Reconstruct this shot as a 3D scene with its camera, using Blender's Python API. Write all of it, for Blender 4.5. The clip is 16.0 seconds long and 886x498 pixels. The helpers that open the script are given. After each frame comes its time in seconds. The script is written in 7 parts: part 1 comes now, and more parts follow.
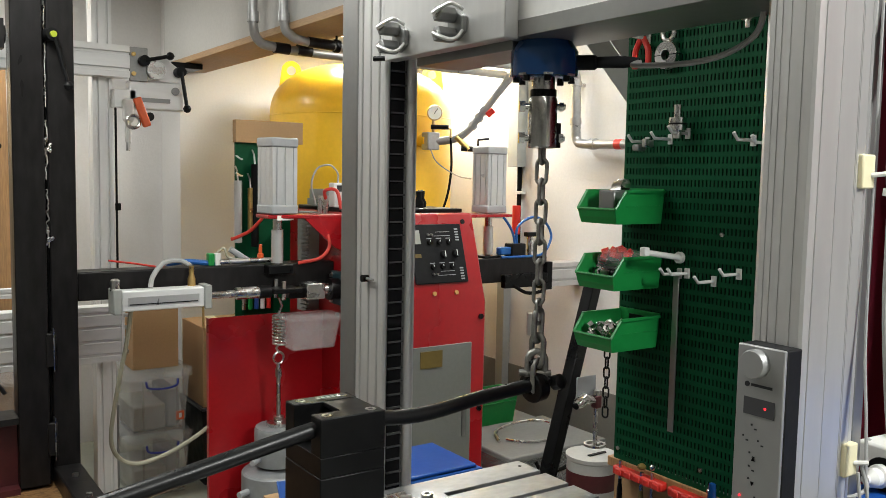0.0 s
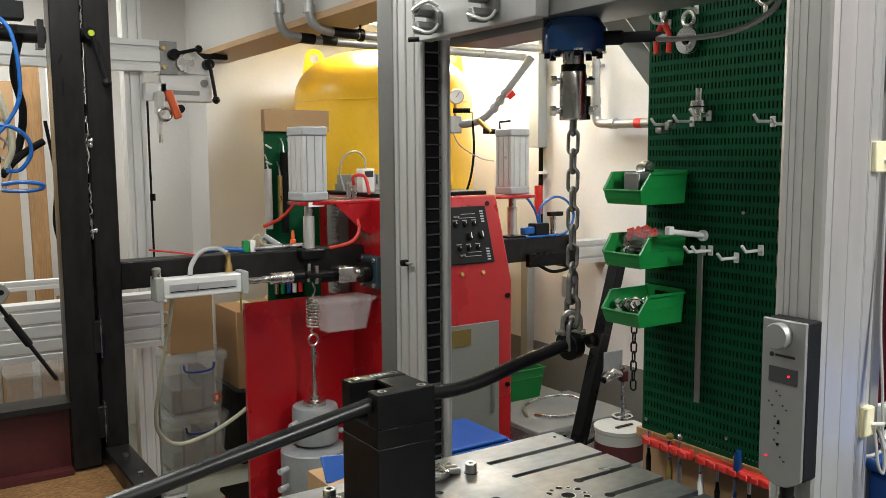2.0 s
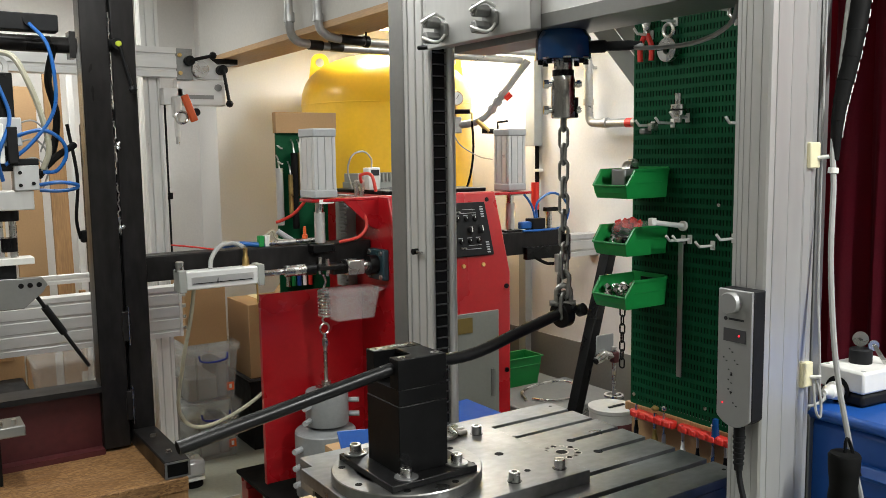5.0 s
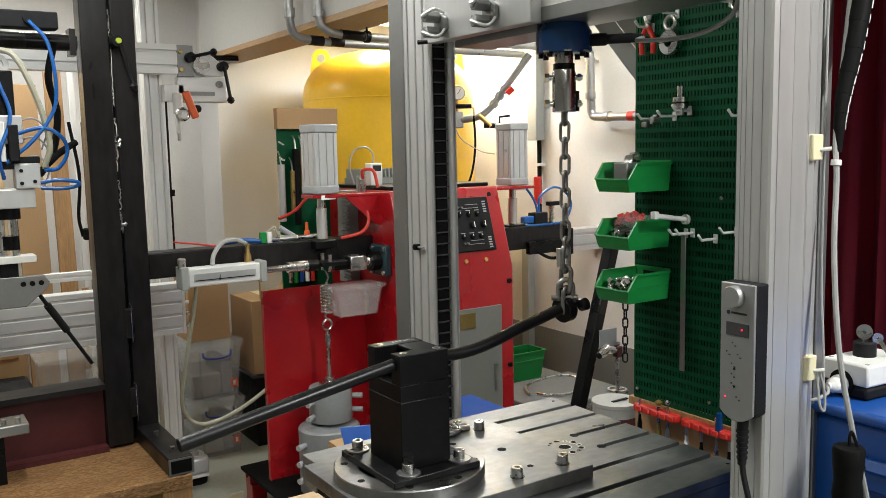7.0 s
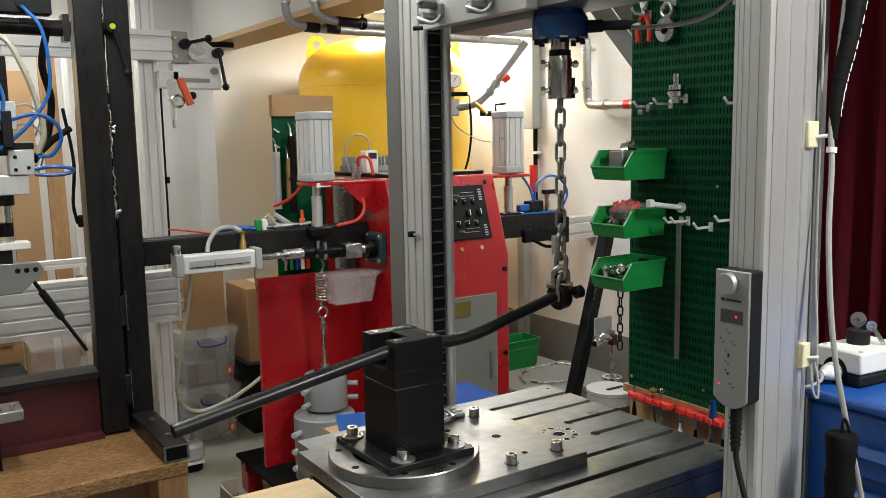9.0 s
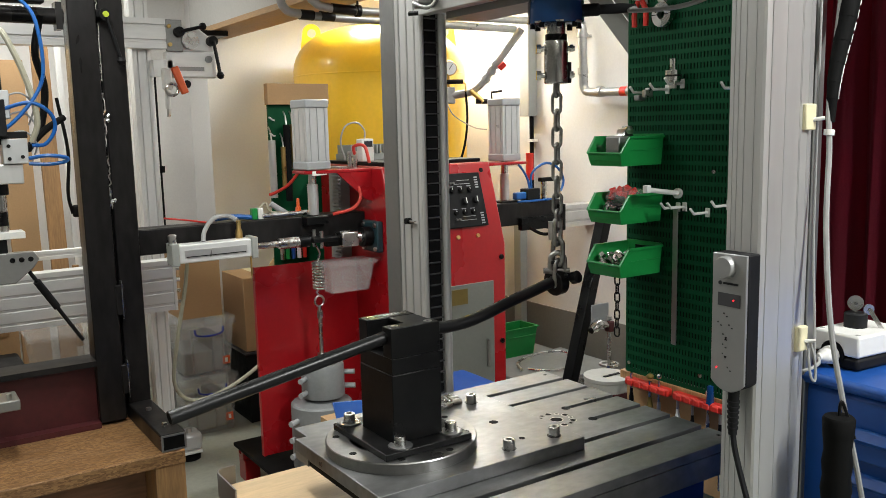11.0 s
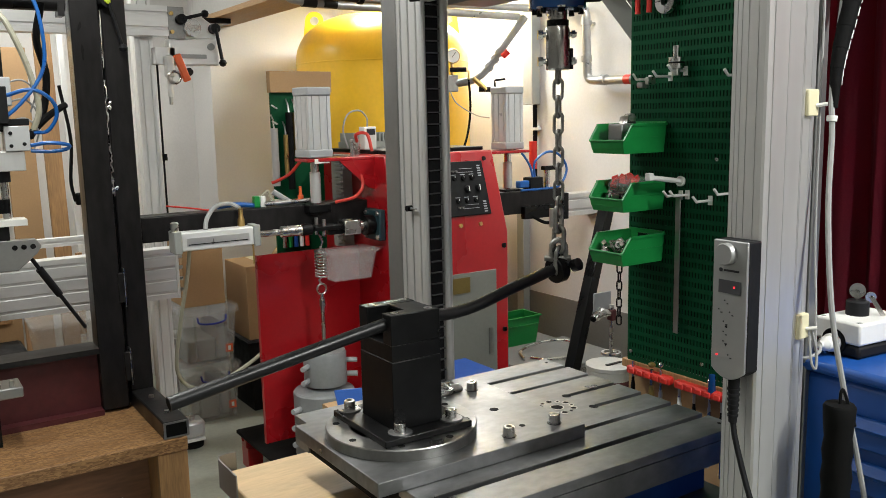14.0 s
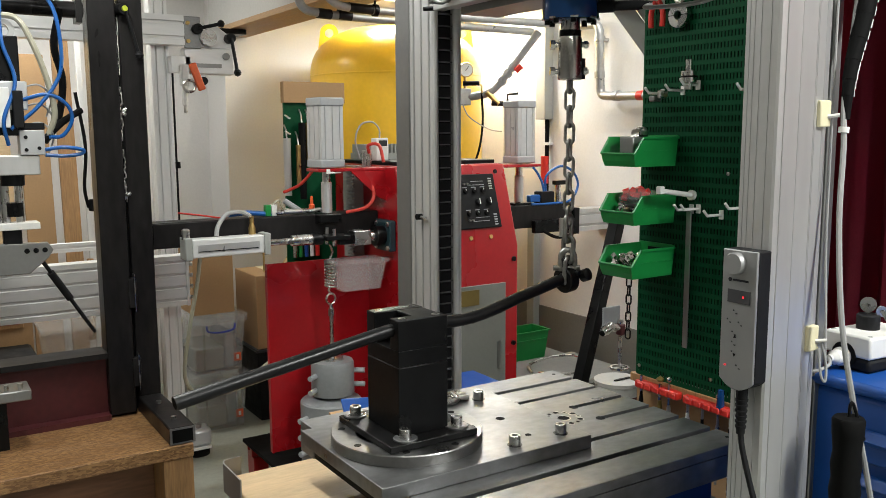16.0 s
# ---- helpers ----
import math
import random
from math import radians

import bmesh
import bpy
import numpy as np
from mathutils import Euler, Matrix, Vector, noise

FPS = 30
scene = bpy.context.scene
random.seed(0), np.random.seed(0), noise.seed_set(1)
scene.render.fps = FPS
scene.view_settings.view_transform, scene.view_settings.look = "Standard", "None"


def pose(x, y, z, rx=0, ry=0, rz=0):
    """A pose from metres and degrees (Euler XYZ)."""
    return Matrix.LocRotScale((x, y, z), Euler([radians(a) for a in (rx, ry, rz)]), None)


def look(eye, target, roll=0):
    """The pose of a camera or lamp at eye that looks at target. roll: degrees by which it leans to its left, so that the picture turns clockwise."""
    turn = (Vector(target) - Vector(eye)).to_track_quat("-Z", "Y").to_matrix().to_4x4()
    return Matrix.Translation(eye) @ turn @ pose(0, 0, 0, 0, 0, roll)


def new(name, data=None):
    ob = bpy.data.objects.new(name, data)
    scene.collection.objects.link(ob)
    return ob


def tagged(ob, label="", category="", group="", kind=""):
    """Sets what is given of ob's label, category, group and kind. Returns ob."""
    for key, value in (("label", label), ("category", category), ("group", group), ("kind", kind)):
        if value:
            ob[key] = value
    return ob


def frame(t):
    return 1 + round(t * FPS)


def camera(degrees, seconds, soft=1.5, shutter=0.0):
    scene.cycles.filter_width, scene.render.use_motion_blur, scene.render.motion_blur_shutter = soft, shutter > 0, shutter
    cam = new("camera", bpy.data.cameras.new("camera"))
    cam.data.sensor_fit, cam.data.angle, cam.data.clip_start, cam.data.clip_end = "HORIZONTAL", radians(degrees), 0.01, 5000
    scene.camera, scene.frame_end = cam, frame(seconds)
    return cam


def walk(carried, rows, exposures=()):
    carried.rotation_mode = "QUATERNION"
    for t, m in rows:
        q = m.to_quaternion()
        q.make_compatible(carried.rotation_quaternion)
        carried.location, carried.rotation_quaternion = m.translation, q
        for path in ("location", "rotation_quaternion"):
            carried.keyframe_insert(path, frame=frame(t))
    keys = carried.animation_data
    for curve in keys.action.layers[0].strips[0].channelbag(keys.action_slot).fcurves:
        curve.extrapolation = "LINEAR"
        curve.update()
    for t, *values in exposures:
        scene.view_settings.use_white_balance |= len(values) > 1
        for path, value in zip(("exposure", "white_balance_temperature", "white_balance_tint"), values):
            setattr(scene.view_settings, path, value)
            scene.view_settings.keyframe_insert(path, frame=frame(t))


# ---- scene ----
cam = camera(55.0, 16.0, soft=0.6)
# The camera and its walk.
PATH = [
    (0, (-0.9073, -1.0490, 1.5637), (0.2187, 0.5952, 1.3938), 1.09),
    (0.5, (-0.8929, -1.0421, 1.5670), (0.2288, 0.6034, 1.3826), -0.76),
    (1, (-0.9093, -1.0421, 1.5648), (0.2008, 0.6037, 1.3215), -1.12),
    (1.5, (-0.9578, -1.0769, 1.5714), (0.1283, 0.5839, 1.3218), -0.77),
    (2, (-0.9889, -1.1032, 1.5834), (0.1006, 0.5596, 1.3642), -0.39),
    (2.5, (-1.0452, -1.1215, 1.5876), (0.0772, 0.5169, 1.3517), -0.04),
    (3, (-1.1131, -1.1712, 1.5910), (0.0318, 0.4515, 1.3542), -0.66),
    (3.5, (-1.1238, -1.2314, 1.5927), (-0.0233, 0.4236, 1.3701), -0.32),
    (4, (-1.1349, -1.2668, 1.5905), (-0.0442, 0.3955, 1.3728), -0.26),
    (4.5, (-1.1307, -1.2755, 1.5890), (-0.0367, 0.3841, 1.3683), -0.56),
    (7, (-1.1194, -1.2722, 1.5881), (-0.0333, 0.3907, 1.3530), -1.22),
    (7.5, (-1.1171, -1.2730, 1.5865), (-0.0310, 0.3889, 1.3445), -1.17),
    (8, (-1.1163, -1.2721, 1.5853), (-0.0269, 0.3867, 1.3364), -1.07),
    (10.5, (-1.1182, -1.2713, 1.5812), (-0.0212, 0.3778, 1.3032), -1.12),
    (11, (-1.1140, -1.2678, 1.5767), (-0.0179, 0.3806, 1.2910), -1.30),
    (11.5, (-1.1070, -1.2635, 1.5718), (-0.0127, 0.3841, 1.2754), -1.51),
    (12, (-1.1004, -1.2638, 1.5711), (-0.0045, 0.3808, 1.2647), -1.67),
    (12.5, (-1.0972, -1.2634, 1.5716), (-0.0009, 0.3804, 1.2617), -1.71),
    (13, (-1.1002, -1.2655, 1.5713), (-0.0066, 0.3801, 1.2616), -1.48),
    (13.5, (-1.1034, -1.2669, 1.5710), (-0.0140, 0.3813, 1.2601), -1.34),
    (14, (-1.1063, -1.2680, 1.5714), (-0.0207, 0.3828, 1.2614), -1.24),
    (14.5, (-1.1072, -1.2688, 1.5708), (-0.0206, 0.3823, 1.2661), -1.02),
    (15, (-1.1087, -1.2710, 1.5717), (-0.0192, 0.3794, 1.2734), -0.45),
    (15.5, (-1.1110, -1.2726, 1.5718), (-0.0243, 0.3814, 1.2825), 0.01),
    (16, (-1.1054, -1.2717, 1.5550), (-0.0371, 0.3970, 1.2824), -0.29),
]
walk(cam, [(t, look(eye, target, roll)) for t, eye, target, roll in PATH])

# World and lights: a closed workshop under ceiling strips and added unseen fill lamps.
world = bpy.data.worlds.new("world")
world.use_nodes = True
world.node_tree.nodes["Background"].inputs[0].default_value = (0.9, 0.95, 1.0, 1)
world.node_tree.nodes["Background"].inputs[1].default_value = 0.15
scene.world = world
scene.view_settings.exposure = 0.0

LAMPS = [  # x, y, z, length, turn, watts
    (1.46, 2.78, 2.27, 0.88, 90, 42),
    # Unseen fill towards the east wall, added to balance brightness.
    (1.50, 0.95, 2.70, 1.5, 0, 25),
    (-0.80, 3.15, 2.60, 1.2, 90, 22),
    # The last three are unseen fill, placed until the brightness balanced.
    (-0.75, -1.2, 2.70, 1.5, 0, 6),
    (-0.75, 0.9, 2.70, 1.5, 0, 31),
    (0.35, -2.1, 2.70, 1.5, 0, 86),
]
for x, y, z, length, turn, watts in LAMPS:
    data = bpy.data.lights.new("strip_and_fill_light", "AREA")
    data.shape, data.size, data.size_y, data.energy = "RECTANGLE", 0.14, length, watts
    data.color = (0.97, 1.0, 0.97)
    new("strip_and_fill_source", data).matrix_world = pose(x, y, z - 0.025, 0, 0, turn)


# ---- materials ----
def material(name, color, rough=0.5, metal=0.0, vary=0.15, scale=6.0, grain=60.0, bump=0.05, stretch=(1, 1, 1), rough_vary=0.1, coat=0.0, alpha=1.0, transmission=0.0, emission=0.0, spec=0.0):
    m = bpy.data.materials.new(name)
    m.use_nodes = True
    nt = m.node_tree
    n, l = nt.nodes, nt.links
    b = n["Principled BSDF"]
    b.inputs["Metallic"].default_value = metal
    b.inputs["Coat Weight"].default_value = coat
    b.inputs["Transmission Weight"].default_value = transmission
    b.inputs["Alpha"].default_value = alpha
    b.inputs["Specular IOR Level"].default_value = spec if spec else (0.3 if max(color) < 0.04 else 0.5)
    tc = n.new("ShaderNodeTexCoord")
    mp = n.new("ShaderNodeMapping")
    mp.inputs["Scale"].default_value = stretch
    l.new(tc.outputs["Object"], mp.inputs["Vector"])
    big = n.new("ShaderNodeTexNoise")
    big.inputs["Scale"].default_value, big.inputs["Detail"].default_value = scale, 4
    fine = n.new("ShaderNodeTexNoise")
    fine.inputs["Scale"].default_value, fine.inputs["Detail"].default_value = grain, 6
    l.new(mp.outputs[0], big.inputs["Vector"])
    l.new(mp.outputs[0], fine.inputs["Vector"])
    mix = n.new("ShaderNodeMath")
    mix.operation = "ADD"
    l.new(big.outputs[0], mix.inputs[0])
    l.new(fine.outputs[0], mix.inputs[1])
    ramp = n.new("ShaderNodeMapRange")
    ramp.inputs["From Min"].default_value, ramp.inputs["From Max"].default_value = 0.6, 1.4
    ramp.inputs["To Min"].default_value, ramp.inputs["To Max"].default_value = 1 - vary, 1 + vary
    l.new(mix.outputs[0], ramp.inputs["Value"])
    rgb = n.new("ShaderNodeVectorMath")
    rgb.operation = "SCALE"
    rgb.inputs[0].default_value = color
    l.new(ramp.outputs[0], rgb.inputs["Scale"])
    l.new(rgb.outputs[0], b.inputs["Base Color"])
    rr = n.new("ShaderNodeMapRange")
    rr.inputs["From Min"].default_value, rr.inputs["From Max"].default_value = 0.3, 0.7
    rr.inputs["To Min"].default_value, rr.inputs["To Max"].default_value = max(0.02, rough - rough_vary), min(1, rough + rough_vary)
    l.new(big.outputs[0], rr.inputs["Value"])
    l.new(rr.outputs[0], b.inputs["Roughness"])
    if bump:
        bp = n.new("ShaderNodeBump")
        bp.inputs["Strength"].default_value, bp.inputs["Distance"].default_value = bump, 0.01
        l.new(fine.outputs[0], bp.inputs["Height"])
        l.new(bp.outputs[0], b.inputs["Normal"])
    if emission:
        b.inputs["Emission Color"].default_value = (*color, 1)
        b.inputs["Emission Strength"].default_value = emission
    return m


PLASTER = material("plaster", (0.70, 0.685, 0.668), 0.85, vary=0.05, scale=1.5, grain=90, bump=0.08)
# Dark tone for walls out of view, chosen to darken metal reflections.
UNSEEN_WALL = material("unseen_wall_dark", (0.28, 0.275, 0.265), 0.8, vary=0.12, scale=2)
DADO = material("dado_paint", (0.18, 0.175, 0.158), 0.6, vary=0.10, scale=2, grain=70, bump=0.04)
FLOOR = material("floor_coating", (0.36, 0.37, 0.31), 0.42, vary=0.14, scale=2.2, grain=45, bump=0.03)
CEILING = material("ceiling_paint", (0.72, 0.70, 0.66), 0.9, vary=0.04, scale=2)
# Wall plaster toned darker: the beam's shade is put into its colour.
SHADED_BEAM = material("shaded_beam_white", (0.52, 0.51, 0.485), 0.85, vary=0.07, scale=1.8, grain=80, bump=0.08)
WOOD_BEAM = material("beam_wood", (0.44, 0.28, 0.15), 0.6, vary=0.2, scale=5, grain=40, stretch=(6, 0.6, 6), bump=0.1)
PLY = material("plywood", (0.60, 0.43, 0.25), 0.55, vary=0.16, scale=5, grain=30, stretch=(1, 5, 5), bump=0.06)
OSB = material("chipboard", (0.27, 0.13, 0.05), 0.5, vary=0.5, scale=14, grain=60, stretch=(1, 2.2, 1), bump=0.1)
def chip_flakes(m, a, b):
    """Breaks a material's colour into pressed wood flakes."""
    nt = m.node_tree
    n, l = nt.nodes, nt.links
    tc, mp, vo, ra = n.new("ShaderNodeTexCoord"), n.new("ShaderNodeMapping"), n.new("ShaderNodeTexVoronoi"), n.new("ShaderNodeValToRGB")
    mp.inputs["Scale"].default_value = (1, 2.4, 3.2)
    vo.inputs["Scale"].default_value = 80
    l.new(tc.outputs["Object"], mp.inputs[0])
    l.new(mp.outputs[0], vo.inputs["Vector"])
    sep = n.new("ShaderNodeSeparateColor")
    l.new(vo.outputs["Color"], sep.inputs[0])
    noi = n.new("ShaderNodeTexNoise")
    noi.inputs["Scale"].default_value, noi.inputs["Detail"].default_value = 5, 5
    l.new(tc.outputs["Object"], noi.inputs["Vector"])
    mul = n.new("ShaderNodeMath")
    mul.operation = "MULTIPLY"
    l.new(sep.outputs[0], mul.inputs[0])
    l.new(noi.outputs[0], mul.inputs[1])
    ra.color_ramp.elements[0].position, ra.color_ramp.elements[1].position = 0.05, 0.6
    ra.color_ramp.elements[0].color, ra.color_ramp.elements[1].color = (*a, 1), (*b, 1)
    l.new(mul.outputs[0], ra.inputs[0])
    l.new(ra.outputs[0], n["Principled BSDF"].inputs["Base Color"])


chip_flakes(OSB, (0.17, 0.082, 0.032), (0.40, 0.225, 0.094))
PINE = material("pine", (0.36, 0.20, 0.085), 0.55, vary=0.4, scale=4, grain=30, stretch=(6, 6, 0.5), bump=0.06)
RED_WOOD = material("reddish_wood", (0.24, 0.115, 0.06), 0.55, vary=0.3, scale=4, grain=25, stretch=(0.6, 5, 5), bump=0.05)
CARD = material("cardboard", (0.42, 0.26, 0.13), 0.85, vary=0.08, scale=7, grain=120, bump=0.04)
ALU = material("anodised_aluminium", (0.62, 0.615, 0.605), 0.36, 0.6, vary=0.08, scale=5, grain=50, stretch=(1, 1, 0.15), bump=0.02)
ALU_H = material("extruded_aluminium", (0.82, 0.815, 0.805), 0.34, 0.3, vary=0.08, scale=5, grain=50, stretch=(0.15, 1, 1), bump=0.02)
# Lighter copy of the aluminium: stronger light on the left put into colour.
LIT_ALU = material("lit_anodised_profile", (0.86, 0.855, 0.84), 0.36, 0.25, vary=0.07, scale=5, grain=50, stretch=(1, 1, 0.15), bump=0.02)
ALU_GREY = material("grey_anodised_cover", (0.30, 0.298, 0.29), 0.38, 0.8, vary=0.06, scale=4, bump=0.02)
GROUND = material("ground_steel", (0.245, 0.246, 0.248), 0.40, 0.9, vary=0.28, scale=5, grain=45, stretch=(0.8, 1.3, 1), bump=0.03, rough_vary=0.16)
STEEL = material("bright_steel", (0.60, 0.59, 0.57), 0.28, 1.0, vary=0.12, scale=20, grain=120, bump=0.03)
CHAIN = material("galvanised_chain", (0.27, 0.265, 0.25), 0.45, 0.85, vary=0.3, scale=40, grain=160, bump=0.08)
DARK = material("blackened_steel", (0.006, 0.006, 0.0063), 0.34, 0.2, vary=0.35, scale=12, grain=70, bump=0.015, rough_vary=0.12, spec=0.22)
BLACK_TUBE = material("black_tube_paint", (0.007, 0.007, 0.0075), 0.30, vary=0.12, scale=8, grain=40, bump=0.0, spec=0.28)
RAW = material("mill_scale_steel", (0.019, 0.0175, 0.0175), 0.38, 0.4, vary=0.5, scale=5, grain=40, stretch=(1, 1, 0.3), bump=0.06, rough_vary=0.15)
# Black for real rubber, and for shade painted into slots, holes and gaps.
RUBBER_AND_SHADE = material("black_rubber_and_shade", (0.006, 0.006, 0.006), 0.7, vary=0.2, spec=0.09)
PLASTIC_BLACK = material("black_plastic", (0.012, 0.012, 0.013), 0.55, vary=0.2, scale=20, spec=0.15)
RED = material("red_paint", (0.36, 0.0065, 0.011), 0.30, vary=0.1, scale=3, grain=60, bump=0.02, coat=0.25)
RED_HOSE = material("red_hose", (0.58, 0.045, 0.03), 0.4, vary=0.08)
TURNED = material("turned_steel", (0.27, 0.267, 0.26), 0.36, 1.0, vary=0.15, scale=14, grain=90, bump=0.03)
RED_PLASTIC = material("red_plastic", (0.62, 0.03, 0.02), 0.4, vary=0.1)
ORANGE = material("orange_plastic", (0.75, 0.12, 0.03), 0.4, vary=0.08)
YELLOW = material("yellow_paint", (0.87, 0.52, 0.022), 0.36, vary=0.06, scale=2.5, grain=50, bump=0.02, coat=0.2)
GREEN_BOARD = material("green_board_paint", (0.0018, 0.060, 0.022), 0.55, vary=0.10, scale=4, grain=80, bump=0.02, spec=0.15)
GREEN_BIN = material("green_bin_plastic", (0.011, 0.235, 0.05), 0.38, vary=0.1, scale=9, grain=90, bump=0.02)
BLUE_CELL = material("blue_enamel", (0.009, 0.062, 0.205), 0.22, 0.2, vary=0.1, scale=8, coat=0.4, bump=0.01)
BLUE = material("blue_plastic", (0.010, 0.072, 0.31), 0.38, vary=0.1, scale=5, bump=0.02)
BLUE_HOSE = material("blue_hose", (0.010, 0.10, 0.36), 0.35, vary=0.1)
DISPLAY = material("dark_display", (0.05, 0.05, 0.055), 0.35, vary=0.05)
DOOR = material("door_paint", (0.20, 0.205, 0.19), 0.45, vary=0.06, scale=4)
GREY_DOOR = material("grey_paint", (0.33, 0.34, 0.32), 0.45, vary=0.05, scale=4)
GREY_PLASTIC = material("grey_plastic", (0.34, 0.35, 0.36), 0.42, vary=0.06, scale=8)
FACE = material("panel_face", (0.36, 0.36, 0.36), 0.4, 0.6, vary=0.04, scale=8)
LIGHT_GREY = material("light_grey_enamel", (0.52, 0.525, 0.53), 0.35, 0.3, vary=0.05, scale=8)
WHITE_PLASTIC = material("white_plastic", (0.74, 0.73, 0.70), 0.42, vary=0.05, scale=10)
CREAM = material("cream_plastic", (0.72, 0.66, 0.44), 0.5, vary=0.05)
PIPE = material("zinc_pipe", (0.38, 0.38, 0.375), 0.36, 0.6, vary=0.14, scale=9, grain=60, bump=0.03)
BRASS = material("brass", (0.62, 0.42, 0.16), 0.35, 1.0, vary=0.1, scale=20)
CURTAIN = material("curtain_cloth", (0.19, 0.008, 0.024), 0.85, vary=0.15, scale=6, grain=220, bump=0.1)
MAROON = material("maroon_primer", (0.075, 0.012, 0.014), 0.5, vary=0.25, scale=6, grain=40, bump=0.05)
CLEAR = material("clear_plastic", (0.86, 0.87, 0.86), 0.28, vary=0.04, scale=9, alpha=0.17)
CLOUDY = material("cloudy_plastic", (0.72, 0.72, 0.71), 0.35, vary=0.06, scale=9, alpha=0.14)
GREY_LID = material("grey_lid_plastic", (0.26, 0.26, 0.25), 0.45, vary=0.12, scale=9, alpha=0.6)
BUCKET = material("grey_pvc", (0.235, 0.245, 0.25), 0.45, vary=0.12, scale=8)
YELLOW_TAPE = material("label_yellow", (0.16, 0.11, 0.025), 0.5, vary=0.1)
CLEAR_HOSE = material("milky_hose", (0.40, 0.38, 0.29), 0.3, vary=0.1)
GREY_CABLE = material("grey_cable", (0.33, 0.33, 0.325), 0.5, vary=0.08)
MARKS = material("dark_print", (0.03, 0.03, 0.035), 0.5, vary=0.05)
BLUE_PRINT = material("blue_print", (0.03, 0.07, 0.42), 0.5, vary=0.05)
TEAL = material("teal_paint", (0.018, 0.045, 0.055), 0.45, vary=0.15)
BLUE_CLIP = material("dark_blue_plastic", (0.015, 0.025, 0.24), 0.4, vary=0.1)
TIN_LID = material("grey_tin_lid", (0.42, 0.42, 0.40), 0.5, vary=0.1)
BELT_RIB = material("grey_black_fold", (0.10, 0.10, 0.105), 0.5, vary=0.2, scale=20)
LIME = material("yellow_green_plastic", (0.50, 0.58, 0.05), 0.4, vary=0.05)
CAST = material("grey_casting", (0.22, 0.22, 0.215), 0.45, 0.5, vary=0.15, scale=20)
LED = material("led_red", (1.0, 0.02, 0.03), 0.4, emission=2.2)
TUBE_GLOW = material("lamp_tube", (1.0, 0.95, 0.86), 0.4, vary=0.0, emission=7.0)
DIAL = material("dial_white", (0.85, 0.85, 0.82), 0.4, vary=0.03)


# ---- mesh helpers ----
def mesh_of(name, bm, mat):
    bmesh.ops.recalc_face_normals(bm, faces=bm.faces)
    me = bpy.data.meshes.new(name)
    bm.to_mesh(me)
    bm.free()
    me.materials.append(mat)
    return me


def part(name, bm, mat, parent=None, label="", smooth=True, bevel=0.0, m=None):
    me = mesh_of(name, bm, mat)
    if smooth:
        me.shade_smooth()
        me.set_sharp_from_angle(angle=radians(35))
    ob = new(name, me)
    if bevel:
        mod = ob.modifiers.new("bevel", "BEVEL")
        mod.width, mod.segments, mod.limit_method, mod.angle_limit = bevel, 2, "ANGLE", radians(40)
        mod.harden_normals = False
    if parent:
        ob.parent = parent
    if m is not None:
        ob.matrix_basis = m
    if label:
        ob["label"] = label
    return ob


def thing(name, label, category, group="", m=None):
    ob = new(name)
    ob.empty_display_size = 0.05
    if m is not None:
        ob.matrix_basis = m
    return tagged(ob, label, category, group)


def bm_new():
    return bmesh.new()


def box(bm, x0, x1, y0, y1, z0, z1, m=None):
    v = [bm.verts.new(Vector(p)) for p in ((x0, y0, z0), (x1, y0, z0), (x1, y1, z0), (x0, y1, z0), (x0, y0, z1), (x1, y0, z1), (x1, y1, z1), (x0, y1, z1))]
    if m is not None:
        for p in v:
            p.co = m @ p.co
    for f in ((0, 3, 2, 1), (4, 5, 6, 7), (0, 1, 5, 4), (1, 2, 6, 5), (2, 3, 7, 6), (3, 0, 4, 7)):
        bm.faces.new([v[i] for i in f])
    return bm


def boxm(*a, m=None):
    return box(bm_new(), *a, m=m)


def axes_of(d):
    d = Vector(d).normalized()
    u = d.cross(Vector((0, 0, 1)))
    if u.length < 1e-3:
        u = Vector((1, 0, 0))
    u.normalize()
    return u, d.cross(u)


def sweep(bm, pts, r, seg=10, caps=True, closed=False):
    pts = [Vector(p) for p in pts]
    rings, n = [], len(pts)
    u = None
    for i, p in enumerate(pts):
        a = pts[(i - 1) % n] if (i or closed) else p
        b = pts[(i + 1) % n] if (i < n - 1 or closed) else p
        d = (b - a).normalized()
        if u is None:
            u, w = axes_of(d)
        else:
            u = (u - d * u.dot(d)).normalized()
            w = d.cross(u)
        rad = r[i] if isinstance(r, (list, tuple)) else r
        rings.append([bm.verts.new(p + rad * (math.cos(k * math.tau / seg) * u + math.sin(k * math.tau / seg) * w)) for k in range(seg)])
    for i in range(n if closed else n - 1):
        a, b = rings[i], rings[(i + 1) % n]
        off = 0
        if closed and i == n - 1:
            off = min(range(seg), key=lambda o: (a[0].co - b[o].co).length)
        for k in range(seg):
            bm.faces.new((a[k], a[(k + 1) % seg], b[(k + 1 + off) % seg], b[(k + off) % seg]))
    if caps and not closed:
        bm.faces.new(rings[0][::-1])
        bm.faces.new(rings[-1])
    return bm


def cyl(bm, p0, p1, r, seg=20, r1=None):
    return sweep(bm, [p0, p1], [r, r if r1 is None else r1], seg)


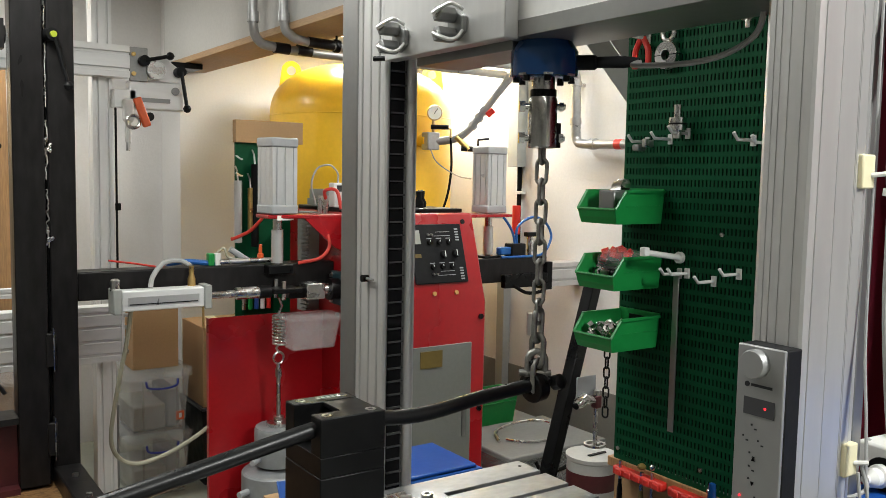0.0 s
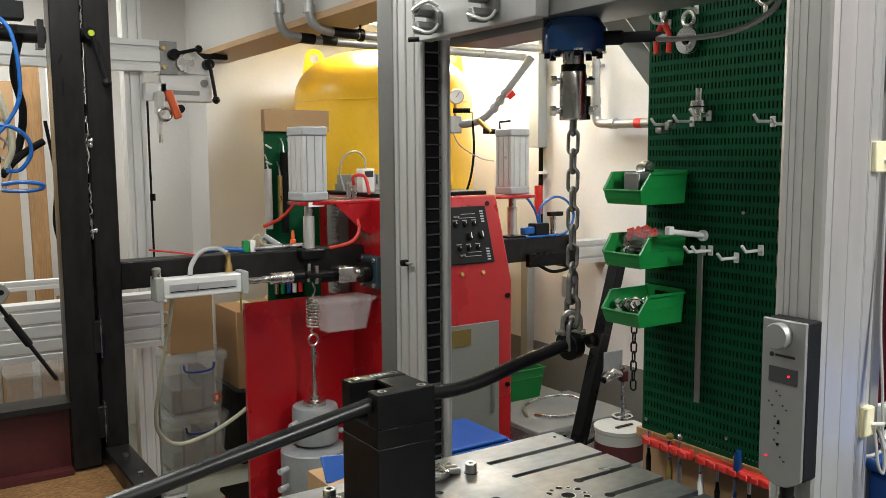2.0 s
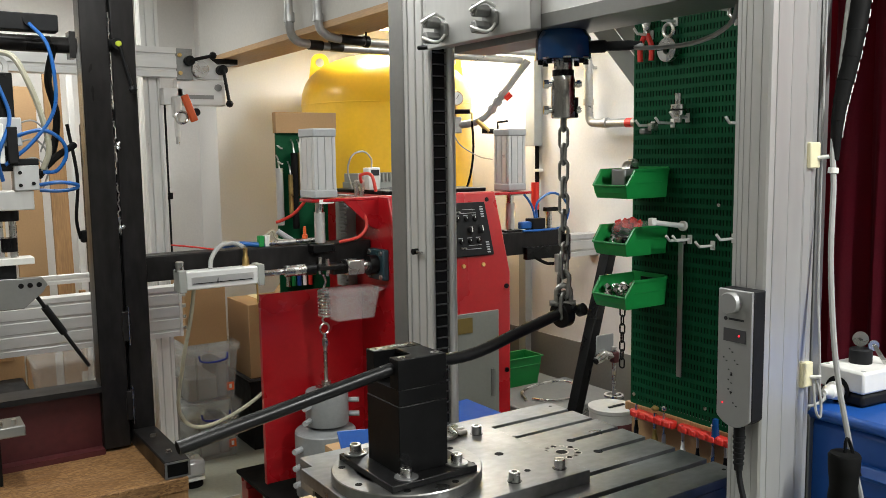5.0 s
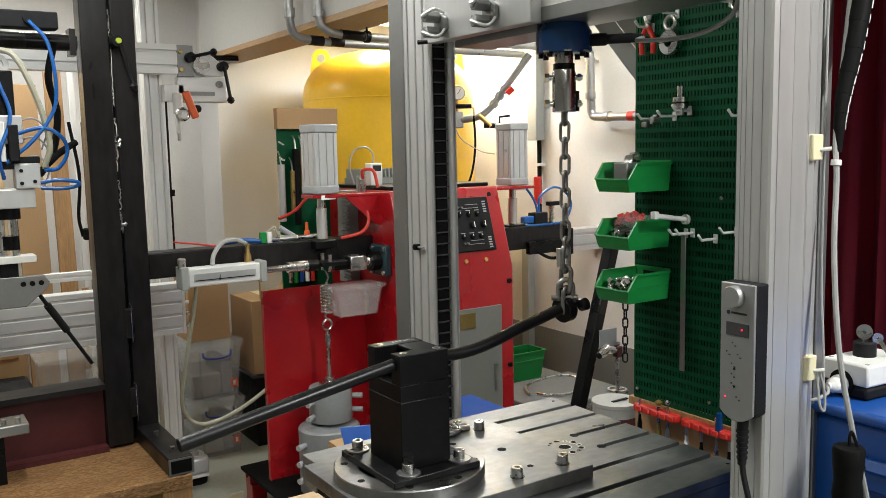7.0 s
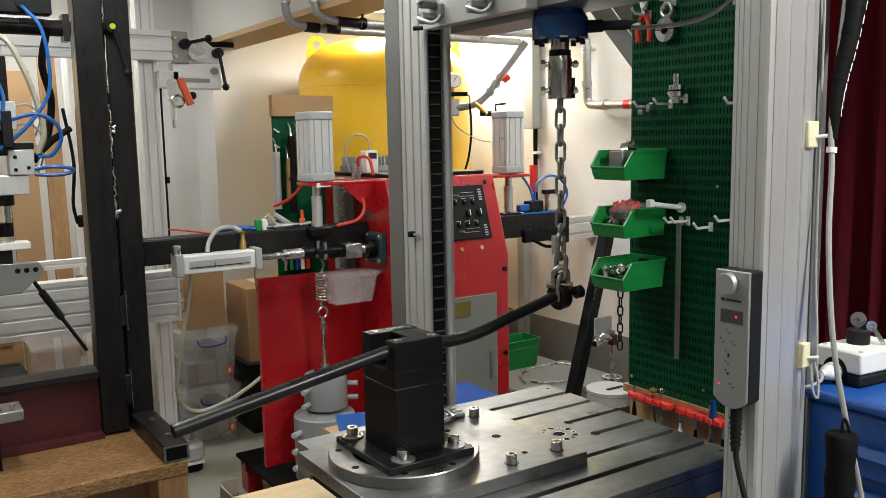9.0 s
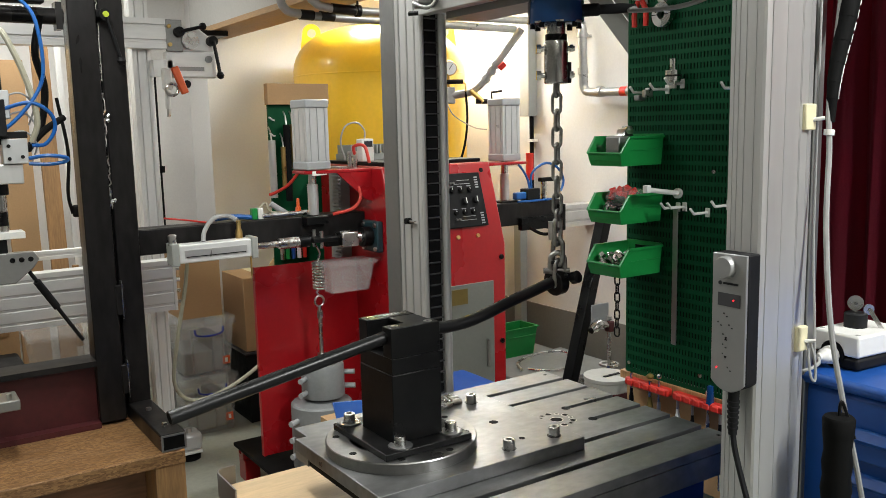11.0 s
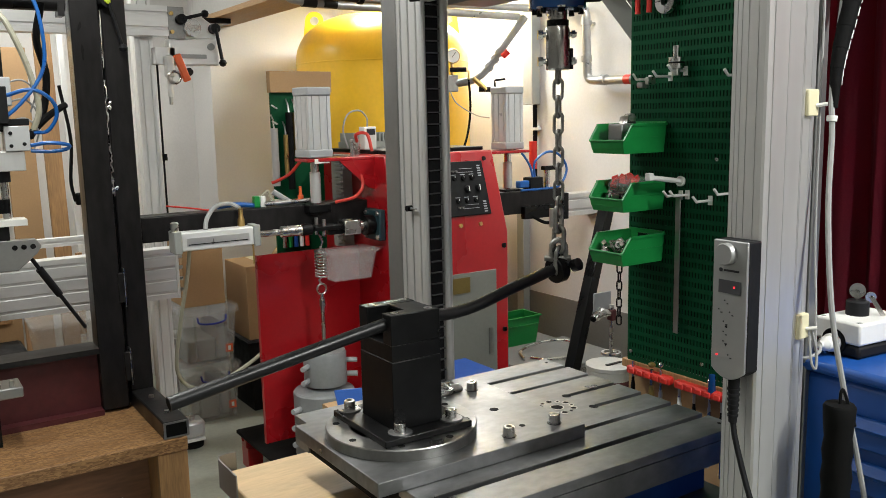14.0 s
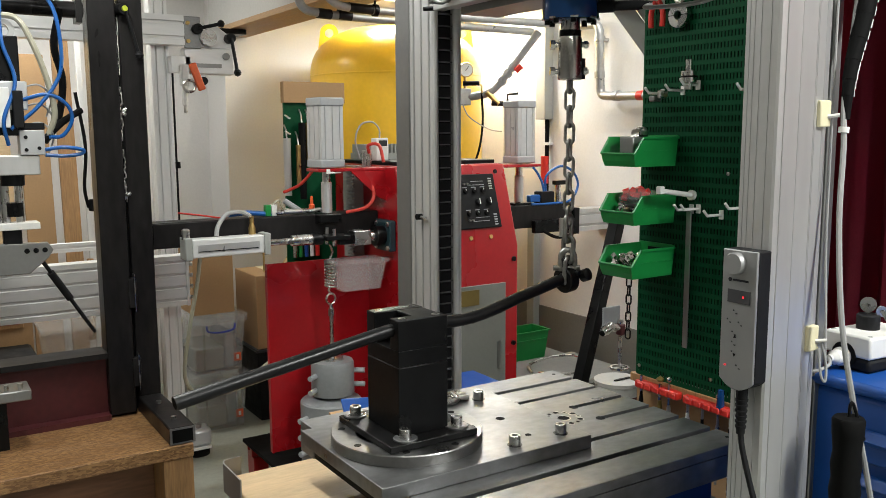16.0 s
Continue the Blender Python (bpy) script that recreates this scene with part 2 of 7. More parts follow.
def lathe(bm, profile, centre=(0, 0, 0), seg=32, m=None):
    """A turned solid: (radius, height) pairs from bottom to top round the upright axis."""
    rings = []
    ring_shaped = len(profile) > 3 and profile[0][0] > 1e-5 and abs(profile[0][0] - profile[-1][0]) < 1e-6 and profile[0] != profile[-1]
    for r, z in profile:
        if r < 1e-5:
            rings.append([bm.verts.new(Vector((0, 0, z)))])
        else:
            rings.append([bm.verts.new(Vector((r * math.cos(k * math.tau / seg), r * math.sin(k * math.tau / seg), z))) for k in range(seg)])
    for a, b in zip(rings, rings[1:]):
        for k in range(seg):
            if len(a) == 1 and len(b) == 1:
                continue
            if len(a) == 1:
                bm.faces.new((a[0], b[(k + 1) % seg], b[k]))
            elif len(b) == 1:
                bm.faces.new((a[k], a[(k + 1) % seg], b[0]))
            else:
                bm.faces.new((a[k], a[(k + 1) % seg], b[(k + 1) % seg], b[k]))
    if ring_shaped:
        a, b = rings[-1], rings[0]
        for k in range(seg):
            bm.faces.new((a[k], a[(k + 1) % seg], b[(k + 1) % seg], b[k]))
    for end, flip in ((rings[0], True), (rings[-1], False)):
        if len(end) > 2 and not ring_shaped:
            bm.faces.new(end[::-1] if flip else end)
    t = Matrix.Translation(centre) @ (m or Matrix())
    for ring in rings:
        for v in ring:
            v.co = t @ v.co
    return bm


def prism(bm, outline, z0, z1, m=None):
    """An outline in x, y drawn up from z0 to z1."""
    low = [bm.verts.new(Vector((x, y, z0))) for x, y in outline]
    top = [bm.verts.new(Vector((x, y, z1))) for x, y in outline]
    n = len(low)
    bm.faces.new(low[::-1])
    bm.faces.new(top)
    for k in range(n):
        bm.faces.new((low[k], low[(k + 1) % n], top[(k + 1) % n], top[k]))
    if m is not None:
        for v in low + top:
            v.co = m @ v.co
    return bm


def curve_pts(ctrl, per=8):
    """A smooth line through control points."""
    p = [Vector(c) for c in ctrl]
    p = [2 * p[0] - p[1]] + p + [2 * p[-1] - p[-2]]
    out = []
    for i in range(1, len(p) - 2):
        for k in range(per):
            s = k / per
            a, b, c, d = p[i - 1:i + 3]
            out.append(0.5 * ((2 * b) + (c - a) * s + (2 * a - 5 * b + 4 * c - d) * s * s + (3 * b - a - 3 * c + d) * s ** 3))
    out.append(p[-2])
    return out


def hose(name, ctrl, r, mat, parent=None, label="", seg=8, per=8):
    return part(name, sweep(bm_new(), curve_pts(ctrl, per), r, seg), mat, parent, label)


def hexagon(r, turn=0.0):
    return [(r * math.cos(k * math.pi / 3 + turn), r * math.sin(k * math.pi / 3 + turn)) for k in range(6)]


def slotted_profile(w, d, pitch, slot=0.008, deep=0.009, faces="xXyY"):
    """The outline of a grooved extrusion w by d, centred, with grooves at every pitch on the faces named."""
    def side(length, on):
        n = max(1, round(length / pitch))
        pts = [(0.0, 0.0)]
        if on:
            for i in range(n):
                c = (i + 0.5) * length / n
                pts += [(c - slot * 0.75, 0), (c - slot / 2, deep * 0.18), (c - slot / 2, deep), (c + slot / 2, deep), (c + slot / 2, deep * 0.18), (c + slot * 0.75, 0)]
        return pts
    out = []
    out += [(-w / 2 + a, -d / 2 + b) for a, b in side(w, "y" in faces)]
    out += [(w / 2 - b, -d / 2 + a) for a, b in side(d, "X" in faces)]
    out += [(w / 2 - a, d / 2 - b) for a, b in side(w, "Y" in faces)]
    out += [(-w / 2 + b, d / 2 - a) for a, b in side(d, "x" in faces)]
    return out


# ---- the room ----
def wall(name, mat, *a, label):
    ob = part(name, boxm(*a), mat, smooth=False)
    return tagged(ob, label, "wall", kind="structure")


tagged(part("floor", boxm(-3.4, 2.2, -3.6, 4.3, -0.1, 0), FLOOR, smooth=False), "worn grey-green coated concrete workshop floor", "floor", kind="structure")
tagged(part("ceiling", boxm(-3.4, 2.2, -3.6, 4.3, 2.78, 2.9), CEILING, smooth=False), "off-white painted workshop ceiling", "ceiling", kind="structure")
wall("wall_east", PLASTER, 1.95, 2.15, -3.5, 3.9, 0, 2.78, label="white plastered workshop wall behind the red machine")
wall("wall_north", PLASTER, 0.565, 1.95, 3.7, 3.9, 0, 2.78, label="white plastered workshop wall behind the yellow tank")
wall("wall_recess_side", PLASTER, 0.565, 0.765, 3.9, 4.25, 0, 2.78, label="white plastered side of the wall recess")
wall("wall_recess", PLASTER, -3.4, 0.565, 4.05, 4.25, 0, 2.78, label="white plastered wall of the deep recess")
# Two unseen closing walls, kept dark for contrast in the metal.
wall("wall_south", UNSEEN_WALL, -3.4, 1.95, -3.6, -3.4, 0, 2.78, label="unseen back wall, made dark to deepen metal reflections")
wall("wall_west", UNSEEN_WALL, -3.4, -3.2, -3.4, 4.05, 0, 2.78, label="unseen side wall, made dark to deepen metal reflections")
tagged(part("dado", boxm(1.942, 1.95, -3.4, 3.7, 0, 0.57), DADO, smooth=False), "olive grey painted band along the wall foot", "wall band", kind="structure")
# The beam's shaded side comes from this darker colour.
beam = tagged(part("ceiling_beam", boxm(0.48, 0.70, -1.2, 3.7, 2.142, 2.78), SHADED_BEAM, smooth=False), "white painted ceiling beam over the workshop, darkened for shade", "beam", kind="structure")
part("beam_soffit", boxm(0.476, 0.704, -1.2, 3.698, 2.115, 2.142), WOOD_BEAM, beam, "varnished pine board under the beam")


# ceiling lights, with fixtures on the added unseen fill lamps too
def strip_and_fill_lamp(m, length):
    lamp = thing("strip_and_fill_light", "long white strip light under the ceiling, four of six unseen fill", "lamp", "workshop strip lights", m)
    part("housing", boxm(-0.09, 0.09, -length / 2, length / 2, 0.02, 0.06), WHITE_PLASTIC, lamp, smooth=False)
    for x in (-0.04, 0.04):
        part("tube", cyl(bm_new(), (x, -length / 2 + 0.04, -0.005), (x, length / 2 - 0.04, -0.005), 0.014, 12), TUBE_GLOW, lamp, "glowing white lamp tube")
    for y in (-length / 2 + 0.02, length / 2 - 0.02):
        part("end_cap", boxm(-0.07, 0.07, y - 0.02, y + 0.02, -0.02, 0.02), WHITE_PLASTIC, lamp, smooth=False)


for x, y, z, length, turn, watts in LAMPS:
    strip_and_fill_lamp(pose(x, y, z, 0, 0, turn), length)
    if z < 2.69:
        hang = thing("lamp_hanger", "thin steel rods that carry a strip light", "hanger")
        for s in (-0.4, 0.4):
            part("rod", cyl(bm_new(), (x + s, y, z + 0.06), (x + s, y, 2.78), 0.004, 6), STEEL, hang)

# ---- the testing machine ----
T = 0.978


def socket_screw(parent, x, y, z, r=0.0105, h=0.014, washer=0.0):
    z += washer
    if washer:
        part("washer", lathe(bm_new(), [(0.021, z - washer), (0.021, z - 0.0005), (0.0205, z)], (x, y, 0), 28), GROUND, parent, "bright steel washer")
    part("socket_screw", lathe(bm_new(), [(r, z), (r, z + h - 0.001), (r - 0.001, z + h), (r * 0.52, z + h), (r * 0.52, z + h * 0.4), (0, z + h * 0.4)], (x, y, 0), 24), STEEL, parent, "bright socket head screw")
    # Black hex puts shade at the bottom of the socket.
    part("socket", prism(bm_new(), hexagon(r * 0.50), z + h * 0.4, z + h * 0.45, m=pose(x, y, 0)), RUBBER_AND_SHADE, parent, "black hex standing in for a shaded socket")


def t_slot_table():
    t = thing("t_slot_table", "ground steel T-slot table of a testing machine", "machine table")
    x0, x1 = -0.455, 0.205
    for y0, y1 in ((-0.283, -0.2125), (-0.1975, -0.130), (0.130, 0.1975), (0.2125, 0.283)):
        part("rail", boxm(x0, x1, y0, y1, T - 0.018, T), GROUND, t, bevel=0.0012, smooth=False)
    part("centre_rail", boxm(x0, 0.0625, -0.1165, 0.1165, T - 0.018, T), GROUND, t, smooth=False)
    for y0, y1 in ((-0.1165, -0.048), (-0.034, 0.034), (0.048, 0.1165)):
        part("centre_tongue", boxm(0.0625, x1, y0, y1, T - 0.018, T), GROUND, t, smooth=False)
    for y in (-0.041, 0.041):
        part("slot_end", lathe(bm_new(), [(0.0095, T - 0.002), (0.0095, T + 0.0004), (0, T + 0.0004)], (0.060, y, 0), 24), RUBBER_AND_SHADE, t, "black disc standing in for a shaded slot end")
    # Steel core coloured black to put shade into the slots.
    part("core", boxm(x0 + 0.004, x1 - 0.004, -0.278, 0.278, T - 0.062, T - 0.018), RUBBER_AND_SHADE, t, "black sheet standing in for shade in the T-slots", smooth=False)
    for y0, y1 in ((-0.283, -0.222), (0.222, 0.283)):
        part("side_rail", boxm(x0, x1, y0, y1, T - 0.062, T - 0.019), GROUND, t, smooth=False)
    part("end_strip", boxm(x1 - 0.0035, x1, -0.283, 0.283, T - 0.062, T - 0.03), GROUND, t, smooth=False)
    holes = [(-0.003, -0.001, 0.0125)] + [(-0.003 + 0.034 * math.cos(a), 0.034 * math.sin(a), 0.0062 if k % 2 == 0 else 0.0036) for k, a in enumerate(np.linspace(0.3, 0.3 + math.tau, 13)[:-1])]
    for x, y, r in holes:
        # Black discs with raised rims imitate the shade down drilled holes.
        part("bore", lathe(bm_new(), [(r, T - 0.002), (r, T + 0.0004), (0, T + 0.0004)], (x, y, 0), 20), RUBBER_AND_SHADE, t, "black disc standing in for a shaded drilled hole")
        part("bore_rim", lathe(bm_new(), [(r + 0.002, T - 0.001), (r + 0.0018, T + 0.0006), (r, T + 0.0006), (r, T - 0.001)], (x, y, 0), 20), STEEL, t)
    for x, y in ((0.185, 0.254), (0.185, -0.254)):
        part("bore", lathe(bm_new(), [(0.004, T - 0.002), (0.004, T + 0.0004), (0, T + 0.0004)], (x, y, 0), 14), RUBBER_AND_SHADE, t)
    return t


def machine_base():
    b = thing("pedestal_cabinet", "blue and aluminium base frame of a testing machine", "machine base")
    part("body", boxm(-0.36, 0.19, -0.42, 0.42, 0.08, 0.80), BLUE, b, "dark blue painted body", bevel=0.006)
    part("top_plate", boxm(-0.31, 0.22, -0.50, 0.46, 0.80, 0.832), GROUND, b, "polished steel plate", bevel=0.003)
    part("riser", boxm(-0.34, 0.19, -0.22, 0.22, 0.832, T - 0.062), BLUE, b, "blue painted riser", bevel=0.004)
    for x in (-0.32, 0.15):
        for y in (-0.38, 0.38):
            part("foot", lathe(bm_new(), [(0.035, 0), (0.035, 0.015), (0.012, 0.025), (0.012, 0.08)], (x, y, 0), 20), RUBBER_AND_SHADE, b)


def adapter_plate():
    p = thing("adapter_plate", "thick milled aluminium plate bolted on the T-slot table", "plate")
    part("plate", boxm(-0.505, -0.068, -0.154, 0.163, T, T + 0.025), GROUND, p, bevel=0.0015, smooth=False)
    z = T + 0.025
    for x, y in ((-0.216, -0.116), (-0.109, -0.115), (-0.120, 0.134)):
        # Dark disc round the screw imitates a shaded counterbore.
        part("counterbore", lathe(bm_new(), [(0.0135, z - 0.001), (0.0135, z + 0.0004), (0, z + 0.0004)], (x, y, 0), 24), DARK, p)
        socket_screw(p, x, y, z, h=0.018)
    for x, y, r in ((-0.165, -0.09, 0.006), (-0.155, 0.01, 0.009), (-0.24, 0.14, 0.006)):
        # Hole shade drawn as a black disc on the plate.
        part("bore", lathe(bm_new(), [(r, z - 0.001), (r, z + 0.0004), (0, z + 0.0004)], (x, y, 0), 20), RUBBER_AND_SHADE, p, "black disc standing in for a shaded drilled hole")


CX, CY = -0.362, 0.014


def turned_flange():
    f = thing("flange_ring", "turned steel ring flange on the adapter plate", "flange")
    z = T + 0.025
    part("ring", lathe(bm_new(), [(0.136, z), (0.136, z + 0.002), (0.137, z + 0.003), (0.137, z + 0.019), (0.1355, z + 0.021), (0.095, z + 0.021), (0.093, z + 0.019), (0.093, z + 0.004), (0.0, z + 0.004)], (CX, CY, 0), 96), TURNED, f)
    for k in range(8):
        a = k * math.tau / 8 + 0.25
        x, y = CX + 0.118 * math.cos(a), CY + 0.118 * math.sin(a)
        # The ring's holes are black discs in place of shade.
        part("bore", lathe(bm_new(), [(0.0065, z + 0.018), (0.0065, z + 0.0215), (0, z + 0.0215)], (x, y, 0), 16), RUBBER_AND_SHADE, f, "black disc standing in for a shaded drilled hole")


BX0, BX1, BY0, BY1, BTOP = -0.415, -0.316, -0.052, 0.062, 1.240


def clamp_block():
    c = thing("clamp_block", "black oxidised steel clamping block holding the tube", "clamp")
    z = T + 0.046
    part("base", boxm(CX - 0.088, CX + 0.088, CY - 0.098, CY + 0.098, z, z + 0.012), DARK, c, bevel=0.0015)
    part("lower_block", boxm(BX0, BX1, BY0, BY1, z + 0.012, 1.158), DARK, c, bevel=0.0015)
    zs = 1.1585
    part("saddle", boxm(BX0 + 0.0006, BX1 - 0.0006, BY0 + 0.0006, BY1 - 0.0006, zs, 1.1862), DARK, c, bevel=0.0006)
    for y0, y1 in ((BY0, -0.022), (0.032, BY1)):
        part("jaw", boxm(BX0, BX1, y0, y1, 1.1865, BTOP), DARK, c, "black clamp jaw", bevel=0.0015)
    part("bridge", boxm(BX0 + 0.045, BX1 - 0.001, -0.0215, 0.0315, 1.2325, BTOP - 0.001), DARK, c, bevel=0.001)
    for x in (BX0 + 0.016, BX1 - 0.016):
        for y in (-0.038, 0.047):
            part("cap_screw", lathe(bm_new(), [(0.0075, BTOP - 0.001), (0.0075, BTOP + 0.001), (0.004, BTOP + 0.001), (0.004, BTOP - 0.001), (0, BTOP - 0.001)], (x, y, 0), 20), STEEL, c, "recessed bright screw")
    for i in range(5):
        x = BX0 + 0.042 + i * 0.008
        part("stamped_mark", boxm(x, x + 0.005, 0.044, 0.052, BTOP, BTOP + 0.0006), GREY_DOOR, c, "pale stamped mark", smooth=False)
    for x, y in ((-0.409, -0.062), (-0.301, -0.057), (-0.425, 0.094), (-0.305, 0.094)):
        socket_screw(c, x, y, z + 0.012, r=0.0105, h=0.016, washer=0.003)


# the bent tube: a still half and short rigid pieces that follow the bending
TR = 0.0111


def tube_y(x):
    return -0.052 + 0.062 * (x + 0.79) - 0.01 * max(0.0, x + 0.3)


def tube_z(x, lift):
    if x < -0.42:
        z = 1.220 + 0.150 * (x + 0.42)
    elif x < -0.30:
        s = (x + 0.42) / 0.12
        z = 1.220 + 0.008 * math.sin(math.pi * s * 0.8) - 0.006 * s
    else:
        s = (x + 0.30) / 0.28
        z = 1.2187 - 0.0085 * math.sin(min(1, s * 1.6) * math.pi) * (1 - s) + 0.009 * s * s
    if x > -0.31:
        s = (x + 0.31) / 0.30
        z += lift * s ** 1.3
    return z


PIECES, BEND_X0, BEND_X1 = 15, -0.305, 0.020


def bent_tube():
    t = thing("steel_tube", "black painted steel tube bent upwards by the chain", "tube")
    xs = list(np.linspace(-0.79, BEND_X0, 30))
    bm = bm_new()
    sweep(bm, [(x, tube_y(x), tube_z(x, 0)) for x in xs], TR, 24)
    part("straight_half", bm, BLACK_TUBE, t)
    d = (Vector((xs[1], tube_y(xs[1]), tube_z(xs[1], 0))) - Vector((xs[0], tube_y(xs[0]), tube_z(xs[0], 0)))).normalized()
    p = Vector((xs[0], tube_y(xs[0]), tube_z(xs[0], 0)))
    # The tube end is closed; a black disc paints the shade inside it.
    part("bore", cyl(bm_new(), p - d * 0.0006, p + d * 0.003, TR * 0.80, 24), RUBBER_AND_SHADE, t, "black disc standing in for the shaded tube bore")
    part("cut_rim", sweep(bm_new(), [p - d * 0.0003, p + d * 0.002], TR + 0.0001, 24), RAW, t, "bare cut rim of the tube end")
    step = (BEND_X1 - BEND_X0) / PIECES
    pieces = []
    for i in range(PIECES):
        half = step / 2 + 0.004
        r = TR + (0.00004 if i % 2 else 0)
        pieces.append(part("bent_piece", sweep(bm_new(), [(-half, 0, 0), (0, 0, 0), (half, 0, 0)], r, 24), BLACK_TUBE, t))
    return t, pieces


def tube_pose(i, lift):
    step = (BEND_X1 - BEND_X0) / PIECES
    x = BEND_X0 + (i + 0.5) * step
    a = Vector((x - step / 2, tube_y(x - step / 2), tube_z(x - step / 2, lift)))
    b = Vector((x + step / 2, tube_y(x + step / 2), tube_z(x + step / 2, lift)))
    return Matrix.Translation((a + b) / 2) @ (b - a).to_track_quat("X", "Z").to_matrix().to_4x4()


# ---- crosshead, load cell and chain (all at their lowest place; they ride up together) ----
def quick_clamp(parent, x, y, z):
    """A pair of cast six-sided bodies on the plate, each with a bright screw and a bent lever."""
    body = part("clamp_body", prism(bm_new(), hexagon(0.025), 0.0, 0.010, m=pose(x, y - 0.004, z + 0.0005, 0, -90, 0)), CAST, parent, "grey cast clamp", bevel=0.002)
    for dz in (-0.016, 0.016):
        part("clamp_jaw", prism(bm_new(), hexagon(0.0135, 0.52), 0.0102, 0.044, m=pose(x, y, z + dz, 0, -90, 0)), CAST, body, "grey six-sided jaw", bevel=0.002)
        part("screw", cyl(bm_new(), (x - 0.044, y, z + dz), (x - 0.049, y, z + dz), 0.0055, 14), STEEL, body, "bright screw")
        tip = Vector((x - 0.049, y, z + dz))
        ctrl = [tip, tip + Vector((0.004, -0.014, -0.006 * (1 if dz < 0 else -1))), tip + Vector((0.012, -0.030, -0.012 * (1 if dz < 0 else -1))), tip + Vector((0.022, -0.036, -0.008 * (1 if dz < 0 else -1))), tip + Vector((0.032, -0.036, 0.004))]
        part("lever", sweep(bm_new(), curve_pts(ctrl, 4), [0.0040 - 0.00010 * k for k in range(17)], 8), ALU, body, "bright bent lever")


def crosshead():
    c = thing("crosshead", "grey aluminium crosshead beam of a testing machine", "crosshead")
    part("beam", boxm(-0.062, 0.062, -0.45, 0.36, 1.785, 2.02), ALU_H, c, "brushed aluminium beam", bevel=0.002)
    part("lower_strip", boxm(-0.066, 0.066, -0.45, 0.02, 1.779, 1.805), ALU_GREY, c, bevel=0.001)
    part("front_plate", boxm(-0.093, -0.066, -0.014, 0.345, 1.776, 2.02), ALU, c, "plain grey clamping plate", bevel=0.002)
    part("carriage", boxm(-0.066, 0.03, 0.30, 0.362, 1.79, 2.02), ALU_GREY, c, bevel=0.002)
    part("bracket", boxm(-0.05, 0.05, 0.02, 0.30, 1.765, 1.7845), ALU_GREY, c, bevel=0.001)
    for y, z in ((0.285, 1.808), (0.108, 1.808)):
        quick_clamp(c, -0.0932, y, z)
    part("end_pin", cyl(bm_new(), (-0.10, 0.372, 1.782), (-0.07, 0.33, 1.782), 0.005, 12), DARK, c)
    # maker's lettering as plain bars
    y = -0.065
    for w, h in ((0.006, 0.026), (0.014, 0.018), (0.014, 0.026), (0.006, 0.02), (0.012, 0.018), (0.014, 0.026), (0.012, 0.018)):
        part("lettering", boxm(-0.0635, -0.0622, y - w, y, 1.832, 1.832 + h), BLUE_PRINT, c, "blue printed bar", smooth=False)
        y -= w + 0.006
    return c


def load_cell():
    c = thing("load_cell", "dark blue enamelled round load cell with cable plug", "load cell")
    part("body", lathe(bm_new(), [(0.046, 1.722), (0.052, 1.724), (0.0535, 1.728), (0.0535, 1.764), (0.0515, 1.767), (0.041, 1.784), (0.041, 1.7795)], (0, 0, 0), 48), BLUE_CELL, c)
    part("spigot", cyl(bm_new(), (0, 0, 1.700), (0, 0, 1.724), 0.018, 28), STEEL, c, "bright threaded spigot")
    for k in range(8):
        a = k * math.tau / 8 + 0.2
        part("edge_clip", boxm(0.048, 0.0548, -0.007, 0.007, 1.7235, 1.7265, m=pose(0, 0, 0, 0, 0, math.degrees(a))), STEEL, c, "bright edge clip", smooth=False)
        part("cap_screw", cyl(bm_new(), (0.044 * math.cos(a), 0.044 * math.sin(a), 1.715), (0.044 * math.cos(a), 0.044 * math.sin(a), 1.723), 0.0055, 12), DARK, c, "black cap screw")
    part("plug", lathe(bm_new(), [(0.012, 0), (0.012, 0.03), (0.009, 0.034), (0.0095, 0.075), (0.006, 0.10)], (0.034, -0.036, 1.747), 20, m=pose(0, 0, 0, 90, 0, 42) @ pose(0, 0, 0)), PLASTIC_BLACK, c, "black cable plug")
    cable = [(0.10, -0.109, 1.747), (0.069, -0.129, 1.737), (0.072, -0.22, 1.731), (0.064, -0.288, 1.734), (0.051, -0.339, 1.745), (0.043, -0.365, 1.762), (0.041, -0.374, 1.805)]
    hose("cable", cable, 0.0042, GREY_CABLE, c, "light grey sensor cable")
    return c


def coupling():
    c = thing("chain_coupling", "turned steel chain coupling with two cross bolts", "coupling")
    part("nut", cyl(bm_new(), (0, 0, 1.693), (0, 0, 1.7045), 0.021, 28), DARK, c, "dark lock nut")
    part("sleeve", lathe(bm_new(), [(0.021, 1.612), (0.023, 1.614), (0.023, 1.686), (0.021, 1.6925), (0.0, 1.6925)], (0, 0, 0), 36), STEEL, c)
    # Dark strip on the sleeve paints the slot's shade.
    part("slot", boxm(0.012, 0.0235, -0.018, -0.006, 1.613, 1.652), DARK, c, "dark strip standing in for a shaded milled slot", smooth=False)
    d = Vector((0.84, -0.54, 0))
    for z in (1.678, 1.628):
        part("cross_bolt", cyl(bm_new(), (*(d * -0.034).xy, z), (*(d * 0.036).xy, z), 0.005, 12), STEEL, c, "bright cross bolt")
        part("bolt_head", prism(bm_new(), hexagon(0.0095), 0, 0.009, m=Matrix.Translation((*(d * -0.038).xy, z)) @ d.to_track_quat("Z", "Y").to_matrix().to_4x4()), STEEL, c)
        part("bolt_nut", prism(bm_new(), hexagon(0.008), 0, 0.007, m=Matrix.Translation((*(d * 0.026).xy, z)) @ d.to_track_quat("Z", "Y").to_matrix().to_4x4()), STEEL, c)
    return c


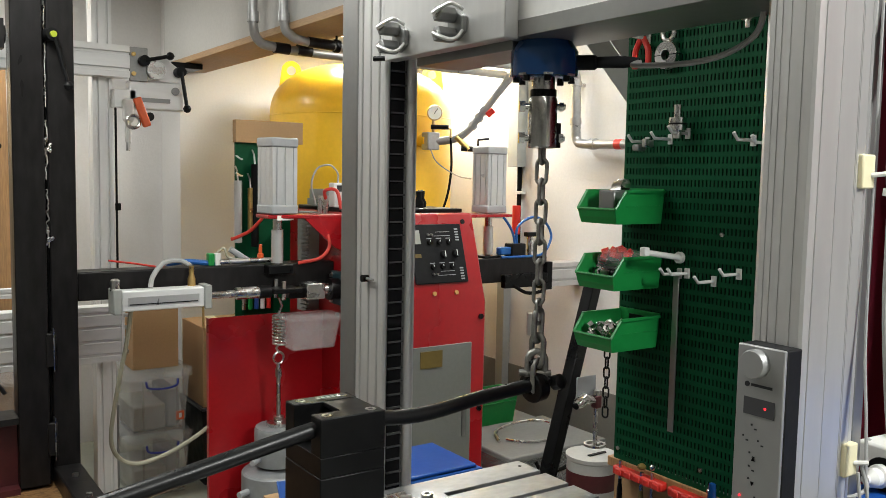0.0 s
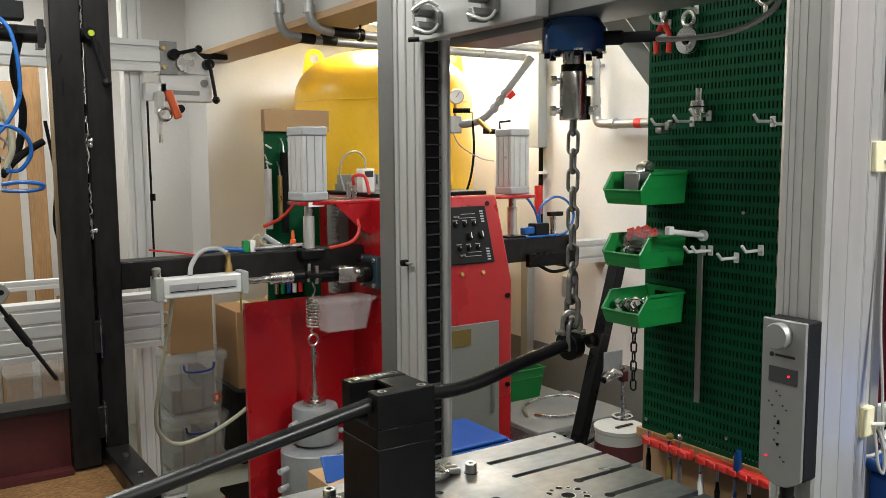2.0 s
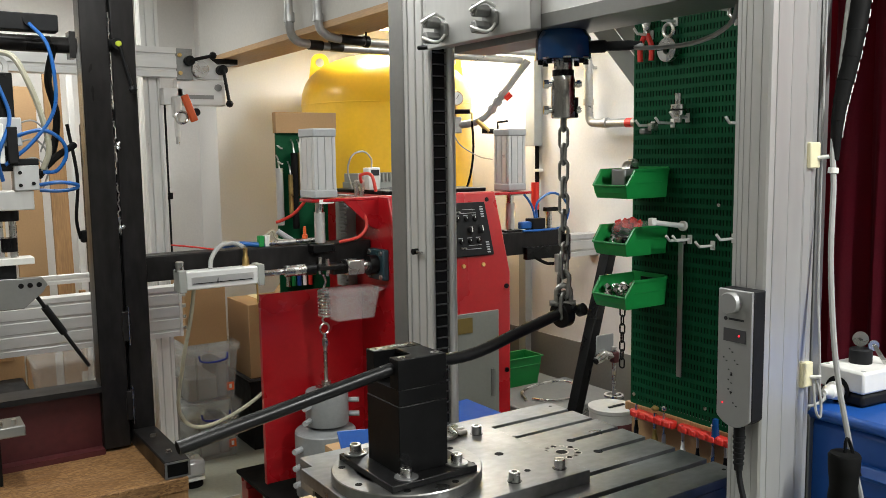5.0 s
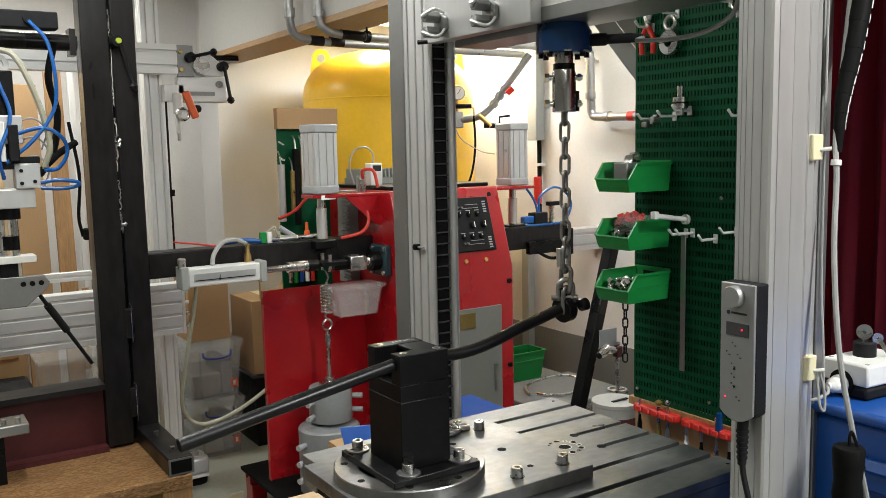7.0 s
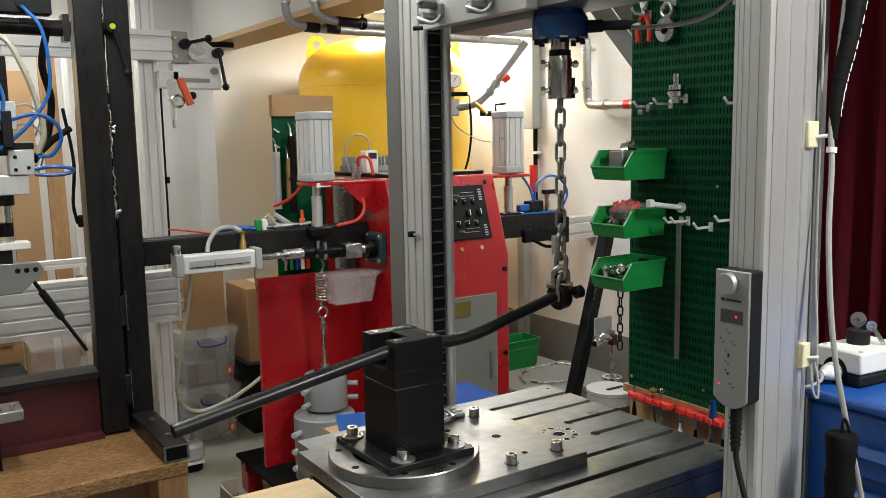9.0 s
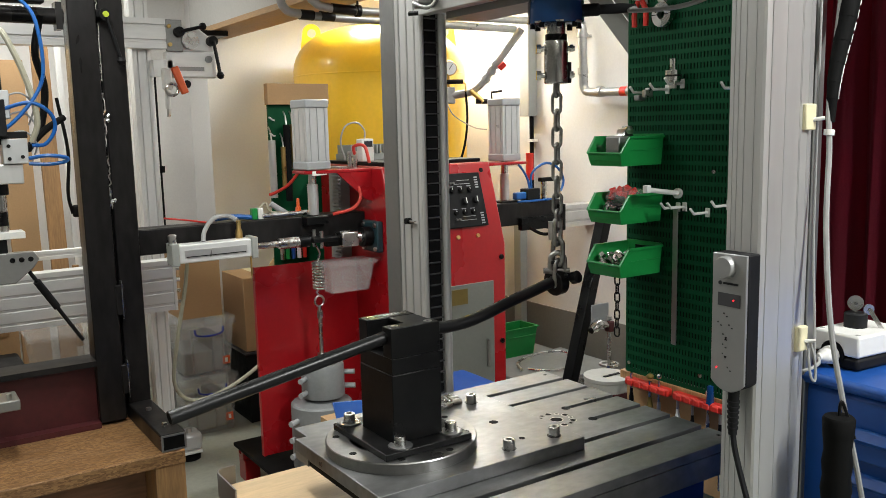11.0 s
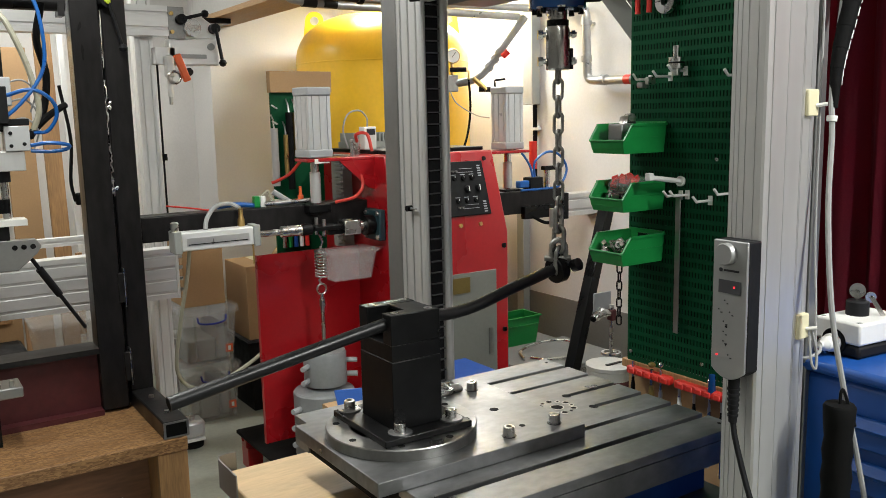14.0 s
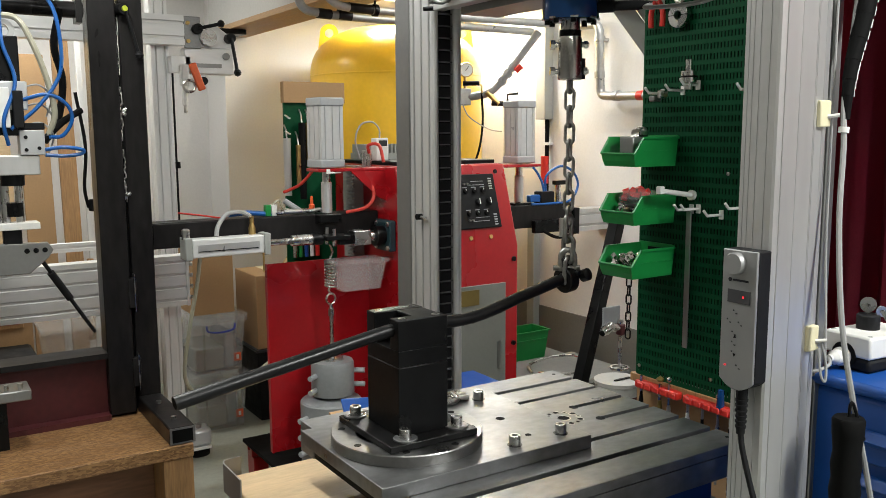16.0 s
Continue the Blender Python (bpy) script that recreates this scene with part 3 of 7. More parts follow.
def link_mesh(length, width, wire):
    """A stretched ring of round wire, long axis upright, in the x, z plane."""
    pts, r = [], width / 2 - wire / 2
    straight = length / 2 - wire / 2 - r
    for k in range(24):
        a = k * math.tau / 24
        pts.append((r * math.cos(a), 0, r * math.sin(a) + (straight if math.sin(a) >= 0 else -straight)))
    return mesh_of("link", sweep(bm_new(), pts, wire / 2, 8, closed=True), CHAIN)


def chain():
    c = thing("chain", "galvanised round-link steel chain pulling on the tube", "chain")
    me = link_mesh(0.046, 0.024, 0.0068)
    me.shade_smooth()
    pitch = 0.0324
    p, end = Vector((0.001, 0.0, 1.605)), Vector((-0.006, -0.010, 1.268))
    d = (end - p).normalized()
    n = 9
    for i in range(n):
        ob = new("link", me)
        ob.parent = c
        q = p + d * (i * pitch - 0.002)
        ob.matrix_basis = Matrix.Translation(q) @ pose(0, 0, 0, 0, 1.5 * (-1) ** i, 28 + 90 * (i % 2))
    big = link_mesh(0.062, 0.034, 0.0095)
    big.shade_smooth()
    part("connecting_link", prism(bm_new(), hexagon(0.008), -0.018, 0.018, m=Matrix.Translation(p + d * (n * pitch - 0.014) + Vector((-0.009, 0.006, 0)))), STEEL, c, "screwed connecting link")
    for i in range(3):
        ob = new("heavy_link", big)
        ob.parent = c
        q = p + d * (n * pitch - 0.012 + i * 0.0415)
        ob.matrix_basis = Matrix.Translation(q) @ pose(0, 0, 0, 0, 3 * (-1) ** i, 20 + 80 * (i % 2))
    return c


def tube_clamp():
    c = thing("tube_clamp", "dark steel shackle clamp on the tube end", "shackle")
    bow = [(0.014, 0, -0.02), (0.014, 0, 0.0), (0.012, 0, 0.014), (0.0, 0, 0.022), (-0.012, 0, 0.014), (-0.014, 0, 0.0), (-0.014, 0, -0.02)]
    m = pose(-0.008, -0.011, 1.262, 0, 0, -34)
    part("bow", sweep(bm_new(), [m @ q for q in curve_pts(bow, 4)], 0.0055, 10), CHAIN, c, "galvanised shackle bow")
    part("pin", sweep(bm_new(), [m @ Vector((-0.028, 0, -0.014)), m @ Vector((0.024, 0, -0.014))], 0.0055, 12), CHAIN, c)
    m = pose(-0.006, tube_y(-0.006), 1.2245, 0, -6, 3)
    ring = bm_new()
    lathe(ring, [(0.0115, -0.011), (0.025, -0.011), (0.0265, -0.009), (0.0265, 0.009), (0.025, 0.011), (0.0115, 0.011)], (0, 0, 0), 36, m=m @ pose(0, 0, 0, 0, 90, 0))
    part("collar", ring, DARK, c, "blackened split collar")
    part("lug", boxm(-0.011, 0.011, -0.008, 0.008, 0.02, 0.045, m=m), DARK, c, bevel=0.002)
    part("wing_bolt", cyl(bm_new(), m @ Vector((0.006, -0.030, 0.014)), m @ Vector((0.006, 0.02, 0.014)), 0.0045, 12), DARK, c)
    part("wing", lathe(bm_new(), [(0.006, 0), (0.0125, 0.003), (0.0125, 0.017), (0.008, 0.02), (0.0, 0.02)], (0, 0, 0), 20, m=m @ pose(0.022, -0.020, 0.004, 70, 0, 10)), DARK, c, "dark wing nut")
    return c


# ---- columns ----
def right_column():
    c = thing("machine_column", "fluted aluminium column carrying the control panel", "machine column", "machine columns")
    # a grooved front face, a sharp edge, then a gently bowed side with fine double grooves
    def grooved(a, b, at, slot=0.0016, deep=0.0014):
        a, b = Vector(a), Vector(b)
        d = (b - a).normalized()
        inward = Vector((-d.y, d.x))
        pts = [a]
        for q in at:
            p = a + d * q
            pts += [p - d * slot / 2, p - d * slot / 2 + inward * deep, p + d * slot / 2 + inward * deep, p + d * slot / 2]
        return pts
    out = grooved((-0.081, -0.467), (-0.081, -0.520), (0.007, 0.015, 0.026, 0.042))
    out += [Vector((-0.081, -0.520)), Vector((-0.0785, -0.5235))]
    out += grooved((-0.070, -0.5250), (-0.038, -0.5268), (0.002,), 0.0022)
    out += grooved((-0.038, -0.5268), (-0.003, -0.5268), (0.001,), 0.0012)
    out += grooved((-0.003, -0.5268), (0.020, -0.5250), (0.001, 0.004), 0.0013)
    out += grooved((0.020, -0.5250), (0.036, -0.5195), (0.001,), 0.0016)
    out += grooved((0.036, -0.5195), (0.064, -0.5040), (0.004, 0.012, 0.022), 0.002, 0.0022)
    out += [Vector((0.066, -0.4980)), Vector((0.066, -0.410)), Vector((-0.005, -0.410)), Vector((-0.018, -0.4205)), Vector((-0.076, -0.464))]
    part("extrusion", prism(bm_new(), out, 0.0, 2.42), ALU, c, smooth=False)
    part("rear_profile", prism(bm_new(), slotted_profile(0.05, 0.05, 0.05, 0.008, 0.008), 0.0, 2.42, m=pose(0.0915, -0.462, 0)), ALU_GREY, c, smooth=False)
    part("cap", boxm(-0.083, 0.068, -0.529, -0.428, 2.421, 2.431), PLASTIC_BLACK, c)
    for z in (1.578, 1.249):
        clip = part("cable_base", boxm(0.006, 0.031, -0.532, -0.5215, z - 0.019, z + 0.019), CREAM, c, "cream adhesive cable base", bevel=0.002)
        part("cable_tie", cyl(bm_new(), (0.024, -0.531, z - 0.004), (0.033, -0.544, z - 0.002), 0.0028, 8), WHITE_PLASTIC, clip, "white cable tie")
    return c


def rear_column():
    c = thing("machine_column", "aluminium column with black toothed belt cover", "machine column", "machine columns")
    x0, y0 = -0.078, 0.372
    part("extrusion", prism(bm_new(), slotted_profile(0.076, 0.10, 0.032, 0.006, 0.007, "x"), 0.0, 2.42, m=pose(x0 + 0.038, y0 + 0.05, 0)), ALU, c, smooth=False)
    part("cover", boxm(x0 - 0.003, x0 + 0.07, y0 + 0.1003, y0 + 0.165, 0.0, 2.42), ALU_GREY, c, "plain grey side cover", bevel=0.003)
    for x, r in ((x0 + 0.004, 0.006), (x0 + 0.058, 0.0105)):
        part("guide_rail", cyl(bm_new(), (x, y0 - 0.006, 0.85), (x, y0 - 0.006, 2.42), r, 16), ALU, c, "bright guide rail")
    part("belt_channel", boxm(x0 + 0.010, x0 + 0.045, y0 - 0.004, y0 - 0.0005, 0.85, 2.42), RUBBER_AND_SHADE, c, "black belt channel", smooth=False)
    teeth, webs = bm_new(), bm_new()
    z = 0.87
    while z < 2.4:
        box(teeth, x0 + 0.011, x0 + 0.044, y0 - 0.012, y0 - 0.0045, z, z + 0.0028)
        box(webs, x0 + 0.013, x0 + 0.042, y0 - 0.0065, y0 - 0.0045, z + 0.0028, z + 0.0235)
        z += 0.0262
    tagged(part("belt_rib", teeth, BELT_RIB, c, "grey-black folds of the belt cover", smooth=False), kind="stuff")
    tagged(part("belt_web", webs, PLASTIC_BLACK, c, "black belt cover", smooth=False), kind="stuff")
    part("stop_pin", cyl(bm_new(), (x0 - 0.014, 0.425, 1.359), (x0, 0.425, 1.359), 0.007, 12), RUBBER_AND_SHADE, c, "black stop pin")
    part("stop_rod", cyl(bm_new(), (x0 - 0.006, 0.425, 1.359), (x0 - 0.006, 0.395, 1.359), 0.003, 8), STEEL, c)
    part("cap", boxm(x0, x0 + 0.076, y0, y0 + 0.165, 2.42, 2.43), PLASTIC_BLACK, c)
    return c


def control_panel():
    # upright on the column's front face, slightly turned
    m = pose(-0.0835, -0.5055, 0, 0, 0, 0)
    c = thing("control_panel", "grey handheld control unit with red lights on the column", "control unit", m=m)
    y0, y1, z0, z1 = -0.023, 0.035, 1.187, 1.388
    out = [(y0 + (y1 - y0) * k / 10, z0 - 0.002 + 0.014 * (k / 5 - 1) ** 2) for k in range(11)] + [(y1, z1), (y0, z1)]
    up = Matrix(((0, 0, 1, 0), (1, 0, 0, 0), (0, 1, 0, 0), (0, 0, 0, 1)))
    part("back_shell", prism(bm_new(), out, -0.026, 0.0, m=up), PLASTIC_BLACK, c, "black back shell", bevel=0.002)
    part("face", prism(bm_new(), out, -0.031, -0.0262, m=up), FACE, c, "grey metal face", bevel=0.0015)
    part("knob", lathe(bm_new(), [(0.0160, 0), (0.0158, 0.009), (0.0145, 0.011), (0, 0.011)], (-0.031, 0.010, 1.369), 32, m=pose(0, 0, 0, 0, -90, 0)), FACE, c, "turned aluminium knob")
    part("display", boxm(-0.032, -0.0312, -0.014, 0.024, 1.312, 1.331), DISPLAY, c, "dark grey display", smooth=False)
    part("light", cyl(bm_new(), (-0.0312, -0.003, 1.322), (-0.0328, -0.003, 1.322), 0.0014, 10), LED, c, "glowing red light")
    part("light", cyl(bm_new(), (-0.0312, 0.024, 1.219), (-0.0328, 0.024, 1.219), 0.0012, 10), LED, c, "glowing red light")
    for y, z in ((0.013, 1.301), (0.023, 1.287), (0.004, 1.285), (0.014, 1.270), (0.014, 1.255), (0.014, 1.241), (0.005, 1.222)):
        part("button_mark", boxm(-0.0317, -0.0312, y - 0.0010, y + 0.0010, z - 0.0010, z + 0.0010), MARKS, c, smooth=False)
        part("button_mark", boxm(-0.0317, -0.0312, y - 0.0065, y - 0.0035, z - 0.005, z - 0.0035), MARKS, c, smooth=False)
    for z, s in ((1.264, 1), (1.236, -1)):
        bm = bm_new()
        vs = [bm.verts.new((-0.0318, y, zz)) for y, zz in ((0.0115, z - 0.0025 * s), (0.0065, z - 0.0025 * s), (0.009, z + 0.0025 * s))]
        bm.faces.new(vs)
        bmesh.ops.solidify(bm, geom=bm.faces[:], thickness=0.0004)
        part("arrow_mark", bm, MARKS, c, "black arrow mark", smooth=False)
    part("brand_mark", lathe(bm_new(), [(0.003, 0), (0.003, 0.0006), (0, 0.0006)], (-0.0312, 0.021, 1.345), 12, m=pose(0, 0, 0, 0, -90, 0)), MARKS, c)
    part("brand_mark", boxm(-0.0316, -0.0312, -0.010, 0.016, 1.3435, 1.3465), MARKS, c, smooth=False)
    part("strain_relief", sweep(bm_new(), [(-0.014, 0.006, z0 + 0.002), (-0.014, 0.006, z0 - 0.02), (-0.014, 0.006, z0 - 0.07)], [0.0085, 0.0080, 0.0062], 14), PLASTIC_BLACK, c, "ribbed black cable sleeve")
    for k in range(6):
        part("sleeve_rib", cyl(bm_new(), (-0.014, 0.006, z0 - 0.018 - k * 0.008), (-0.014, 0.006, z0 - 0.021 - k * 0.008), 0.0093 - 0.0003 * k, 14), PLASTIC_BLACK, c)
    hose("cable", [(-0.014, 0.006, z0 - 0.065), (-0.015, -0.002, z0 - 0.10), (-0.018, -0.034, z0 - 0.18), (-0.02, -0.080, z0 - 0.26), (-0.01, -0.115, z0 - 0.36), (0.0, -0.13, z0 - 0.5)], 0.0042, PLASTIC_BLACK, c, "black cable")
    return c


t_slot_table()
machine_base()
adapter_plate()
turned_flange()
clamp_block()
steel_tube, bent_pieces = bent_tube()
riders = [crosshead(), load_cell(), coupling(), chain(), tube_clamp()]
right_column()
rear_column()
control_panel()


# ---- the yellow tank and pipework ----
def pressure_tank():
    t = thing("pressure_tank", "large yellow painted upright air pressure tank", "tank")
    x, y, r = 1.30, 2.96, 0.478
    prof = [(0.0, 0.30), (0.2, 0.32), (0.38, 0.38), (r, 0.50), (r, 1.86)]
    for k in range(1, 25):
        a = k / 24 * math.pi / 2
        prof.append((r * math.cos(a) ** 0.72 if k < 24 else 0.0, 1.872 + 0.262 * math.sin(a) ** 0.92))
    part("shell", lathe(bm_new(), prof, (x, y, 0), 72), YELLOW, t)
    part("weld_seam", lathe(bm_new(), [(r - 0.001, 1.854), (r + 0.0015, 1.857), (r + 0.0015, 1.861), (r - 0.001, 1.864)], (x, y, 0), 72), YELLOW, t)
    part("filler_boss", cyl(bm_new(), (x, y, 2.12), (x, y, 2.16), 0.022, 20), YELLOW, t)
    for s in (-1, 1):
        lug = bm_new()
        out = []
        for k in range(17):
            a = math.pi * k / 16
            out.append((0.050 * math.cos(a), 0.085 + 0.050 * math.sin(a)))
        out += [(-0.062, 0.0), (0.062, 0.0)]
        hole = [(0.024 * math.cos(k * math.tau / 16), 0.085 + 0.024 * math.sin(k * math.tau / 16)) for k in range(16)]
        # two side faces with a round eye, bridged inside and outside
        vs = []
        for z in (-0.008, 0.008):
            o = [lug.verts.new((a, b, z)) for a, b in out]
            h = [lug.verts.new((a, b, z)) for a, b in hole]
            es = [lug.edges.new((o[i], o[(i + 1) % len(o)])) for i in range(len(o))] + [lug.edges.new((h[i], h[(i + 1) % 16])) for i in range(16)]
            bmesh.ops.triangle_fill(lug, edges=es, use_beauty=True)
            vs.append((o, h))
        for loop in (0, 1):
            a, b = vs[0][loop], vs[1][loop]
            for i in range(len(a)):
                lug.faces.new((a[i], a[(i + 1) % len(a)], b[(i + 1) % len(a)], b[i]))
        m = pose(x + s * 0.872 * 0.37, y - s * 0.489 * 0.37, 2.015, 90, 0, -29.3)
        for v in lug.verts:
            v.co = m @ v.co
        part("lifting_lug", lug, YELLOW, t, "yellow lifting eye", smooth=False)
    for k in range(3):
        a = k * math.tau / 3 + 0.4
        px, py = x + 0.36 * math.cos(a), y + 0.36 * math.sin(a)
        part("leg", cyl(bm_new(), (px, py, 0), (px, py, 0.44), 0.035, 14), YELLOW, t)
    part("boss", cyl(bm_new(), (1.36, 2.53, 1.735), (1.37, 2.42, 1.735), 0.03, 20), YELLOW, t)


def outlet_pipe():
    p = thing("outlet_pipe", "zinc pipe with red valve rising from the tank", "pipe")
    part("valve_body", boxm(1.345, 1.415, 2.385, 2.445, 1.69, 1.775), PIPE, p, bevel=0.006)
    foot, head = Vector((1.528, 2.30, 1.796)), Vector((1.682, 2.175, 2.054))
    line = [(1.37, 2.42, 1.731), (1.43, 2.385, 1.735), (1.484, 2.335, 1.752)] + [foot.lerp(head, s) for s in (0.0, 0.12, 0.3, 0.6, 1.0)]
    part("pipe", sweep(bm_new(), curve_pts(line, 6), 0.020, 14), PIPE, p)
    for s in (0.02, 0.17, 0.29):
        a = foot.lerp(head, s)
        d = (head - foot).normalized()
        part("union", cyl(bm_new(), a, a + d * 0.026, 0.027, 8), PIPE, p)
    part("red_handle", boxm(-0.012, 0.03, -0.012, 0.012, -0.014, 0.014, m=pose(1.585, 2.225, 1.866, 20, -40, -40)), RED_PLASTIC, p, "red valve handle", bevel=0.003)
    part("drain_branch", cyl(bm_new(), (1.47, 2.33, 1.755), (1.52, 2.29, 1.695), 0.013, 12), BRASS, p)
    part("drain_valve", cyl(bm_new(), (1.49, 2.315, 1.70), (1.60, 2.235, 1.695), 0.014, 12), RAW, p)
    part("drain_lever", sweep(bm_new(), [(1.555, 2.265, 1.71), (1.555, 2.265, 1.742), (1.60, 2.235, 1.748)], 0.006, 8), DARK, p)
    g = thing("pressure_gauge", "round white dial pressure gauge on the tank", "gauge")
    m = pose(1.385, 2.39, 1.868, 90, 0, -30)
    part("case", lathe(bm_new(), [(0.0, -0.03), (0.036, -0.03), (0.038, 0.0), (0.036, 0.004), (0.033, 0.004), (0.033, 0.0), (0.0, 0.0)], (0, 0, 0), 32, m=m), BRASS, g, "brass case")
    part("dial", lathe(bm_new(), [(0.032, 0.0005), (0.032, 0.002), (0, 0.002)], (0, 0, 0), 32, m=m), DIAL, g, "white dial")
    part("needle", boxm(-0.0015, 0.0015, -0.006, 0.024, 0.0025, 0.004, m=m @ pose(0, 0, 0, 0, 0, -35)), MARKS, g, smooth=False)
    part("stem", cyl(bm_new(), (1.385, 2.40, 1.835), (1.385, 2.40, 1.77), 0.008, 10), BRASS, g)
    part("cock", cyl(bm_new(), (1.37, 2.40, 1.80), (1.44, 2.35, 1.80), 0.012, 10), DARK, g)
    part("side_tube", sweep(bm_new(), [(1.43, 2.36, 1.80), (1.45, 2.345, 1.79), (1.45, 2.345, 1.75)], 0.006, 8), BRASS, g)
    hose("signal_wire", [(1.36, 2.39, 1.70), (1.37, 2.34, 1.63), (1.40, 2.22, 1.57), (1.38, 2.08, 1.555)], 0.003, GREY_CABLE, g, "thin white wire")
    hose("drain_hose", [(1.45, 2.345, 1.75), (1.46, 2.35, 1.6), (1.44, 2.36, 1.45), (1.38, 2.38, 1.30)], 0.006, RUBBER_AND_SHADE, g, "thin black hose")


def supply_pipes():
    p = thing("supply_pipe", "galvanised supply pipe bending under the ceiling beam", "pipe", "supply pipes")
    part("pipe", sweep(bm_new(), curve_pts([(0.40, 2.22, 2.78), (0.40, 2.22, 2.4), (0.40, 2.225, 2.16), (0.43, 2.235, 2.09), (0.50, 2.245, 2.075), (0.62, 2.25, 2.068), (1.1, 2.25, 2.065), (1.70, 2.25, 2.06)], 8), 0.019, 14), PIPE, p)
    for x in (0.50, 0.60):
        part("coupling", cyl(bm_new(), (x, 2.247, 2.0735), (x + 0.065, 2.249, 2.0715), 0.0225, 14), RAW, p, "dark pipe coupling")
    part("collar", cyl(bm_new(), (0.40, 2.222, 2.16), (0.40, 2.222, 2.20), 0.024, 14), PIPE, p)
    q = thing("supply_pipe", "galvanised supply pipe bending under the ceiling beam", "pipe", "supply pipes")
    part("pipe", sweep(bm_new(), curve_pts([(0.448, 2.035, 2.78), (0.448, 2.035, 2.4), (0.448, 2.036, 2.15), (0.478, 2.04, 2.095), (0.54, 2.046, 2.078), (0.70, 2.05, 2.073), (1.1, 2.058, 2.075), (1.675, 2.07, 2.08)], 8), 0.018, 14), PIPE, q)
    part("coupling", cyl(bm_new(), (0.555, 2.047, 2.0775), (0.665, 2.049, 2.074), 0.0205, 14), RAW, q, "dark pipe coupling")
    part("collar", cyl(bm_new(), (0.448, 2.036, 2.142), (0.448, 2.036, 2.172), 0.0235, 14), PIPE, q)
    part("clamp_rod", cyl(bm_new(), (0.681, 2.05, 2.09), (0.681, 2.05, 2.1145), 0.005, 8), DARK, q)
    part("clamp_band", cyl(bm_new(), (0.672, 2.0495, 2.0737), (0.69, 2.05, 2.0732), 0.026, 14), DARK, q)
    w = thing("wall_pipe", "galvanised pipe with elbow and red tape on the wall", "pipe")
    part("pipe", sweep(bm_new(), curve_pts([(1.90, 2.25, 2.09), (1.90, 2.02, 2.085), (1.90, 1.972, 2.06), (1.90, 1.962, 1.99), (1.90, 1.955, 1.80), (1.90, 1.945, 1.745), (1.90, 1.90, 1.728), (1.90, 1.70, 1.722), (1.90, 1.35, 1.718)], 6), 0.022, 14), PIPE, w)
    for a, b in (((1.90, 1.96, 1.85), (1.90, 1.958, 1.82)), ((1.90, 1.85, 1.727), (1.90, 1.82, 1.726)), ((1.90, 1.963, 2.02), (1.90, 1.962, 2.0))):
        part("collar", cyl(bm_new(), a, b, 0.027, 14), PIPE, w)
    part("tape", cyl(bm_new(), (1.90, 1.69, 1.722), (1.90, 1.65, 1.7213), 0.0235, 14), RED_PLASTIC, w, "red sealing tape")
    part("bracket", boxm(1.90, 1.95, 1.95, 1.97, 2.0, 2.015), STEEL, w)
    t = thing("cable_trunking", "grey vertical cable trunking on the white wall", "trunking")
    part("duct", boxm(1.89, 1.948, 2.375, 2.455, 1.62, 2.35), GREY_DOOR, t, bevel=0.003)
    part("cable", cyl(bm_new(), (1.93, 2.40, 1.15), (1.93, 2.40, 1.62), 0.012, 10), RUBBER_AND_SHADE, t, "black cable")
    part("clip", boxm(1.915, 1.948, 2.37, 2.42, 1.48, 1.495), WHITE_PLASTIC, t)
    part("marker", cyl(bm_new(), (1.915, 2.40, 1.27), (1.915, 2.40, 1.42), 0.022, 12), RED_PLASTIC, t, "red plastic sleeve")
    part("lower_duct", boxm(1.90, 1.948, 2.47, 2.53, 0.0, 1.15), GREY_DOOR, t, bevel=0.003)


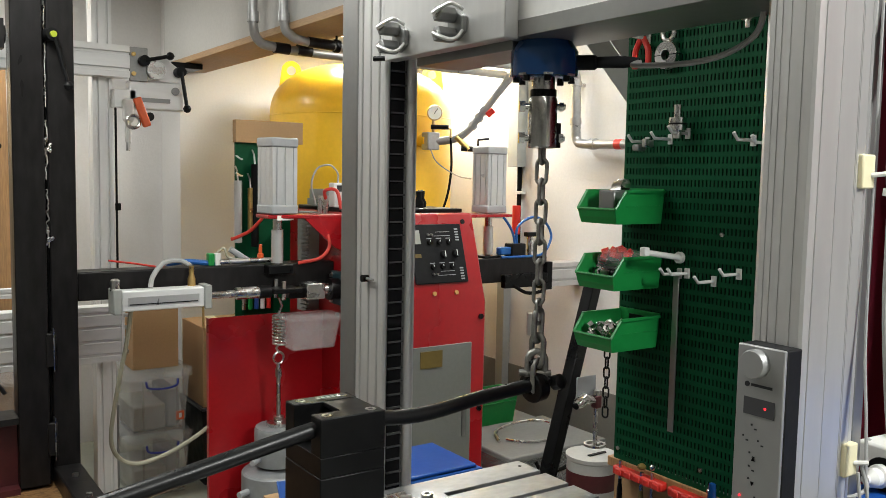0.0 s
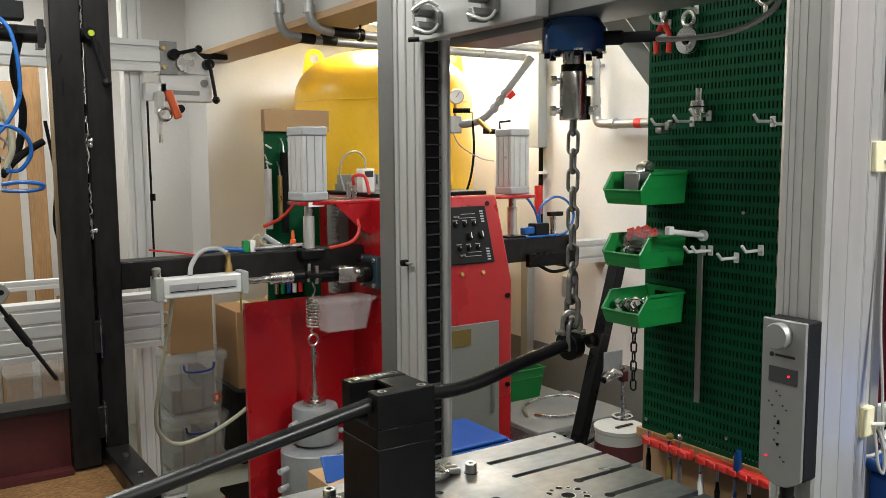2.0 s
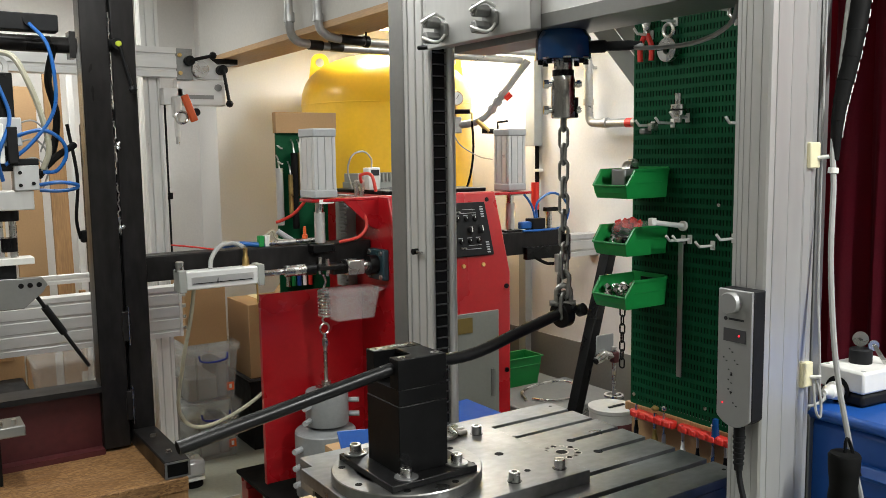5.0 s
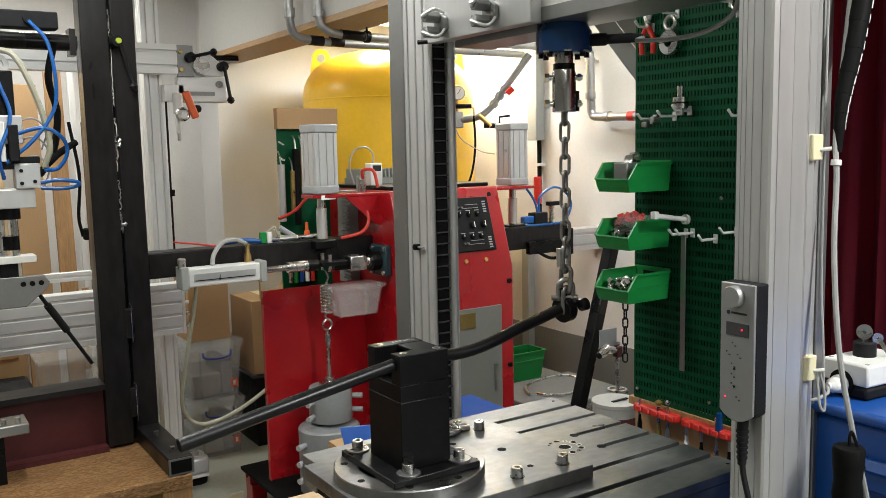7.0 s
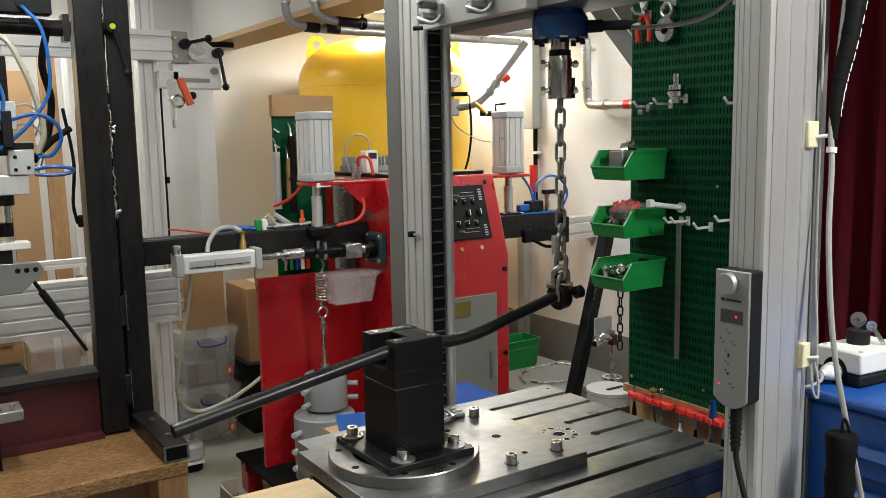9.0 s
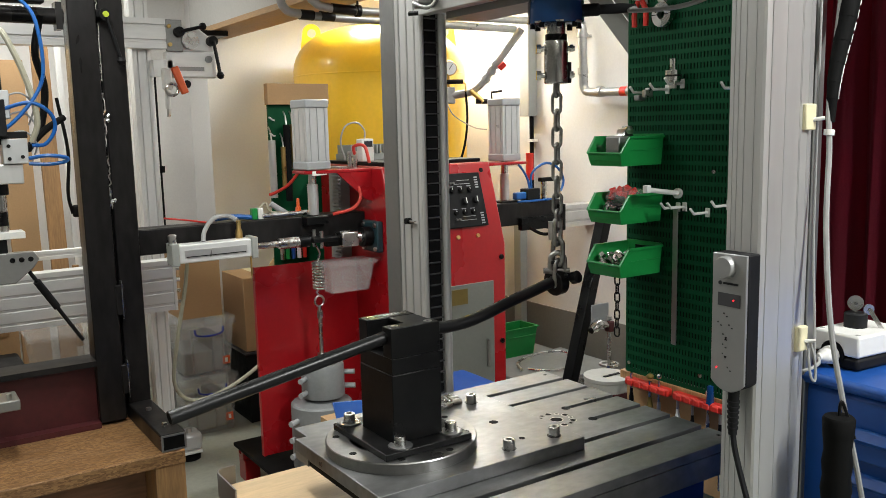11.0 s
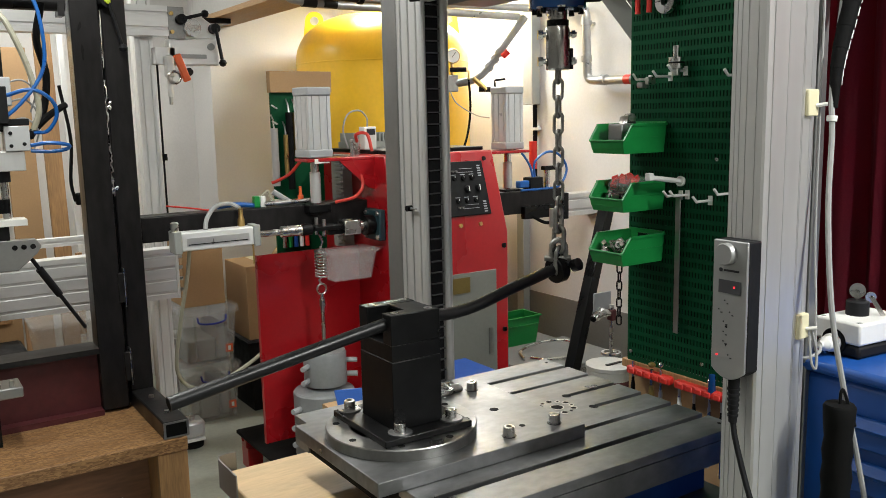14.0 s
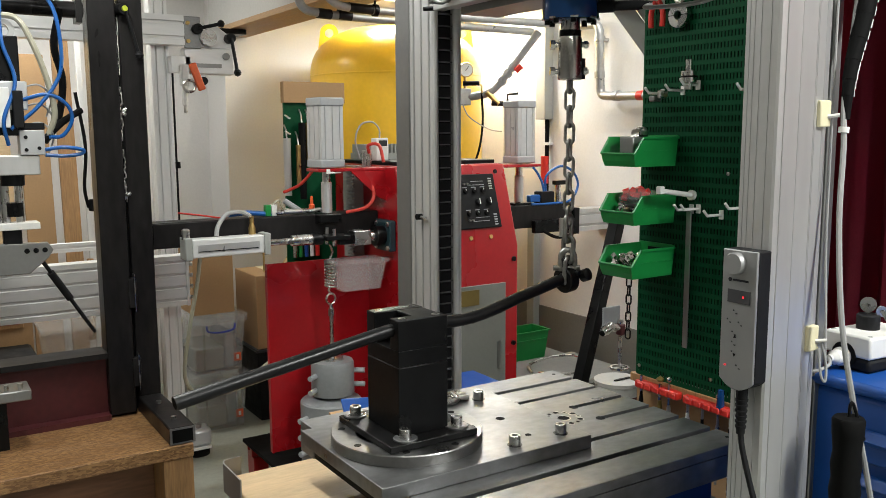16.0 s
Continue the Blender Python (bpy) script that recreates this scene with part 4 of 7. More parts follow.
# ---- the red machine ----
def red_machine():
    c = thing("fatigue_tester", "red enamelled test machine with sloping control panel", "test machine")
    x0, x1 = 0.63, 1.185
    side = [(1.69, 0.12), (2.38, 0.12), (2.38, 1.415), (1.80, 1.415), (1.69, 1.06)]
    flip = Matrix(((0, 0, 1, 0), (1, 0, 0, 0), (0, 1, 0, 0), (0, 0, 0, 1)))
    part("housing", prism(bm_new(), side, x0, x1, m=flip), RED, c, bevel=0.008)
    part("lid", boxm(x0 + 0.03, x1 - 0.02, 1.84, 2.36, 1.4155, 1.432), DARK, c, "dark grey lid", bevel=0.004)
    fins = part("cooler", boxm(x0 + 0.06, x1 - 0.06, 2.20, 2.33, 1.432, 1.46), GREY_DOOR, c, "grey finned cooler")
    for k in range(22):
        x = x0 + 0.07 + k * 0.019
        part("fin", boxm(x, x + 0.007, 2.195, 2.33, 1.46, 1.50), GREY_DOOR, fins, smooth=False)
    # sloping panel frame: u along x, v up the slope
    slope = math.degrees(math.atan2(0.11, 0.355))
    m = pose(-0.026, 1.69, 1.06, 90 - slope, 0, 0)
    panel = part("instrument_panel", boxm(0.885, 1.135, 0.085, 0.325, 0.0005, 0.010, m=m), PLASTIC_BLACK, c, "black instrument panel", bevel=0.003)
    part("display", boxm(0.893, 0.930, 0.245, 0.30, 0.0105, 0.013, m=m), GREY_DOOR, panel, "grey display", smooth=False)
    part("sticker", boxm(0.895, 0.925, 0.19, 0.205, 0.0105, 0.0115, m=m), YELLOW_TAPE, panel, "yellow sticker", smooth=False)
    for x, v in ((1.030, 0.20), (1.088, 0.203)):
        part("dial_knob", lathe(bm_new(), [(0.016, 0.0), (0.014, 0.016), (0.0, 0.016)], (0, 0, 0), 20, m=m @ pose(x, v, 0.0105)), PLASTIC_BLACK, panel, "black knob with pale line")
        part("knob_line", boxm(x - 0.002, x + 0.002, v - 0.012, v + 0.012, 0.0268, 0.0275, m=m), DIAL, panel, smooth=False)
    for v in (0.115, 0.275):
        for w in (0.0, 0.016):
            part("printed_line", boxm(0.99 + w, 1.075, v + w, v + w + 0.002, 0.0105, 0.0112, m=m), GREY_PLASTIC, panel, smooth=False)
        for k in range(5):
            part("printed_label", boxm(1.10, 1.117, v - 0.02 + k * 0.011, v - 0.014 + k * 0.011, 0.0105, 0.0112, m=m), GREY_PLASTIC, panel, smooth=False)
        for x in (0.968, 0.984):
            part("toggle", cyl(bm_new(), m @ Vector((x, v + 0.008, 0.0104)), m @ Vector((x, v + 0.004, 0.022)), 0.004, 10), STEEL, panel, "bright toggle")
    for x, v in ((0.972, 0.150), (1.018, 0.150), (1.064, 0.150), (0.972, 0.250), (1.018, 0.250), (1.064, 0.250)):
        part("small_dial", lathe(bm_new(), [(0.0115, 0.0), (0.0105, 0.010), (0.0, 0.010)], (0, 0, 0), 18, m=m @ pose(x, v, 0.0101)), RUBBER_AND_SHADE, panel, "black dial")
        part("dial_tick", boxm(x - 0.0012, x + 0.0012, v + 0.001, v + 0.009, 0.0202, 0.0208, m=m), DIAL, panel, "white dial tick", smooth=False)
        part("dial_scale", boxm(x - 0.012, x + 0.012, v + 0.0145, v + 0.0175, 0.0101, 0.0108, m=m), GREY_PLASTIC, panel, "pale printed scale", smooth=False)
    for x, v in ((0.872, 0.335), (1.155, 0.335)):
        part("screw", cyl(bm_new(), m @ Vector((x, v, -0.001)), m @ Vector((x, v, 0.004)), 0.010, 14), DARK, c, "black screw")
    for x in (0.965, 1.07):
        part("socket_plug", cyl(bm_new(), m @ Vector((x, 0.045, 0.0)), m @ Vector((x, 0.045, 0.008)), 0.009, 14), BRASS, c, "brass socket")
    door = part("cabinet_door", boxm(0.79, 1.112, 1.681, 1.6895, 0.22, 0.900), DOOR, c, "grey sheet steel door", bevel=0.002)
    part("type_plate", boxm(0.865, 0.968, 1.678, 1.681, 0.815, 0.882), YELLOW_TAPE, door, "worn brass-coloured plate", smooth=False)
    part("latch", boxm(1.068, 1.084, 1.676, 1.681, 0.52, 0.64), ALU_GREY, door)
    for z in (1.0, 0.62):
        part("screw", cyl(bm_new(), (1.16, 1.6905, z), (1.16, 1.683, z), 0.011, 14), DARK, c, "black screw")
    # side wing sheet and base
    part("side_sheet", boxm(0.160, 0.631, 2.055, 2.062, 0.20, 1.015), RED, c, "red guard sheet", smooth=False)
    part("sheet_fold", boxm(0.155, 0.163, 2.050, 2.075, 0.20, 1.015), RED, c, smooth=False)
    part("base_plate", boxm(0.13, 0.64, 1.72, 2.36, 0.16, 0.175), RUBBER_AND_SHADE, c, "black base plate", smooth=False)
    for y in (1.74, 2.30):
        part("base_rail", boxm(0.15, 1.15, y, y + 0.06, 0.10, 0.16), RED, c, bevel=0.004)
        for x in (0.155, 1.08):
            part("foot", boxm(x, x + 0.07, y - 0.01, y + 0.07, 0.0, 0.10), RED, c, bevel=0.004)
    # louvred rack strip on the side
    rack = part("rack_strip", boxm(0.585, 0.632, 2.09, 2.20, 1.0, 1.41), GREY_DOOR, c, "grey louvred strip")
    for k in range(26):
        z = 1.01 + k * 0.0155
        part("louvre", boxm(0.572, 0.586, 2.085, 2.15, z, z + 0.006), GREY_PLASTIC, rack, smooth=False)
    # red top brackets that carry the upright cylinders
    part("cylinder_shelf", boxm(0.325, 0.632, 1.885, 2.01, 1.396, 1.410), RED, c, bevel=0.003)
    part("cylinder_shelf", boxm(1.184, 1.485, 1.90, 2.04, 1.389, 1.402), RED, c, bevel=0.003)
    gusset = bm_new()
    prism(gusset, [(0.47, 1.396), (0.631, 1.396), (0.631, 1.27), (0.60, 1.28)], -1.897, -1.886, m=pose(0, 0, 0, 90, 0, 0))
    part("gusset", gusset, RED, c, smooth=False)
    # bearing flange on the side
    fl = part("bearing_flange", boxm(0.600, 0.6295, 1.80, 1.93, 1.06, 1.19), TEAL, c, "dark teal bearing flange", bevel=0.006)
    for y in (1.815, 1.915):
        for z in (1.075, 1.175):
            part("bolt", cyl(bm_new(), (0.592, y, z), (0.600, y, z), 0.010, 6), STEEL, fl)
    part("bearing_boss", cyl(bm_new(), (0.560, 1.865, 1.125), (0.600, 1.865, 1.125), 0.042, 24), DARK, fl)
    part("shaft", cyl(bm_new(), (0.47, 1.865, 1.125), (0.561, 1.865, 1.125), 0.022, 18), STEEL, c, "bright shaft")
    part("shaft_jaw", boxm(0.455, 0.53, 1.83, 1.90, 1.095, 1.155), STEEL, c, bevel=0.004)
    # square arms
    for a, b in ((-0.322, 0.6295), (1.186, 1.72)):
        part("arm", boxm(a, b, 1.955, 2.055, 1.125, 1.222) if a < 0 else boxm(a, b, 1.93, 2.03, 1.095, 1.205), RAW, c, "black square steel arm", bevel=0.005)
    # Black sheet paints the inner shade on the solid arm's end.
    part("arm_bore", boxm(-0.3235, -0.3205, 1.963, 2.047, 1.133, 1.214), RUBBER_AND_SHADE, c, "black sheet standing in for the shaded open arm end", smooth=False)
    tail = Matrix(((0, 0, 1, 0), (1, 0, 0, 1.965), (0, 1, 0, 1.115), (0, 0, 0, 1)))
    part("arm_tail", prism(bm_new(), slotted_profile(0.09, 0.11, 0.055, 0.010, 0.010), 1.721, 1.945, m=tail), ALU, c, "slotted aluminium arm extension", smooth=False)
    part("tail_clamp", boxm(1.70, 1.735, 1.905, 2.025, 1.05, 1.18), DARK, c, "dark clamp plate", bevel=0.003)
    part("arm_joint", boxm(1.45, 1.70, 1.90, 1.93, 1.07, 1.13), DARK, c, bevel=0.003)
    hose("arm_hose", [(1.5, 1.90, 1.08), (1.55, 1.86, 1.05), (1.65, 1.87, 1.055), (1.70, 1.9, 1.08)], 0.008, RUBBER_AND_SHADE, c)
    # gear on the lid
    u = part("regulator", boxm(0.655, 0.715, 2.01, 2.06, 1.432, 1.53), WHITE_PLASTIC, c, "white pressure regulator", bevel=0.004)
    part("readout", boxm(0.668, 0.708, 2.0085, 2.0105, 1.495, 1.52), MARKS, u, "dark readout", smooth=False)
    hose("wire", [(0.685, 2.035, 1.53), (0.683, 2.035, 1.57), (0.65, 2.04, 1.60), (0.60, 2.05, 1.585), (0.575, 2.05, 1.52), (0.59, 2.04, 1.44)], 0.004, GREY_CABLE, c, "grey wire")
    part("small_box", boxm(0.73, 0.79, 1.93, 1.96, 1.432, 1.447), GREY_PLASTIC, c, bevel=0.002)
    for x, y in ((0.57, 1.96), (0.60, 1.97)):
        part("fitting", cyl(bm_new(), (x, y, 1.41), (x, y, 1.48), 0.011, 10), STEEL, c)
    for ctrl in ([(0.60, 1.97, 1.46), (0.585, 1.95, 1.50), (0.62, 1.92, 1.50), (0.63, 1.90, 1.43)], [(0.565, 1.90, 1.36), (0.57, 1.88, 1.29), (0.53, 1.88, 1.245), (0.46, 1.92, 1.225)], [(0.40, 2.10, 1.40), (0.36, 2.14, 1.34), (0.32, 2.18, 1.31), (0.30, 2.2, 1.30)]):
        hose("red_hose", ctrl, 0.007, RED_HOSE, c, "red air hose")
    for k in range(4):
        part("lid_fitting", lathe(bm_new(), [(0.02, 1.432), (0.022, 1.45), (0.012, 1.47), (0.014, 1.50), (0.0, 1.505)], (0.93 + k * 0.045, 1.95 + (k % 2) * 0.05, 0), 14), RUBBER_AND_SHADE, c)
    return c


def upright_cylinder(x, y, z0, z1, turn, bright):
    c = thing("pneumatic_cylinder", "light grey upright pneumatic cylinder with tie-rod grooves", "air cylinder", "upright air cylinders")
    m = pose(x, y, 0, 0, 0, turn)
    h = 0.057
    part("barrel", prism(bm_new(), slotted_profile(2 * h - 0.008, 2 * h - 0.008, 0.036, 0.004, 0.004), z0 + 0.035, z1 - 0.035, m=m), LIGHT_GREY, c, smooth=False)
    for a, b in ((z0, z0 + 0.035), (z1 - 0.035, z1)):
        part("end_cap", boxm(-h, h, -h, h, a, b, m=m), GREY_PLASTIC, c, "grey end cap", bevel=0.006)
    part("rod", cyl(bm_new(), (x, y, z0 - 0.20), (x, y, z0), 0.017, 18), STEEL, c, "bright piston rod")
    part("rod_sleeve", cyl(bm_new(), (x, y, z0 - 0.185), (x, y, z0 - 0.06), 0.022, 18), ALU, c)
    part("rod_foot", boxm(x - 0.05, x + 0.05, y - 0.04, y + 0.04, z0 - 0.225, z0 - 0.19), DARK, c, bevel=0.004)
    part("type_label", boxm(-0.035, 0.035, -h - 0.001, -h + 0.002, z0 - 0.022, z0 - 0.004, m=m), DIAL, c, "white label", smooth=False)
    return c


def side_cylinder():
    c = thing("pneumatic_cylinder", "aluminium horizontal pneumatic cylinder with steel rod", "air cylinder")
    y, z = 1.885, 1.128
    part("barrel", boxm(-0.205, 0.075, y - 0.032, y + 0.032, z - 0.034, z + 0.036), ALU_H, c, bevel=0.005)
    part("groove", boxm(-0.185, 0.055, y - 0.0335, y - 0.031, z - 0.016, z + 0.014), ALU, c, "grooved side", smooth=False)
    part("groove_line", boxm(-0.18, 0.05, y - 0.035, y - 0.0336, z - 0.012, z - 0.009), DARK, c, smooth=False)
    for a, b in ((-0.232, -0.204), (0.074, 0.100)):
        part("end_cap", boxm(a, b, y - 0.038, y + 0.038, z - 0.042, z + 0.042), GREY_DOOR, c, bevel=0.004)
    part("port", lathe(bm_new(), [(0.016, z + 0.036), (0.016, z + 0.07), (0.010, z + 0.075), (0.0, z + 0.075)], (-0.218, y, 0), 14), STEEL, c)
    part("port", lathe(bm_new(), [(0.014, z + 0.036), (0.014, z + 0.06), (0.009, z + 0.075), (0.009, z + 0.105), (0.0, z + 0.105)], (0.045, y + 0.02, 0), 14), BRASS, c)
    part("rod", cyl(bm_new(), (0.10, y, z), (0.25, y, z), 0.013, 16), STEEL, c, "bright piston rod")
    part("rod_nut", cyl(bm_new(), (0.20, y, z), (0.285, y, z), 0.022, 18), STEEL, c)
    part("coupler", cyl(bm_new(), (0.285, y, z), (0.33, y, z), 0.024, 18), DARK, c, "dark coupler")
    part("fork", boxm(0.33, 0.44, y - 0.045, y + 0.045, z - 0.006, z + 0.012), DARK, c, bevel=0.003)
    for dy in (-0.035, 0.035):
        part("fork_bolt", cyl(bm_new(), (0.37, y + dy, z - 0.03), (0.37, y + dy, z + 0.04), 0.008, 8), STEEL, c)
    part("clevis", boxm(0.40, 0.47, y - 0.02, y + 0.02, z - 0.03, z + 0.01), DARK, c, bevel=0.003)
    part("drain_wire", cyl(bm_new(), (0.07, y - 0.03, z - 0.11), (0.07, y - 0.03, z - 0.034), 0.004, 6), BRASS, c)
    hose("air_hose", [(-0.10, y + 0.01, z + 0.036), (-0.085, y + 0.03, z + 0.075), (-0.04, y + 0.06, z + 0.115), (0.02, y + 0.07, z + 0.12), (0.045, y + 0.03, z + 0.105)], 0.009, GREY_CABLE, c, "pale grey air hose")
    hose("blue_hose", [(-0.02, y + 0.09, z + 0.11), (0.06, y + 0.10, z + 0.112), (0.16, y + 0.10, z + 0.10)], 0.010, BLUE_HOSE, c, "blue air hose")
    hose("red_wire", [(-0.21, y + 0.12, z + 0.125), (-0.12, y + 0.13, z + 0.11), (-0.03, y + 0.13, z + 0.095), (-0.01, y + 0.13, z + 0.115)], 0.0035, RED_PLASTIC, c, "thin red wire")
    hose("drop_hose", [(-0.165, y + 0.01, z - 0.034), (-0.17, y + 0.05, z - 0.15), (-0.19, y + 0.12, z - 0.35), (-0.19, y + 0.2, z - 0.55), (-0.11, y + 0.24, z - 0.645), (0.02, y + 0.22, z - 0.62), (0.16, y + 0.20, z - 0.54), (0.26, y + 0.26, z - 0.48), (0.36, y + 0.34, z - 0.43)], 0.008, CLEAR_HOSE, c, "milky plastic hose loop")


def arm_gear():
    g = thing("valve_set", "small green and red valves on the black arm", "valve set")
    for x, mat in ((0.13, GREEN_BIN), (0.155, WHITE_PLASTIC)):
        part("valve", boxm(x, x + 0.022, 1.97, 2.0, 1.2225, 1.268), mat, g, bevel=0.003)
    part("manifold", cyl(bm_new(), (0.17, 1.975, 1.236), (0.37, 1.97, 1.237), 0.010, 10), STEEL, g)
    part("red_tap", lathe(bm_new(), [(0.012, 1.245), (0.012, 1.26), (0.007, 1.262), (0.006, 1.295), (0.0, 1.297)], (0.33, 1.975, 0), 12), ORANGE, g, "red tap")
    hose("loop", [(0.16, 1.98, 1.265), (0.19, 1.98, 1.285), (0.21, 1.98, 1.25), (0.28, 1.98, 1.238)], 0.005, CLEAR_HOSE, g)
    part("grey_grip", cyl(bm_new(), (0.22, 2.0, 1.28), (0.285, 1.99, 1.235), 0.012, 10), GREY_PLASTIC, g)
    b = thing("blue_valve", "blue handled valve with blue hoses on the arm", "valve")
    part("body", boxm(1.52, 1.60, 1.94, 2.0, 1.2055, 1.265), PLASTIC_BLACK, b, bevel=0.004)
    part("handle", boxm(1.46, 1.525, 1.95, 1.985, 1.215, 1.25), BLUE_HOSE, b, "blue handle", bevel=0.006)
    hose("blue_hose", [(1.56, 1.96, 1.265), (1.565, 1.96, 1.34), (1.64, 1.95, 1.385), (1.72, 1.95, 1.36), (1.76, 1.95, 1.29), (1.70, 1.94, 1.215), (1.58, 1.93, 1.207), (1.45, 1.93, 1.208)], 0.006, BLUE_HOSE, b)
    hose("blue_hose", [(1.55, 1.96, 1.265), (1.54, 1.97, 1.32), (1.50, 1.98, 1.38), (1.46, 1.99, 1.40)], 0.006, BLUE_HOSE, b)
    part("stem", cyl(bm_new(), (1.64, 1.96, 1.2055), (1.64, 1.96, 1.30), 0.014, 12), STEEL, b)
    part("stem_top", boxm(1.615, 1.69, 1.945, 1.975, 1.295, 1.315), DARK, b)


def hung_weights():
    s = thing("hanging_weight", "coil spring and rod with grey stacked weights", "weight")
    x, y = 0.372, 1.90
    pts = []
    for k in range(90):
        a = k / 10 * math.tau
        pts.append((x + 0.022 * math.cos(a), y + 0.022 * math.sin(a), 1.035 - k * 0.00125))
    part("spring", sweep(bm_new(), pts, 0.005, 6), STEEL, s, "coil spring")
    part("hook", sweep(bm_new(), [(x, y, 1.10), (x + 0.012, y, 1.07), (x, y, 1.04)], 0.005, 8), STEEL, s)
    ring = [(x + 0.02 * math.cos(k * math.tau / 16), y, 0.872 + 0.022 * math.sin(k * math.tau / 16)) for k in range(16)]
    part("ring", sweep(bm_new(), ring, 0.005, 8, closed=True), STEEL, s)
    part("hook", sweep(bm_new(), [(x, y, 0.923), (x - 0.01, y, 0.91), (x, y, 0.893)], 0.005, 8), STEEL, s)
    part("rod", cyl(bm_new(), (x, y, 0.62), (x, y, 0.852), 0.009, 12), STEEL, s, "steel rod")
    part("rod_nut", cyl(bm_new(), (x, y, 0.80), (x, y, 0.83), 0.013, 6), STEEL, s)
    part("cap", lathe(bm_new(), [(0.045, 0.615), (0.045, 0.628), (0.02, 0.635), (0.02, 0.65), (0, 0.65)], (x, y, 0), 20), STEEL, s)
    part("upper_weight", lathe(bm_new(), [(0.088, 0.47), (0.09, 0.475), (0.09, 0.60), (0.085, 0.612), (0.0, 0.616)], (x, y, 0), 36), BUCKET, s, "grey cylinder weight")
    part("lower_weight", lathe(bm_new(), [(0.128, 0.176), (0.128, 0.44), (0.122, 0.447), (0.0, 0.4695)], (x - 0.01, y, 0), 36), BUCKET, s, "grey drum weight")
    for z in (0.50, 0.56):
        for dx in (-1, 1):
            part("peg", cyl(bm_new(), (x + dx * 0.085, y - 0.02, z), (x + dx * 0.125, y - 0.05, z), 0.011, 10), GREY_PLASTIC, s)
    for z in (0.25, 0.32, 0.39):
        part("peg", cyl(bm_new(), (x - 0.13, y - 0.03, z), (x - 0.175, y - 0.05, z), 0.012, 10), GREY_PLASTIC, s)


def open_tub(name, label, x0, x1, y0, y1, z0, z1, mat, taper=0.012, wall_t=0.003, lip=0.008):
    """An open-topped thin-walled box with a lip."""
    bm = bm_new()

    def ring(inset, z):
        return [bm.verts.new(p) for p in ((x0 + inset, y0 + inset, z), (x1 - inset, y0 + inset, z), (x1 - inset, y1 - inset, z), (x0 + inset, y1 - inset, z))]
    rings = [ring(taper, z0), ring(0, z1 - 0.006), ring(-lip, z1 - 0.006), ring(-lip, z1), ring(wall_t, z1), ring(taper + wall_t, z0 + wall_t)]
    bm.faces.new(rings[0][::-1])
    for a, b in zip(rings, rings[1:]):
        for k in range(4):
            bm.faces.new((a[k], a[(k + 1) % 4], b[(k + 1) % 4], b[k]))
    bm.faces.new(rings[-1])
    return bm


def clear_box():
    b = thing("plastic_tub", "small cloudy plastic tub beside the red cabinet", "tub")
    part("tub", open_tub("", "", 0.372, 0.575, 1.79, 1.90, 0.912, 1.030, CLOUDY, 0.018), CLOUDY, b, smooth=False)
    part("lid_rim", open_tub("", "", 0.362, 0.585, 1.780, 1.910, 1.0305, 1.0375, CLOUDY, 0.0, 0.010, 0.002), CLOUDY, b, smooth=False)
    part("hanger", boxm(0.588, 0.6295, 1.83, 1.86, 1.02, 1.034), STEEL, b)


def storage_box(z, label, group):
    b = thing("storage_box", label, "storage box", group)
    x0, x1, y0, y1 = 0.10, 0.385, 3.00, 3.40
    part("tub", open_tub("", "", x0, x1, y0, y1, z, z + 0.292, CLEAR, 0.02), CLEAR, b, smooth=False)
    part("lid", boxm(x0 - 0.012, x1 + 0.012, y0 - 0.012, y1 + 0.012, z + 0.2925, z + 0.309), CLOUDY, b, "clear clip-on lid", bevel=0.005)
    part("handle", sweep(bm_new(), curve_pts([(x0 + 0.075, y0 - 0.014, z + 0.262), (x0 + 0.085, y0 - 0.02, z + 0.232), (x0 + 0.15, y0 - 0.022, z + 0.222), (x0 + 0.215, y0 - 0.02, z + 0.232), (x0 + 0.225, y0 - 0.014, z + 0.262)], 5), 0.0048, 8), BLUE_CLIP, b, "dark blue wire handle")
    for x in (x0 + 0.065, x1 - 0.06):
        part("rib", boxm(x - 0.004, x + 0.004, y0 - 0.004, y0 + 0.01, z + 0.02, z + 0.26), CLOUDY, b)
    part("contents", boxm(x0 + 0.03, x1 - 0.10, y0 + 0.05, y1 - 0.04, z + 0.008, z + 0.13), GREY_DOOR, b, "packed grey contents", bevel=0.01)
    part("contents", boxm(x1 - 0.095, x1 - 0.03, y0 + 0.06, y1 - 0.08, z + 0.008, z + 0.19), GREY_PLASTIC, b, "pale packed parts", bevel=0.012)
    part("rim", open_tub("", "", x0 - 0.010, x1 + 0.010, y0 - 0.010, y1 + 0.010, z + 0.268, z + 0.280, CLOUDY, 0.0, 0.012, 0.002), CLOUDY, b, "thick clear rim", smooth=False)
    sticker = part("sticker", boxm(x1 - 0.062, x1 - 0.024, y0 + 0.010, y0 + 0.0125, z + 0.052, z + 0.095), ORANGE, b, "red sticker", smooth=False)
    part("sticker_mark", boxm(x1 - 0.050, x1 - 0.036, y0 + 0.0085, y0 + 0.0098, z + 0.062, z + 0.085), DIAL, sticker, "pale mark", smooth=False)


